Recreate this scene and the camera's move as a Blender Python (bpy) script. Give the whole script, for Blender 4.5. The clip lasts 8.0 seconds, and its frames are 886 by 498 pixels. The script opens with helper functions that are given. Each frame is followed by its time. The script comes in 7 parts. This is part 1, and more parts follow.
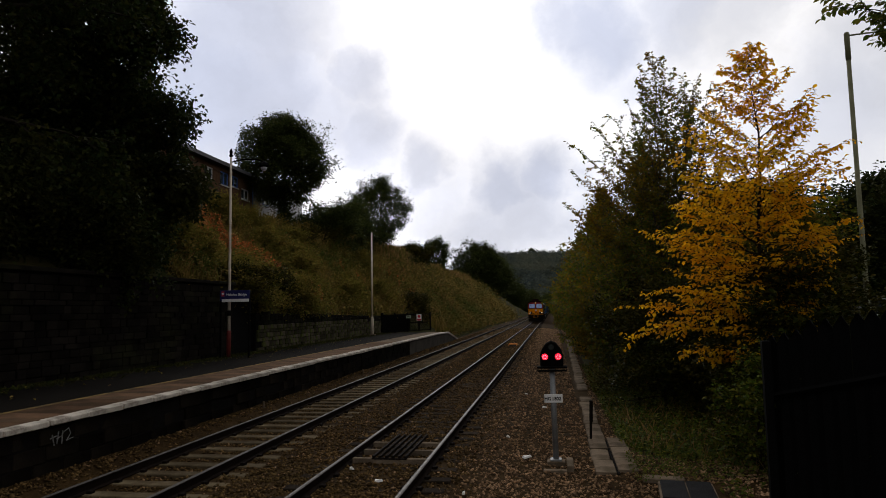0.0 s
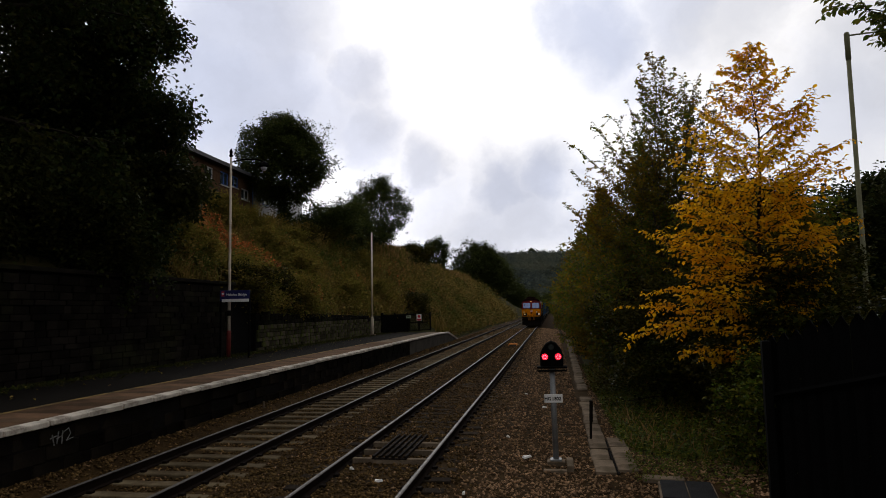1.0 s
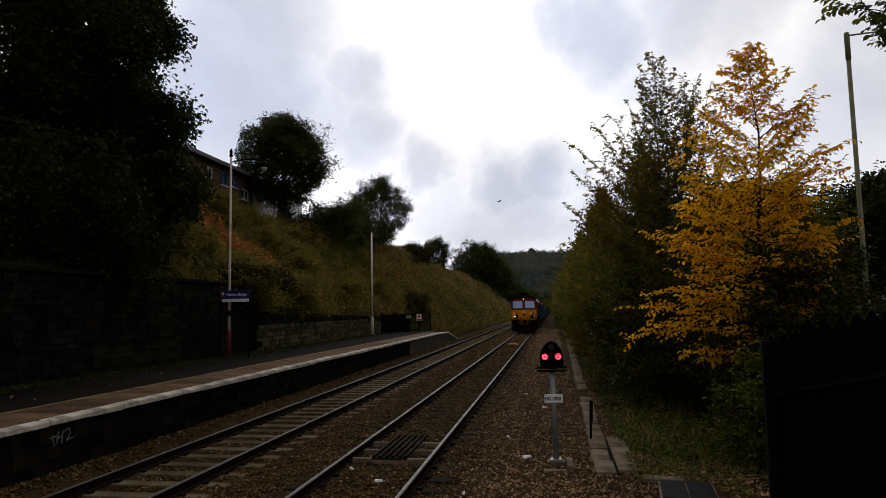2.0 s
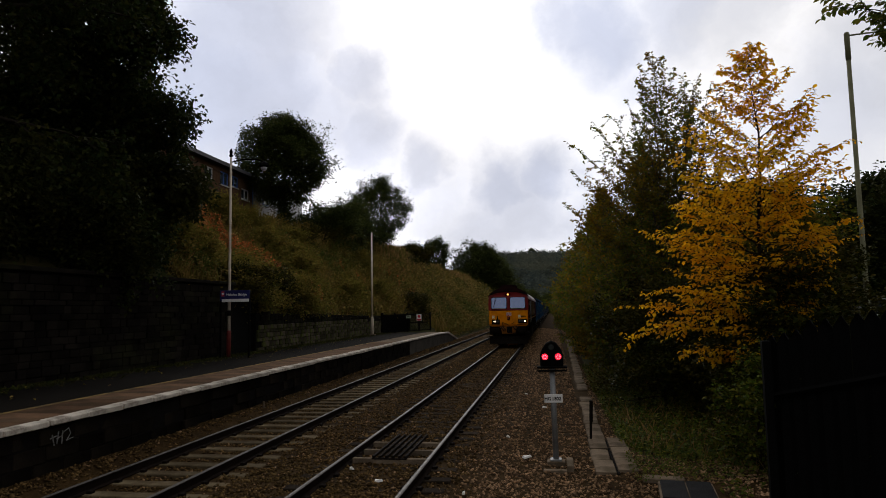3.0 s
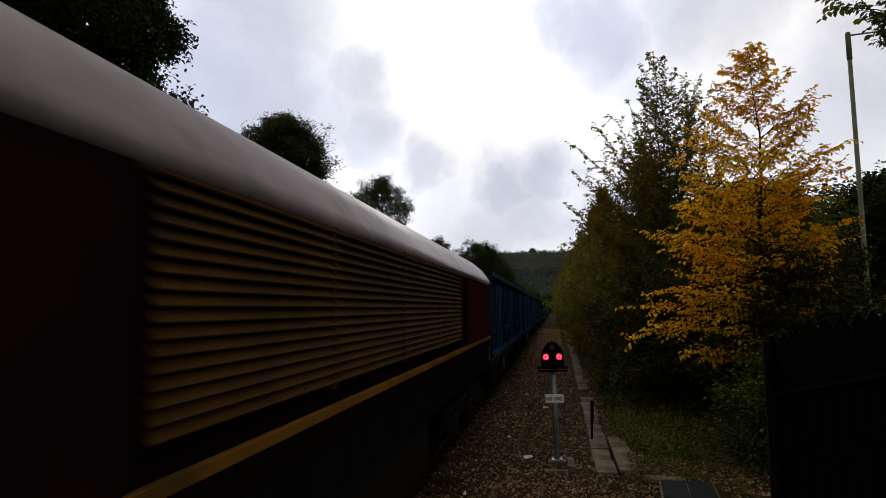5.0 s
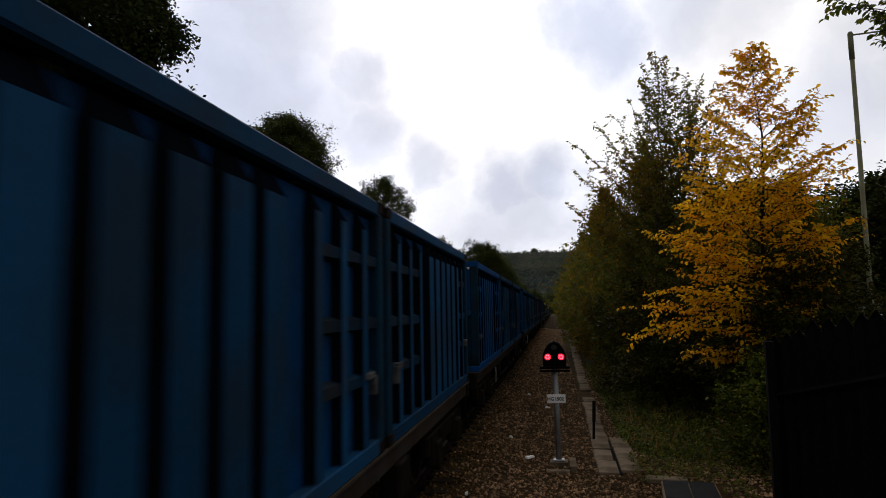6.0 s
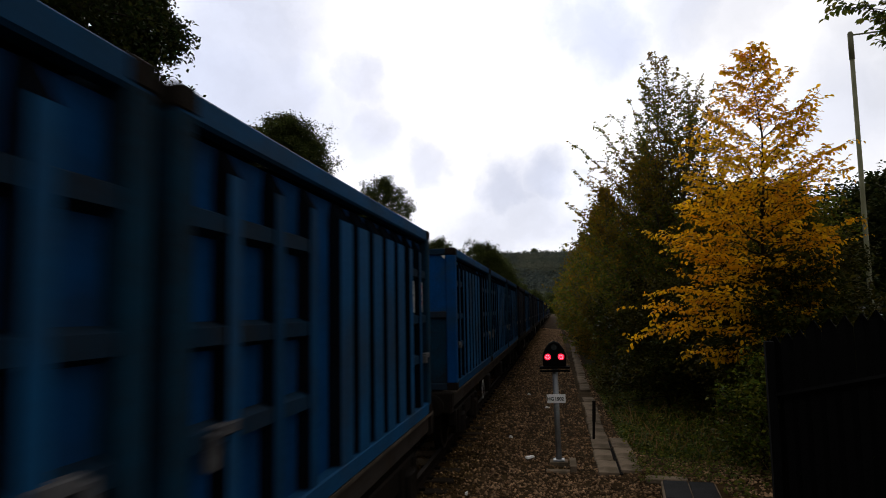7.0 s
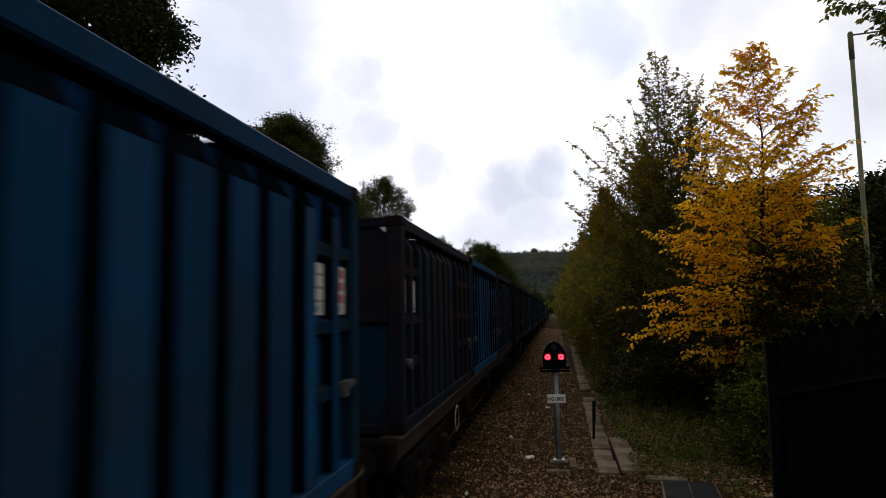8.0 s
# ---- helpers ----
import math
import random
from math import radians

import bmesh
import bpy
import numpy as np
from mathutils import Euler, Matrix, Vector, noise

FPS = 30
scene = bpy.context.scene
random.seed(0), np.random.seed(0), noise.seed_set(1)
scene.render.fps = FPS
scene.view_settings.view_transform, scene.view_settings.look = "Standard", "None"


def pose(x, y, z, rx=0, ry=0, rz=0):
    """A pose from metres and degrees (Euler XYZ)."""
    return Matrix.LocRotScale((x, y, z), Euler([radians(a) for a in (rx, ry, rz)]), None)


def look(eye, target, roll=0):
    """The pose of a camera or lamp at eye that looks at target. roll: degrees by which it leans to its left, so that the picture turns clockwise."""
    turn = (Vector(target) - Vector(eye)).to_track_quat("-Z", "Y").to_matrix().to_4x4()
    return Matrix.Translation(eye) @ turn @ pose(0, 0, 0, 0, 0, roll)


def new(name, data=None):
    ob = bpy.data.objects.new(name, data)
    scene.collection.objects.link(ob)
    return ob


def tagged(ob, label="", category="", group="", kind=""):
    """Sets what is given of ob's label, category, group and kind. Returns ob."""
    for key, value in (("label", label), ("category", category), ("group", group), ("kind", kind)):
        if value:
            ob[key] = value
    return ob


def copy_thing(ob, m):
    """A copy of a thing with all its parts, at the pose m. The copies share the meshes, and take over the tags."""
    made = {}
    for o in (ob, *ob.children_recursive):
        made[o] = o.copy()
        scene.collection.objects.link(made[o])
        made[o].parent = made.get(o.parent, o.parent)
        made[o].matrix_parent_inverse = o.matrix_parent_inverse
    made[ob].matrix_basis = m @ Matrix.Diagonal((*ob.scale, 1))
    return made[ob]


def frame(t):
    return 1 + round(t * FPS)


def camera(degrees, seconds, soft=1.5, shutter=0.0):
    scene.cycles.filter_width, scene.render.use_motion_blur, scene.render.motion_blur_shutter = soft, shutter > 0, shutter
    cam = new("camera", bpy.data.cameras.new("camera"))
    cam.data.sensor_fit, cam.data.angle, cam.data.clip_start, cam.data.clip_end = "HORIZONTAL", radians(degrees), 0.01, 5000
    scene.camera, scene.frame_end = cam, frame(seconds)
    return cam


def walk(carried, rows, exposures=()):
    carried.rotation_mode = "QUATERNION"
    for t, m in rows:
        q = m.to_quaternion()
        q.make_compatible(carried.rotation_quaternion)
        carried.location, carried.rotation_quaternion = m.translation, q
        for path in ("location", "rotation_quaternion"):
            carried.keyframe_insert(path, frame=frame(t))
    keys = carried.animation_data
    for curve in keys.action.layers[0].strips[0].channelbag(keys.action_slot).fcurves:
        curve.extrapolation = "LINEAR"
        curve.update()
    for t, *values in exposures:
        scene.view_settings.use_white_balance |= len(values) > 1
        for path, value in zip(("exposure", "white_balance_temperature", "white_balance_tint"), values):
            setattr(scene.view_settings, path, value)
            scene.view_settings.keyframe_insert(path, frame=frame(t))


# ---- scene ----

# ================= camera =================
EYE = (0.0, 0.0, 2.512)


def aim(yaw, pitch):
    a, b = radians(yaw), radians(pitch)
    d = Vector((math.sin(a) * math.cos(b), math.cos(a) * math.cos(b), math.sin(b)))
    return look(EYE, Vector(EYE) + d * 10, -1.01)


cam = camera(68.36, 8.0, soft=0.95, shutter=0.16)
walk(cam, [(0.0, aim(-9.385, 5.325)), (4.5, aim(-9.385, 5.325)), (5.8, aim(-9.62, 5.347)), (8.0, aim(-9.62, 5.347))],
     exposures=[(0.0, -0.05), (4.7, -0.05), (6.0, 0.05), (7.0, 0.18), (8.0, 0.22)])

# ================= world and sun =================
world = bpy.data.worlds.new("sky")
scene.world = world
world.use_nodes = True


def link(nt, a, b):
    nt.links.new(a, b)


def math_node(nt, op, a, b=None, clamp=False):
    n = nt.nodes.new("ShaderNodeMath")
    n.operation, n.use_clamp = op, clamp
    for i, v in enumerate((a, b)):
        if v is None:
            continue
        if isinstance(v, (int, float)):
            n.inputs[i].default_value = v
        else:
            nt.links.new(v, n.inputs[i])
    return n.outputs[0]


def vec_node(nt, op, a, b):
    n = nt.nodes.new("ShaderNodeVectorMath")
    n.operation = op
    for i, v in enumerate((a, b)):
        if isinstance(v, (tuple, list, Vector)):
            n.inputs[i].default_value = v
        else:
            nt.links.new(v, n.inputs[i])
    return n


def mix_col(nt, fac, a, b, kind="MIX"):
    n = nt.nodes.new("ShaderNodeMix")
    n.data_type, n.blend_type = "RGBA", kind
    for sock, v in ((n.inputs[0], fac), (n.inputs[6], a), (n.inputs[7], b)):
        if isinstance(v, (int, float)):
            sock.default_value = v
        elif isinstance(v, (tuple, list)):
            sock.default_value = (*v, 1)
        else:
            nt.links.new(v, sock)
    return n.outputs[2]


def smooth(nt, v, lo, hi, out0=0.0, out1=1.0):
    n = nt.nodes.new("ShaderNodeMapRange")
    n.interpolation_type = "SMOOTHSTEP"
    nt.links.new(v, n.inputs[0])
    for i, x in enumerate((lo, hi, out0, out1)):
        n.inputs[i + 1].default_value = x
    return n.outputs[0]


def noise_node(nt, vec, scale, detail=4, rough=0.55):
    n = nt.nodes.new("ShaderNodeTexNoise")
    n.inputs["Scale"].default_value, n.inputs["Detail"].default_value, n.inputs["Roughness"].default_value = scale, detail, rough
    if vec is not None:
        nt.links.new(vec, n.inputs["Vector"])
    return n


SUN_EL, SUN_AZ = radians(24), radians(-14)
SKY_LIGHT = 1.0


def make_sky():
    nt = world.node_tree
    bg = nt.nodes["Background"]
    d = vec_node(nt, "NORMALIZE", nt.nodes.new("ShaderNodeTexCoord").outputs["Generated"], (0, 0, 0)).outputs[0]
    warp = noise_node(nt, d, 10.0, 7, 0.6).outputs["Color"]
    warp = vec_node(nt, "SCALE", vec_node(nt, "SUBTRACT", warp, (0.5, 0.5, 0.5)).outputs[0], (0, 0, 0))
    warp.inputs["Scale"].default_value = 0.115
    dw = vec_node(nt, "ADD", d, warp.outputs[0]).outputs[0]
    # glow of the hidden sun through thin cloud ahead, duller cloud elsewhere
    s = Vector((math.sin(SUN_AZ) * math.cos(SUN_EL), math.cos(SUN_AZ) * math.cos(SUN_EL), math.sin(SUN_EL)))
    dist = vec_node(nt, "DISTANCE", d, tuple(s)).outputs["Value"]
    glow = smooth(nt, dist, 1.35, 0.15, 0.47, 1.45)
    veil = noise_node(nt, dw, 3.2, 6, 0.55).outputs["Fac"]
    glow = math_node(nt, "MULTIPLY", glow, smooth(nt, veil, 0.3, 0.7, 0.82, 1.12))
    # grey cloud banks: direction and width
    dark = None
    for c, r, k in (((-0.192, 1, 0.226), 0.072, 0.72), ((-0.07, 1, 0.180), 0.095, 0.82), ((-0.005, 1, 0.195), 0.09, 0.82), ((0.045, 1, 0.195), 0.065, 0.6), ((-0.036, 1, 0.135), 0.13, 0.72), ((-0.10, 1, 0.10), 0.15, 0.72), ((0.07, 1, 0.12), 0.12, 0.62),
                    ((-0.17, 1, 0.14), 0.13, 0.6), ((-0.26, 1, 0.20), 0.10, 0.5), ((0.084, 1, 0.415), 0.11, 0.8), ((0.03, 1, 0.44), 0.085, 0.75), ((0.19, 1, 0.45), 0.10, 0.6), ((0.13, 1, 0.34), 0.085, 0.5),
                    ((-0.50, 1, 0.473), 0.21, 0.80), ((-0.545, 1, 0.367), 0.23, 0.86), ((-0.45, 1, 0.36), 0.17, 0.84), ((-0.31, 1, 0.375), 0.085, 0.75), ((-0.29, 1, 0.28), 0.10, 0.78),
                    ((-0.36, 1, 0.31), 0.13, 0.74), ((0.421, 1, 0.27), 0.14, 0.55), ((0.47, 1, 0.34), 0.12, 0.42), ((0.27, 1, 0.46), 0.10, 0.35)):
        v = vec_node(nt, "DISTANCE", dw, tuple(Vector(c).normalized())).outputs["Value"]
        v = smooth(nt, v, r * 1.18, r * 0.18, 0.0, k)
        dark = v if dark is None else math_node(nt, "MAXIMUM", dark, v)
    tone = mix_col(nt, dark, mix_col(nt, smooth(nt, dist, 1.1, 0.25), (1.02, 0.985, 0.95), (1.0, 0.985, 1.0)), (0.34, 0.38, 0.51))
    cloud = mix_col(nt, 1.0, tone, glow, "MULTIPLY")
    sky = nt.nodes.new("ShaderNodeTexSky")
    sky.sky_type, sky.sun_disc, sky.sun_elevation, sky.sun_rotation = "NISHITA", False, SUN_EL, SUN_AZ
    blue = mix_col(nt, 1.0, sky.outputs[0], (0.06, 0.06, 0.06), "MULTIPLY")
    link(nt, mix_col(nt, 0.08, cloud, blue), bg.inputs[0])
    bg.inputs[1].default_value = SKY_LIGHT


make_sky()
sun = new("sun", bpy.data.lights.new("sun", "SUN"))
sun.data.energy, sun.data.angle, sun.data.color = 0.5, radians(25), (1.0, 0.95, 0.88)
sun.matrix_world = look((0, 0, 60), Vector((0, 0, 60)) - Vector((math.sin(SUN_AZ), math.cos(SUN_AZ), math.tan(SUN_EL))))

# ================= materials =================


def mat(name, c1, c2=None, rough=0.7, scale=4.0, metal=0.0, bump=0.25, fine=60.0, island=0.0, piece=0.0, dirt=None, dirt_scale=0.8, dirt_amt=0.5, spec=None):
    """Two-scale colour variation with fine relief; island / piece vary loose parts and single objects."""
    m = bpy.data.materials.new(name)
    m.use_nodes = True
    nt = m.node_tree
    b = nt.nodes["Principled BSDF"]
    c2 = c2 or tuple(x * 0.7 for x in c1)
    co = nt.nodes.new("ShaderNodeTexCoord").outputs["Object"]
    n1 = noise_node(nt, co, scale, 5, 0.6).outputs["Fac"]
    n2 = noise_node(nt, co, fine, 3, 0.6).outputs["Fac"]
    f = smooth(nt, math_node(nt, "ADD", math_node(nt, "MULTIPLY", n1, 0.7), math_node(nt, "MULTIPLY", n2, 0.3)), 0.35, 0.65)
    col = mix_col(nt, f, c1, c2)
    if dirt:
        n3 = noise_node(nt, co, dirt_scale, 6, 0.65).outputs["Fac"]
        col = mix_col(nt, math_node(nt, "MULTIPLY", smooth(nt, n3, 0.45, 0.68), dirt_amt), col, dirt)
    if island:
        r = nt.nodes.new("ShaderNodeNewGeometry").outputs["Random Per Island"]
        col = mix_col(nt, 1.0, col, smooth(nt, r, 0, 1, 1 - island, 1 + island), "MULTIPLY")
    if piece:
        r = nt.nodes.new("ShaderNodeObjectInfo").outputs["Random"]
        col = mix_col(nt, 1.0, col, smooth(nt, r, 0, 1, 1 - piece, 1 + piece), "MULTIPLY")
    link(nt, col, b.inputs["Base Color"])
    b.inputs["Metallic"].default_value = metal
    b.inputs["Specular IOR Level"].default_value = spec if spec is not None else (0.5 if metal or rough < 0.4 else 0.28 if rough < 0.62 else 0.015)
    link(nt, smooth(nt, n2, 0.2, 0.8, max(rough - 0.12, 0.03), min(rough + 0.12, 1)), b.inputs["Roughness"])
    if bump:
        bp = nt.nodes.new("ShaderNodeBump")
        bp.inputs["Strength"].default_value, bp.inputs["Distance"].default_value = bump, 0.02
        link(nt, n2, bp.inputs["Height"])
        link(nt, bp.outputs[0], b.inputs["Normal"])
    return m


def leaf_mat(name, colours, trans=0.35, patch=0.35, patch_to=None, patch_amt=0.6, rough=0.55):
    """Leaf colour from a ramp over single leaves, drifting in patches; light shines through."""
    m = bpy.data.materials.new(name)
    m.use_nodes = True
    nt = m.node_tree
    b = nt.nodes["Principled BSDF"]
    geo = nt.nodes.new("ShaderNodeNewGeometry")
    ramp = nt.nodes.new("ShaderNodeValToRGB")
    ramp.color_ramp.interpolation = "LINEAR"
    for i, c in enumerate(colours):
        e = ramp.color_ramp.elements
        k = e[i] if i < 2 else e.new(1.0)
        k.color = (*c, 1)
    for i in range(len(colours)):
        ramp.color_ramp.elements[i].position = i / max(len(colours) - 1, 1)
    link(nt, geo.outputs["Random Per Island"], ramp.inputs[0])
    col = ramp.outputs[0]
    co = nt.nodes.new("ShaderNodeTexCoord").outputs["Object"]
    n = noise_node(nt, co, patch, 3, 0.5).outputs["Fac"]
    if patch_to:
        col = mix_col(nt, math_node(nt, "MULTIPLY", smooth(nt, n, 0.45, 0.62), patch_amt), col, patch_to)
    col = mix_col(nt, 1.0, col, smooth(nt, noise_node(nt, co, 2.3, 2, 0.5).outputs["Fac"], 0.3, 0.7, 0.75, 1.25), "MULTIPLY")
    link(nt, col, b.inputs["Base Color"])
    b.inputs["Roughness"].default_value = rough
    b.inputs["Specular IOR Level"].default_value = 0.03
    tr = nt.nodes.new("ShaderNodeBsdfTranslucent")
    link(nt, col, tr.inputs[0])
    mx = nt.nodes.new("ShaderNodeMixShader")
    mx.inputs[0].default_value = trans
    link(nt, b.outputs[0], mx.inputs[1])
    link(nt, tr.outputs[0], mx.inputs[2])
    link(nt, mx.outputs[0], nt.nodes["Material Output"].inputs[0])
    return m


def glow_mat(name, colour, power):
    m = bpy.data.materials.new(name)
    m.use_nodes = True
    b = m.node_tree.nodes["Principled BSDF"]
    b.inputs["Base Color"].default_value = (*colour, 1)
    b.inputs["Emission Color"].default_value = (*colour, 1)
    b.inputs["Emission Strength"].default_value = power
    return m


def glass_mat(name, tint=(0.02, 0.025, 0.03), rough=0.03):
    m = bpy.data.materials.new(name)
    m.use_nodes = True
    nt = m.node_tree
    b = nt.nodes["Principled BSDF"]
    b.inputs["Base Color"].default_value = (*tint, 1)
    b.inputs["Roughness"].default_value = rough
    b.inputs["IOR"].default_value = 1.52
    b.inputs["Coat Weight"].default_value = 1.0
    b.inputs["Coat Roughness"].default_value = 0.02
    return m


M_SOIL = mat("soil_and_turf", (0.026, 0.030, 0.010), (0.038, 0.030, 0.012), 0.95, 0.5, bump=0.6, fine=12, dirt=(0.05, 0.045, 0.02), dirt_scale=0.1)
M_BALLAST = mat("ballast_bed", (0.044, 0.026, 0.010), (0.017, 0.010, 0.004), 0.9, 2.5, bump=1.0, fine=28, dirt=(0.050, 0.030, 0.012), dirt_scale=0.35, dirt_amt=0.6)
M_STONE = mat("ballast_stone", (0.120, 0.073, 0.030), (0.042, 0.026, 0.011), 0.85, 3.0, bump=0.2, island=0.6, dirt=(0.055, 0.039, 0.014), dirt_scale=0.35, dirt_amt=0.6)
M_GRAVEL = mat("grey_brown_gravel", (0.32, 0.200, 0.118), (0.115, 0.071, 0.040), 0.85, 3.0, bump=0.2, island=0.65, dirt=(0.080, 0.048, 0.022), dirt_scale=0.5, dirt_amt=0.5)
M_RAIL = mat("polished_rail", (0.058, 0.050, 0.044), (0.034, 0.029, 0.025), 0.55, 8, metal=0.75, bump=0.05)
M_RAIL_DULL = mat("dull_rail_head", (0.03, 0.022, 0.018), (0.018, 0.013, 0.010), 0.7, 5, metal=0.2, bump=0.1)
M_RUST = mat("rusty_rail_side", (0.014, 0.009, 0.007), (0.008, 0.006, 0.005), 0.85, 6, bump=0.3)
M_SLEEPER = mat("sleeper_concrete", (0.125, 0.098, 0.060), (0.064, 0.049, 0.029), 0.9, 3, bump=0.4, piece=0.25, dirt=(0.06, 0.043, 0.024), dirt_scale=2.0, dirt_amt=0.8)
M_SLEEPER_D = mat("sleeper_soiled", (0.03, 0.022, 0.016), (0.018, 0.013, 0.009), 0.9, 3, bump=0.4, piece=0.3)
M_WHITE_EDGE = mat("white_painted_coping", (0.58, 0.53, 0.47), (0.38, 0.34, 0.29), 0.75, 3, bump=0.4, piece=0.15, dirt=(0.12, 0.10, 0.08), dirt_scale=2.2, dirt_amt=0.85)
M_TAN = mat("tan_slabs", (0.14, 0.083, 0.050), (0.080, 0.048, 0.030), 0.85, 1.6, bump=0.4, piece=0.28, dirt=(0.06, 0.045, 0.03), dirt_scale=0.7, dirt_amt=0.7)
M_YELLOW_LINE = mat("faded_yellow_line", (0.24, 0.165, 0.06), (0.14, 0.10, 0.05), 0.8, 3, bump=0.2, dirt=(0.05, 0.045, 0.035), dirt_scale=1.5, dirt_amt=0.8)
M_TARMAC = mat("platform_tarmac", (0.0110, 0.0096, 0.0085), (0.0065, 0.0058, 0.0052), 0.9, 1.2, bump=0.5, fine=90, dirt=(0.018, 0.015, 0.012), dirt_scale=0.6, dirt_amt=0.5)
M_PLAT_WALL = mat("near_black_masonry", (0.0085, 0.0065, 0.005), (0.003, 0.0025, 0.002), 0.95, 3, bump=0.9, piece=0.5, island=0.5, dirt=(0.018, 0.014, 0.010), dirt_scale=1.3, dirt_amt=0.6)
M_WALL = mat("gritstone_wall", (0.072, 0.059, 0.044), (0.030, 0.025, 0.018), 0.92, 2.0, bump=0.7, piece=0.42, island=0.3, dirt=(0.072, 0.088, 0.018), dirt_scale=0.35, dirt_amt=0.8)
# Stone darkened for the wall under the trees: their shade is in the colour.
M_SHADED_WALL = mat("tree_shaded_gritstone", (0.014, 0.0115, 0.0095), (0.006, 0.005, 0.0042), 0.95, 2.0, bump=0.8, island=0.4, dirt=(0.020, 0.021, 0.009), dirt_scale=0.6, dirt_amt=0.6)
M_JOINT = mat("mortar_shadow", (0.010, 0.009, 0.008), (0.006, 0.005, 0.005), 0.95, 4, bump=0.6)
M_CONC = mat("weathered_concrete", (0.19, 0.145, 0.105), (0.11, 0.085, 0.06), 0.9, 2.5, bump=0.5, piece=0.2, dirt=(0.07, 0.055, 0.035), dirt_scale=1.5, dirt_amt=0.7)
M_STEEL = mat("galvanised_steel", (0.30, 0.31, 0.33), (0.20, 0.21, 0.22), 0.5, 6, metal=0.5, bump=0.1)
# Black paint, deepened to hold the palisade fence's back-lit dark.
M_BLACK = mat("black_paint_and_shade", (0.003, 0.003, 0.0034), (0.005, 0.005, 0.005), 0.8, 5, bump=0.1, spec=0.03)
M_DARKIRON = mat("dark_grimy_iron", (0.008, 0.007, 0.006), (0.014, 0.010, 0.008), 0.75, 4, bump=0.3)
M_CREAM = mat("cream_lamp_post", (0.74, 0.64, 0.54), (0.60, 0.51, 0.42), 0.6, 2, bump=0.1, dirt=(0.30, 0.23, 0.17), dirt_scale=1.2)
M_REDBASE = mat("maroon_post_base", (0.17, 0.022, 0.018), (0.11, 0.016, 0.014), 0.6, 4, bump=0.1)
M_GREENGREY = mat("lichen_grey_post", (0.20, 0.20, 0.13), (0.14, 0.14, 0.09), 0.7, 2, bump=0.2, dirt=(0.09, 0.09, 0.04), dirt_scale=0.8)
M_NAVY = mat("navy_sign", (0.012, 0.016, 0.11), (0.010, 0.013, 0.09), 0.4, 2, bump=0.02)
M_SIGNWHITE = mat("sign_white", (0.88, 0.88, 0.88), (0.80, 0.80, 0.80), 0.5, 4, bump=0.03)
M_SIGNRED = mat("sign_red", (0.60, 0.03, 0.05), (0.5, 0.025, 0.04), 0.5, 4, bump=0.03)
M_SIGNGREEN = mat("sign_pale_green", (0.42, 0.50, 0.38), (0.36, 0.43, 0.33), 0.5, 4, bump=0.03)
M_REDGLOW = glow_mat("red_signal_lens", (1.0, 0.012, 0.04), 1.8)
M_HEADGLOW = glow_mat("warm_headlight", (1.0, 0.74, 0.46), 4.5)
M_WARMGLOW = glow_mat("amber_headlight", (1.0, 0.42, 0.11), 1.7)
M_LEMON = mat("label_yellow", (0.80, 0.52, 0.005), (0.72, 0.45, 0.005), 0.5, 6, bump=0.02)
M_DIMGLOW = glow_mat("half_lit_lens", (1.0, 0.80, 0.58), 0.55)
M_LENS = glass_mat("lamp_lens", (0.05, 0.05, 0.055), 0.08)
M_BARK = mat("bark", (0.030, 0.024, 0.018), (0.018, 0.015, 0.012), 0.95, 6, bump=0.6)
M_BIRCHBARK = mat("birch_bark", (0.10, 0.09, 0.08), (0.03, 0.026, 0.022), 0.85, 5, bump=0.4)
L_DARK = leaf_mat("sycamore_leaf", ((0.011, 0.019, 0.005), (0.020, 0.031, 0.008), (0.042, 0.042, 0.009)), 0.35, patch_to=(0.05, 0.036, 0.008), patch_amt=0.25)
L_GREEN = leaf_mat("willow_leaf", ((0.028, 0.042, 0.010), (0.046, 0.062, 0.015), (0.074, 0.078, 0.018)), 0.38)
L_BIRCH = leaf_mat("birch_leaf", ((0.054, 0.082, 0.010), (0.088, 0.112, 0.013), (0.135, 0.132, 0.015), (0.21, 0.122, 0.013)), 0.55, patch=0.3, patch_to=(0.24, 0.105, 0.007), patch_amt=0.45)
L_YELLOW = leaf_mat("golden_leaf", ((0.64, 0.33, 0.006), (0.78, 0.45, 0.010), (0.82, 0.53, 0.018), (0.66, 0.29, 0.004)), 0.60, patch=0.5, patch_to=(0.72, 0.29, 0.003), patch_amt=0.55)
L_SHRUB = leaf_mat("shrub_leaf", ((0.012, 0.019, 0.002), (0.024, 0.031, 0.003), (0.055, 0.046, 0.004)), 0.25, patch=0.6, patch_to=(0.085, 0.055, 0.008), patch_amt=0.4)
L_IVY = leaf_mat("ground_ivy_leaf", ((0.028, 0.050, 0.004), (0.054, 0.078, 0.006), (0.14, 0.125, 0.014)), 0.2)
L_VERGE = leaf_mat("thin_verge", ((0.022, 0.032, 0.006), (0.036, 0.044, 0.008), (0.062, 0.052, 0.014)), 0.2)
L_NEAR = leaf_mat("overhanging_leaf", ((0.045, 0.07, 0.010), (0.08, 0.105, 0.018), (0.15, 0.13, 0.02)), 0.45)
L_WEED = leaf_mat("bank_weed", ((0.140, 0.118, 0.024), (0.190, 0.142, 0.034), (0.250, 0.158, 0.050), (0.160, 0.122, 0.025)), 0.2, patch=0.2, patch_to=(0.054, 0.076, 0.013), patch_amt=0.9, rough=0.8)
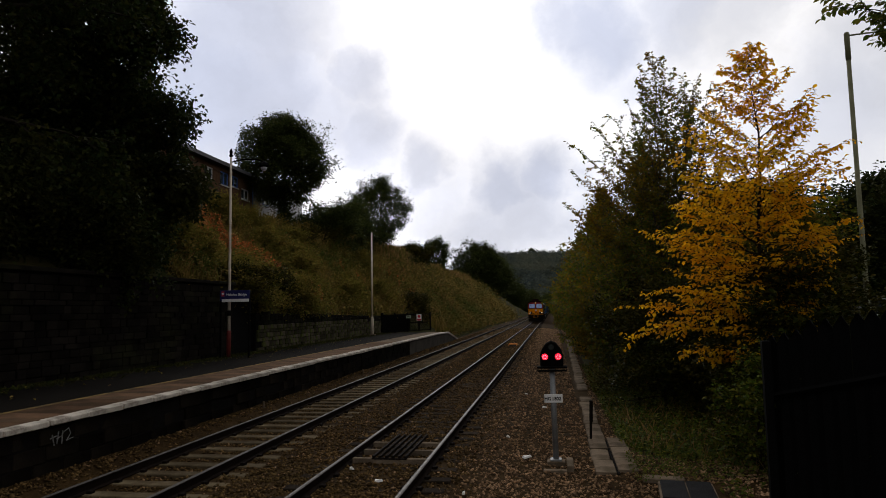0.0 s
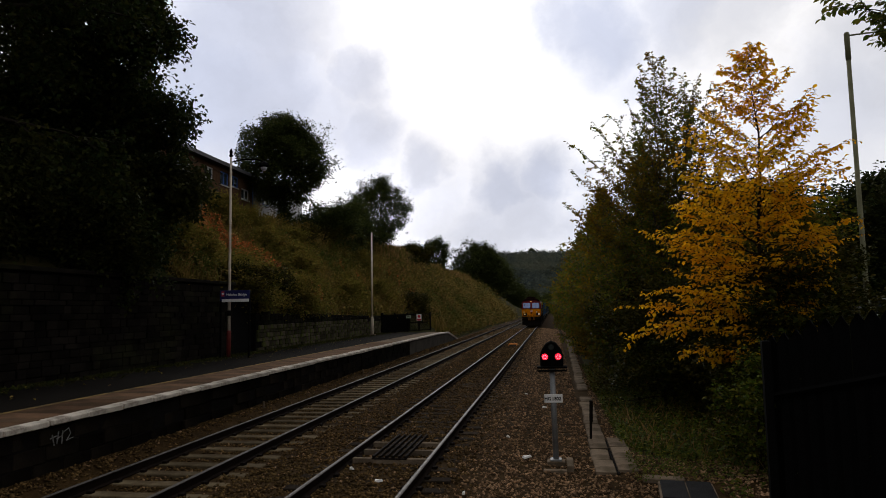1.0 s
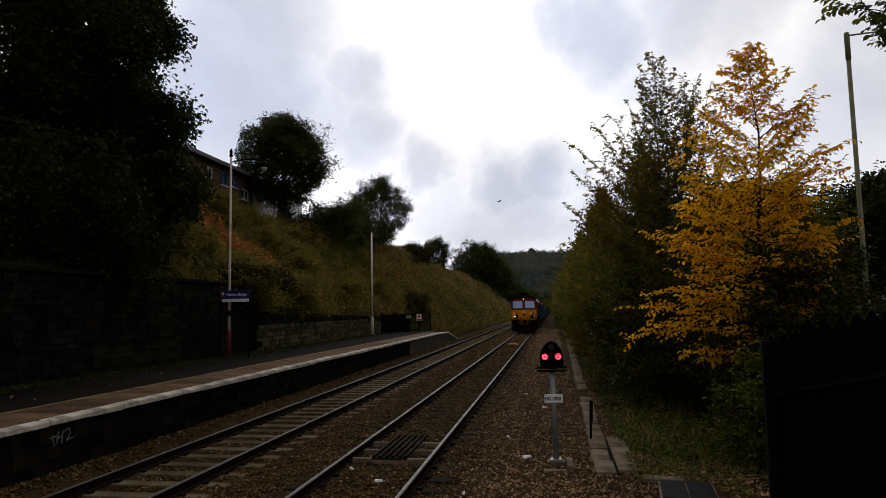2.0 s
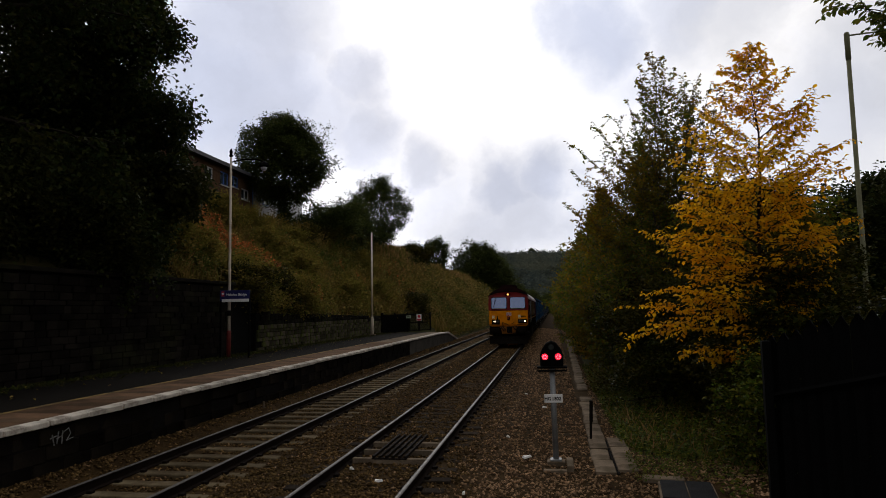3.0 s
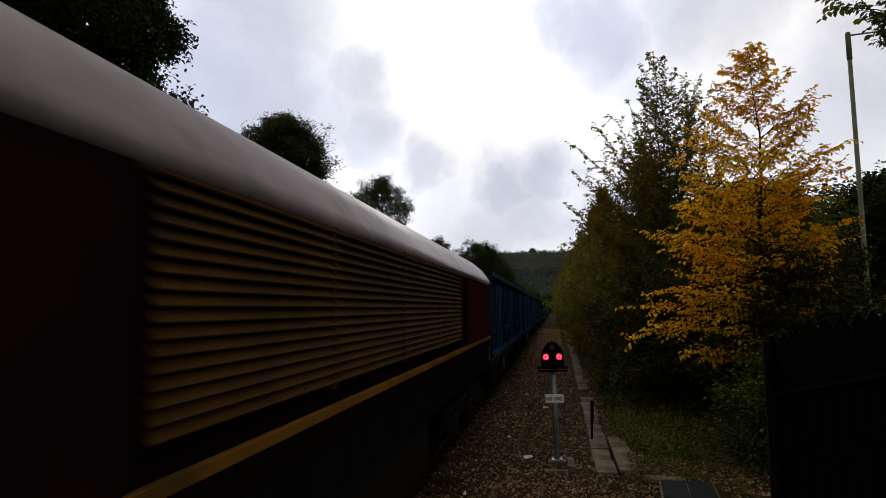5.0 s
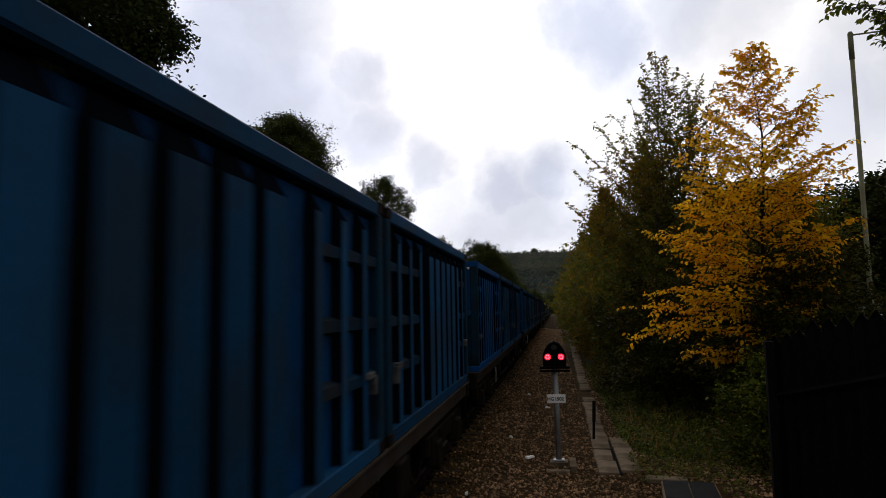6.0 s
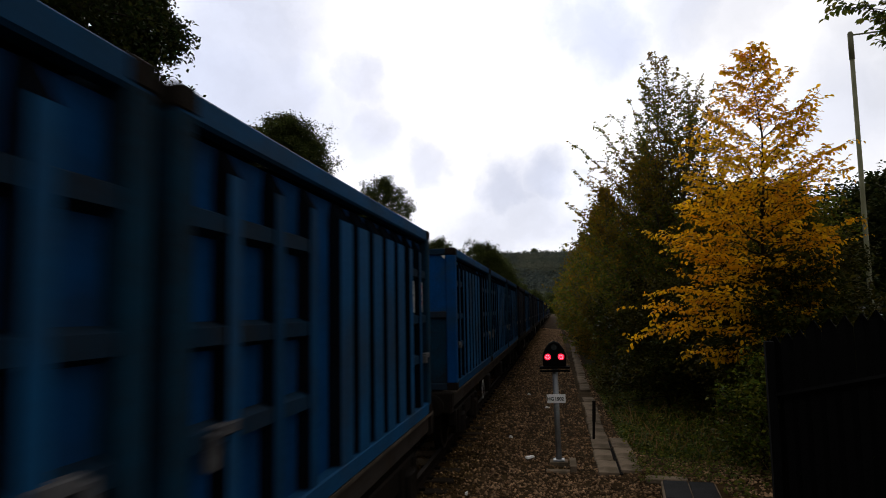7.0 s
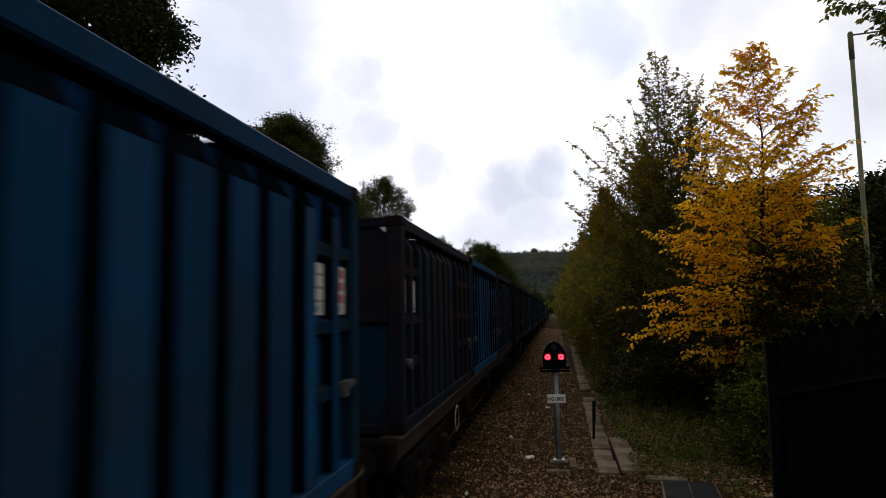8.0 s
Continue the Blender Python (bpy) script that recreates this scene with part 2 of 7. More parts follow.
L_BRACKEN = leaf_mat("dying_bracken", ((0.105, 0.112, 0.018), (0.150, 0.142, 0.024), (0.235, 0.170, 0.040), (0.120, 0.120, 0.020)), 0.35, patch=0.3, patch_to=(0.22, 0.125, 0.030), patch_amt=0.55, rough=0.85)
L_STRAW = leaf_mat("dry_bank_grass", ((0.175, 0.105, 0.038), (0.29, 0.170, 0.078), (0.22, 0.132, 0.050)), 0.2, patch=0.14, patch_to=(0.070, 0.074, 0.015), patch_amt=0.9, rough=0.85)
L_RUST = leaf_mat("rust_dock_leaf", ((0.48, 0.125, 0.036), (0.58, 0.19, 0.062), (0.27, 0.085, 0.028), (0.54, 0.29, 0.125)), 0.25, rough=0.85)
# Bluish distance haze is put into these leaf colours.
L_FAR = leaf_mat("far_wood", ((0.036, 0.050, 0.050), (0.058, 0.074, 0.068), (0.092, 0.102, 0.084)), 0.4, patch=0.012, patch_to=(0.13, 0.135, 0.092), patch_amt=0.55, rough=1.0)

# ================= mesh tools =================


class Mesh:
    """Gathers vertices and faces of one part."""

    def __init__(self):
        self.v, self.f = [], []

    def add(self, verts, faces):
        o = len(self.v)
        self.v += [tuple(p) for p in verts]
        self.f += [tuple(i + o for i in q) for q in faces]
        return self

    def box(self, x0, x1, y0, y1, z0, z1, c=0.0, m=None):
        """A box; c chamfers its four long vertical and top edges."""
        if c <= 0:
            v = [(x, y, z) for z in (z0, z1) for x, y in ((x0, y0), (x1, y0), (x1, y1), (x0, y1))]
            f = [(3, 2, 1, 0), (4, 5, 6, 7), (0, 1, 5, 4), (1, 2, 6, 5), (2, 3, 7, 6), (3, 0, 4, 7)]
        else:
            def ring(i, z):
                return [(x0 + i + c, y0 + i, z), (x1 - i - c, y0 + i, z), (x1 - i, y0 + i + c, z), (x1 - i, y1 - i - c, z),
                        (x1 - i - c, y1 - i, z), (x0 + i + c, y1 - i, z), (x0 + i, y1 - i - c, z), (x0 + i, y0 + i + c, z)]
            v = ring(c * 0.7, z0) + ring(0, z0 + c * 0.7) + ring(0, z1 - c * 0.7) + ring(c * 0.7, z1)
            f = [tuple(range(7, -1, -1)), tuple(range(24, 32))]
            for k in range(3):
                f += [(8 * k + i, 8 * k + (i + 1) % 8, 8 * k + 8 + (i + 1) % 8, 8 * k + 8 + i) for i in range(8)]
        if m is not None:
            v = [m @ Vector(p) for p in v]
        return self.add(v, f)

    def tube(self, pts, rad, n=6, cap=True):
        """A tapering tube along points."""
        P = [Vector(p) for p in pts]
        R = rad if isinstance(rad, (list, tuple, np.ndarray)) else [rad] * len(P)
        v, f = [], []
        for i, p in enumerate(P):
            t = (P[min(i + 1, len(P) - 1)] - P[max(i - 1, 0)]).normalized()
            a = t.orthogonal().normalized() if abs(t.z) > 0.95 else t.cross(Vector((0, 0, 1))).normalized()
            b = t.cross(a)
            v += [p + (a * math.cos(2 * math.pi * k / n) + b * math.sin(2 * math.pi * k / n)) * float(R[i]) for k in range(n)]
            if i:
                o = (i - 1) * n
                f += [(o + k, o + (k + 1) % n, o + n + (k + 1) % n, o + n + k) for k in range(n)]
        if cap:
            f += [tuple(range(n - 1, -1, -1)), tuple(range((len(P) - 1) * n, len(P) * n))]
        return self.add(v, f)

    def extrude_y(self, prof, y0, y1):
        """A closed profile of (x, z) swept along y."""
        n = len(prof)
        v = [(x, y0, z) for x, z in prof] + [(x, y1, z) for x, z in prof]
        f = [(i, (i + 1) % n, n + (i + 1) % n, n + i) for i in range(n)] + [tuple(range(n - 1, -1, -1)), tuple(range(n, 2 * n))]
        return self.add(v, f)

    def loft(self, rings, cap=True):
        n = len(rings[0])
        v, f = [], []
        for i, r in enumerate(rings):
            v += list(r)
            if i:
                o = (i - 1) * n
                f += [(o + k, o + (k + 1) % n, o + n + (k + 1) % n, o + n + k) for k in range(n)]
        if cap:
            f += [tuple(range(n - 1, -1, -1)), tuple(range((len(rings) - 1) * n, len(rings) * n))]
        return self.add(v, f)

    def data(self, name, material, smooth_shade=False):
        me = bpy.data.meshes.new(name)
        me.from_pydata(self.v, [], self.f)
        bm = bmesh.new()
        bm.from_mesh(me)
        bmesh.ops.recalc_face_normals(bm, faces=bm.faces)
        bm.to_mesh(me)
        bm.free()
        me.materials.append(material)
        if smooth_shade:
            me.polygons.foreach_set("use_smooth", [True] * len(me.polygons))
        return me


def part(name, m, material, parent, label="", smooth_shade=False, at=None):
    """One mesh object under a thing or part (m: a Mesh or mesh data)."""
    me = m.data(name, material, smooth_shade) if isinstance(m, Mesh) else m
    ob = new(name, me)
    if parent is not None:
        ob.parent = parent
    if at is not None:
        ob.matrix_basis = at
    if label:
        ob["label"] = label
    return ob


def thing(name, label, category, at=None, group="", kind=""):
    e = new(name)
    e.empty_display_size = 0.2
    if at is not None:
        e.matrix_basis = at
    return tagged(e, label, category, group, kind)


def quads_mesh(name, V, material, per=4):
    """Loose faces of per vertices each from an (n * per, 3) array."""
    me = bpy.data.meshes.new(name)
    n = len(V) // per
    me.vertices.add(len(V))
    me.vertices.foreach_set("co", np.asarray(V, dtype=np.float32).ravel())
    me.loops.add(n * per)
    me.loops.foreach_set("vertex_index", np.arange(n * per, dtype=np.int32))
    me.polygons.add(n)
    me.polygons.foreach_set("loop_start", np.arange(0, n * per, per, dtype=np.int32))
    me.polygons.foreach_set("loop_total", np.full(n, per, dtype=np.int32))
    me.update(calc_edges=True)
    me.materials.append(material)
    return me


def leaves(P, size, rng, flat=0.5, droop=0.0, aspect=0.62):
    """Diamond leaves at P, folded a little along their midrib; returns their corner points."""
    n = len(P)
    a = rng.uniform(0, 2 * np.pi, n)
    t = np.stack([np.cos(a), np.sin(a), rng.normal(-droop, 0.4, n)], 1)
    t /= np.linalg.norm(t, axis=1)[:, None]
    up = np.stack([rng.normal(0, 1, n), rng.normal(0, 1, n), np.abs(rng.normal(0, 1, n)) + 2.0 * flat], 1)
    s = np.cross(t, up)
    s /= np.linalg.norm(s, axis=1)[:, None] + 1e-9
    nn = np.cross(s, t)
    L = (size * rng.uniform(0.65, 1.3, n))[:, None]
    w = L * aspect * 0.5
    out = np.empty((n, 4, 3))
    out[:, 0] = P
    out[:, 1] = P + t * L * 0.45 + s * w + nn * L * 0.10
    out[:, 2] = P + t * L - nn * L * 0.12
    out[:, 3] = P + t * L * 0.45 - s * w + nn * L * 0.10
    return out.reshape(-1, 3)


def tree(name, label, base, height, spread, seed, profile, limbs=26, leaf_n=9000, leaf_size=0.12, leaf_material=None, bark=None, up=(15, 65), h0=0.2,
         trunk_r=None, sub=5, twig=4, jitter=0.12, droop=0.15, lean=(0, 0), limb_jit=0.25, flat=0.5, stems=1, skew=(0, 0), ball=None, lumpy=0.26, lobes=(), category="tree", group=""):
    """Trunk, limbs, twigs and separate leaves. profile(f): relative limb length at height f."""
    rng = np.random.default_rng(seed)
    root = thing(name, label, category, pose(*base), group)
    wood = Mesh()
    tips = []
    tr = trunk_r or height * 0.014
    for st in range(stems):
        so = np.array([0, 0, 0]) if stems == 1 else np.array([rng.normal(0, spread * 0.18), rng.normal(0, spread * 0.18), 0])
        sl = np.array([lean[0], lean[1]]) + (0 if stems == 1 else rng.normal(0, 0.08, 2))
        hh = height * (1 if st == 0 else rng.uniform(0.7, 0.95))
        k = 9
        tp = np.array([[so[0] + sl[0] * hh * (i / (k - 1)) + rng.normal(0, 0.008 * hh) * (i > 0), so[1] + sl[1] * hh * (i / (k - 1)) + rng.normal(0, 0.008 * hh) * (i > 0), hh * i / (k - 1)] for i in range(k)])
        tp[0, 2] = -0.3
        wood.tube(tp, [tr * (1 - 0.93 * i / (k - 1)) for i in range(k)], 7)
        for i in range(limbs // stems):
            f = h0 + (0.985 - h0) * ((i + rng.uniform(0, 0.9)) / (limbs // stems))
            az = i * 2.39996 + rng.normal(0, 0.35)
            L = spread * profile(f) * (1 + rng.uniform(-limb_jit, limb_jit)) * (1 + skew[0] * math.cos(az) * (1 - f) + skew[1] * math.sin(az) * (1 - f))
            el = radians(up[0] + (up[1] - up[0]) * f + rng.normal(0, 8))
            x = f * (k - 1)
            j = min(int(x), k - 2)
            o = tp[j] + (tp[j + 1] - tp[j]) * (x - j)
            d = np.array([math.cos(az) * math.cos(el), math.sin(az) * math.cos(el), math.sin(el)])
            if ball:
                c_, r_ = np.array([0, 0, ball[0]]) + np.array([lean[0], lean[1], 0]) * ball[0], np.array([ball[1], ball[1], ball[2]])
                p_, v_ = (o - c_) / r_, d / r_
                qb, qc, qa = p_ @ v_, p_ @ p_ - 1, v_ @ v_
                disc = qb * qb - qa * qc
                L = max((-qb + math.sqrt(disc)) / qa, 0.3) if disc > 0 else 0.3
                L *= 1 - limb_jit * rng.uniform(0, 1)
            pts = [o]
            for q in range(5):
                d = d + rng.normal(0, 0.10, 3) + np.array([0, 0, 0.05 - droop * 0.35 * q / 4])
                d /= np.linalg.norm(d)
                pts.append(pts[-1] + d * L / 5)
            pts = np.array(pts)
            r0 = max(tr * 0.42 * (1 - 0.8 * f), 0.008)
            wood.tube(pts, [r0 * (1 - 0.85 * q / 5) for q in range(6)], 5, False)
            for s_ in range(sub):
                x = (0.25 + 0.75 * (s_ + rng.uniform(0, 1)) / sub) * 5
                j = min(int(x), 4)
                o2 = pts[j] + (pts[j + 1] - pts[j]) * (x - j)
                d2 = (pts[j + 1] - pts[j]) / (np.linalg.norm(pts[j + 1] - pts[j]) + 1e-9) + rng.normal(0, 0.55, 3)
                d2 /= np.linalg.norm(d2)
                L2 = L * rng.uniform(0.22, 0.5) * (1.1 - 0.5 * x / 5)
                e2 = o2 + d2 * L2 * 0.55
                e3 = o2 + d2 * L2 + np.array([0, 0, -droop * L2 * 0.3])
                wood.tube([o2, e2, e3], [r0 * 0.35, r0 * 0.22, 0.004], 4, False)
                for w in range(twig):
                    u = rng.uniform(0.3, 1.0)
                    o3 = o2 + (e3 - o2) * u
                    d3 = d2 + rng.normal(0, 0.7, 3) - np.array([0, 0, droop * 0.4])
                    d3 /= np.linalg.norm(d3)
                    tips.append((o3, o3 + d3 * L2 * rng.uniform(0.25, 0.6)))
    lobed = []
    for cx, cy, cz, rh, rv, ln in lobes:
        # a heavy bough that carries its own rounded mass of leaves
        wood.tube([(0, 0, cz * 0.8), (cx * 0.5, cy * 0.5, cz * 0.93), (cx, cy, cz)], [tr * 0.4, tr * 0.25, 0.015], 5, False)
        dv = rng.normal(0, 1, (ln, 3))
        dv /= np.linalg.norm(dv, axis=1)[:, None]
        lump = np.array([noise.noise(Vector((a_ * 2.2 + cz, b_ * 2.2, c_ * 2.2))) + 0.7 * noise.noise(Vector((a_ * 5 + cz, b_ * 5, c_ * 5))) for a_, b_, c_ in dv])
        rr = (0.82 + 0.42 * lump) * rng.uniform(0.15, 1.0, ln) ** 0.45
        lobed.append(np.array([cx, cy, cz]) + dv * rr[:, None] * np.array([rh, rh, rv]))
        for k_ in range(14):
            e_ = lobed[-1][rng.integers(ln)]
            wood.tube([(cx * 0.8, cy * 0.8, cz * 0.98), (np.array([cx, cy, cz]) + e_) / 2 + rng.normal(0, 0.08, 3), e_], [0.018, 0.011, 0.004], 3, False)
    part("trunk", wood, bark or M_BARK, root, smooth_shade=True)
    A = np.array([t[0] for t in tips])
    B = np.array([t[1] for t in tips])
    wood2 = Mesh()
    for a_, b_ in tips[::2]:
        wood2.tube([a_, b_], [0.006, 0.003], 3, False)
    part("twig_growth", wood2, bark or M_BARK, root)["kind"] = "stuff"
    wt = np.linalg.norm(B - A, axis=1) ** (0.6 if ball else 1.4)
    pick = rng.choice(len(tips), leaf_n, p=wt / wt.sum())
    P = A[pick] + (B - A)[pick] * (rng.uniform(0.0, 1.05, leaf_n) ** 0.8)[:, None] + rng.normal(0, jitter, (leaf_n, 3))
    if ball:
        m_ = int(leaf_n * 0.45)
        dv = rng.normal(0, 1, (m_, 3))
        dv /= np.linalg.norm(dv, axis=1)[:, None]
        lump = np.array([noise.noise(Vector((a_ * 2.4 + seed, b_ * 2.4, c_ * 2.4))) + 0.5 * noise.noise(Vector((a_ * 6 + seed, b_ * 6, c_ * 6))) for a_, b_, c_ in dv])
        rr = (0.84 + lumpy * lump) * rng.uniform(0.45, 1.0, m_) ** 0.35
        Q = np.array([lean[0] * ball[0], lean[1] * ball[0], ball[0]]) + dv * rr[:, None] * np.array([ball[1], ball[1], ball[2]])
        P = np.concatenate([P[:leaf_n - m_], Q[Q[:, 2] > 0.1]])
    P = np.concatenate([P] + lobed)
    crown = part("crown", quads_mesh("crown", leaves(P, leaf_size, rng, flat, droop), leaf_material), None, root)
    return root


def ovate_leaves(P, T, N, size, rng, wide=0.58):
    """Six-cornered leaves at P that point along T and lie square to N, folded along the midrib."""
    n = len(P)
    T = T / (np.linalg.norm(T, axis=1)[:, None] + 1e-9)
    S = np.cross(T, N)
    S /= np.linalg.norm(S, axis=1)[:, None] + 1e-9
    U = np.cross(S, T)
    L = (size * rng.uniform(0.6, 1.25, n))[:, None]
    W = L * wide * 0.5
    out = np.empty((n, 6, 3))
    out[:, 0] = P
    out[:, 1] = P + T * L * 0.28 + S * W * 0.85 + U * L * 0.07
    out[:, 2] = P + T * L * 0.62 + S * W + U * L * 0.05
    out[:, 3] = P + T * L - U * L * 0.14
    out[:, 4] = P + T * L * 0.62 - S * W + U * L * 0.05
    out[:, 5] = P + T * L * 0.28 - S * W * 0.85 + U * L * 0.07
    return out.reshape(-1, 3)


def spray_tree(name, label, base, height, east, west, seed, limbs, el, leaf_material, bark, leaf=0.1, gap=0.055, twigs=10, reach=0.42, twiglets=0, trunk_r=0.07,
               low=0.1, droop=0.25, arch=0.1, flat=1.6, boughs=(), stems=((0, 0, 1.0),), wide=0.58, group=""):
    """A tree of separate leafy sprays. east, west: (height, half-width) of the crown on its two sides; boughs: extra long limbs (height of the fork, end point)."""
    rng = np.random.default_rng(seed)
    root = thing(name, label, "tree", pose(*base), group)
    wood, fine = Mesh(), Mesh()
    P, T, N = [], [], []
    ze, we = zip(*east)
    zw, ww = zip(*west)
    up = np.array([0, 0, 1.0])

    def bez(a, b, c, u):
        return a * (1 - u) ** 2 + b * 2 * u * (1 - u) + c * u * u

    def leafy(a, c, sag, side0):
        """A twig from a to c with alternate leaves."""
        d = c - a
        ln = np.linalg.norm(d)
        lat = np.cross(d, up)
        lat /= np.linalg.norm(lat) + 1e-9
        m = max(int(ln / gap), 2)
        for k in range(m):
            u = (k + 0.6 + rng.uniform(-0.3, 0.3)) / m
            p = a + d * u - up * sag * u * u
            s_ = side0 * (1 if k % 2 else -1)
            P.append(p)
            T.append(d / ln * 0.55 + lat * s_ * 0.8 + rng.normal(0, 0.28, 3) - up * (droop + 0.25 * rng.uniform()))
            N.append(up * flat + rng.normal(0, 0.6, 3))
        fine.tube([a, a + d * 0.5 - up * sag * 0.25, c - up * sag], [0.006, 0.0045, 0.002], 3, False)

    def limb(a, c, R, r0):
        ctrl = (a + c) / 2 + up * R * arch + rng.normal(0, 0.05 * R, 3)
        pts = [bez(a, ctrl, c, u / 7) + (rng.normal(0, 0.012 * R, 3) if 0 < u < 7 else 0) for u in range(8)]
        wood.tube(pts, [r0 * (1 - 0.86 * u / 7) for u in range(8)], 5, False)
        for k in range(twigs):
            u = 0.16 + 0.84 * (k + rng.uniform(0, 0.9)) / twigs
            x = u * 7
            j = min(int(x), 6)
            o = pts[j] + (pts[j + 1] - pts[j]) * (x - j)
            t = (pts[j + 1] - pts[j]) / (np.linalg.norm(pts[j + 1] - pts[j]) + 1e-9)
            lat = np.cross(t, up)
            lat /= np.linalg.norm(lat) + 1e-9
            d = t * 0.7 + lat * (1 if k % 2 else -1) * rng.uniform(0.5, 1.0) + up * rng.normal(0.06, 0.16)
            d /= np.linalg.norm(d)
            ln = (reach * R * (1.05 - 0.7 * u) + 0.12) * rng.uniform(0.6, 1.25)
            leafy(o, o + d * ln, droop * 0.25 * ln, 1)
            for q in range(twiglets):
                v = rng.uniform(0.3, 1.0)
                d2 = d + rng.normal(0, 0.6, 3)
                d2 /= np.linalg.norm(d2)
                leafy(o + d * ln * v, o + d * ln * v + d2 * ln * rng.uniform(0.35, 0.7), droop * 0.4 * ln, -1)
        leafy(pts[5], pts[7], 0, 1)

    for sx, sy, sh in stems:
        k = 10
        tp = np.array([[sx * (i / (k - 1)) ** 0.7 + rng.normal(0, 0.006 * height) * (i > 0), sy * (i / (k - 1)) ** 0.7 + rng.normal(0, 0.006 * height) * (i > 0), height * sh * i / (k - 1)] for i in range(k)])
        tp[0, 2] = -0.3
        wood.tube(tp, [trunk_r * (1 - 0.94 * (i / (k - 1)) ** 0.8) for i in range(k)], 7)

        def on_trunk(z):
            x = min(max(z / (height * sh), 0), 0.999) * (k - 1)
            j = int(x)
            return tp[j] + (tp[j + 1] - tp[j]) * (x - j)
        m = max(int(limbs * sh / len(stems)), 4)
        z_lo, z_hi = max(ze[0], zw[0]), height * sh
        for i in range(m):
            f = (i + rng.uniform(0, 0.95)) / m
            zt = z_lo + (z_hi - z_lo) * f
            az = i * 2.39996 + rng.normal(0, 0.3)
            c = math.cos(az)
            R = (np.interp(zt, ze, we) * (1 + c) + np.interp(zt, zw, ww) * (1 - c)) / 2 * rng.uniform(0.66, 1.06)
            e = radians(el[0] + (el[1] - el[0]) * f + rng.normal(0, 6))
            a = on_trunk(max(zt - R * math.tan(e), low * height))
            # the crown's east side faces the road, a little turned from the line of the rails
            out = np.array([0.987 * c - 0.163 * math.sin(az), 0.163 * c + 0.987 * math.sin(az), 0]) * R
            limb(a, np.array([a[0] + out[0], a[1] + out[1], zt]), R, max(trunk_r * 0.34 * (1 - 0.8 * f), 0.007))
        leafy(tp[-2], tp[-1] + up * 0.12, 0, 1)
    for z, end in boughs:
        a = on_trunk(z)
        limb(a, np.array(end, float), np.linalg.norm(np.array(end) - a) * 0.6, trunk_r * 0.25)
    part("trunk", wood, bark, root, smooth_shade=True)
    part("twig_growth", fine, bark, root)["kind"] = "stuff"
    P, T, N = np.array(P), np.array(T), np.array(N)
    part("crown", quads_mesh("crown", ovate_leaves(P, T, N, leaf, rng, wide), leaf_material, 6), None, root)
    return root


def blades(P, h, w, rng, lean=0.35):
    """Bent grass blades standing on P as triangles pairs (quads)."""
    n = len(P)
    a = rng.uniform(0, 2 * np.pi, n)
    s = np.stack([np.cos(a), np.sin(a), np.zeros(n)], 1)
    H = (h * rng.uniform(0.45, 1.35, n))[:, None]
    W = (w * rng.uniform(0.6, 1.4, n))[:, None]
    l = np.stack([rng.normal(0, lean, n), rng.normal(0, lean, n), np.ones(n)], 1)
    out = np.empty((n, 4, 3))
    out[:, 0] = P - s * W * 0.5
    out[:, 1] = P + s * W * 0.5
    out[:, 2] = P + l * H + s * W * 0.12
    out[:, 3] = P + l * H - s * W * 0.12 - np.array([0, 0, 0.02])
    return out.reshape(-1, 3)

# ================= ground =================
TC, TL = -2.91, -6.352      # centre lines of the two tracks
PLAT_Z, PLAT_X, WALL_X = 0.88, -7.87, -12.4


def lerp(x, x0, x1, a, b):
    t = min(max((x - x0) / (x1 - x0), 0), 1)
    return a + (b - a) * t


def sstep(x, x0, x1):
    t = min(max((x - x0) / (x1 - x0), 0), 1)
    return t * t * (3 - 2 * t)


def wall_top(y):
    return 3.72 if y < 24.3 else lerp(y, 26, 50, 2.62, 2.15)


def ground_z(x, y):
    """Height of the land: cutting slope, track bed, car park, valley sides and the far hill."""
    n = noise.noise(Vector((x * 0.25, y * 0.25, 0))) * 0.35 + noise.noise(Vector((x * 0.9, y * 0.9, 3))) * 0.12
    hill = 95 * sstep(y, 420, 1250) * sstep(x / max(y, 1), -0.19, -0.10) + 6 * noise.noise(Vector((x * 0.006, y * 0.004, 7))) * sstep(y, 420, 900)
    crest = (9.1 + 1.5 * sstep(y, 48, 76) - 0.6 * sstep(y, 88, 108) + 0.5 * sstep(y, 120, 160)) * lerp(y, 210, 330, 1.0, 0.4) + noise.noise(Vector((0, y * 0.06, 5))) * 0.3
    if x < WALL_X - 0.42 or (y > 50 and x < -8.9):
        toe_x, toe_z = WALL_X - 0.4, wall_top(y) - 0.12
        k = sstep(y, 50, 57)
        toe_x, toe_z = toe_x + k * 3.7, toe_z + k * (-0.4 - toe_z)
        if x > toe_x:
            return -0.45 + hill * 0
        t = min((toe_x - x) / (toe_x + 21.0), 1.3)
        z = toe_z + (crest - toe_z) * (t if t < 1 else 1 + 0.0 * t) + n * min(1, max(0, (toe_x - x) * 0.6))
        if x < -21:
            z = crest + 0.02 * (-21 - x) + n
        z += 0.08 * max(0, -70 - x)
        return z * (1 - sstep(y, 300, 420)) + hill
    if x > 1.2:
        z = -0.32 + n * 0.3 * sstep(x, 1.5, 3) + 1.45 * sstep(x, 4.0, 7.5)
        z += 0.10 * max(0, x - 70)
        return z * (1 - sstep(y, 300, 420)) + hill
    return -0.47 * (1 - sstep(y, 300, 420)) + hill


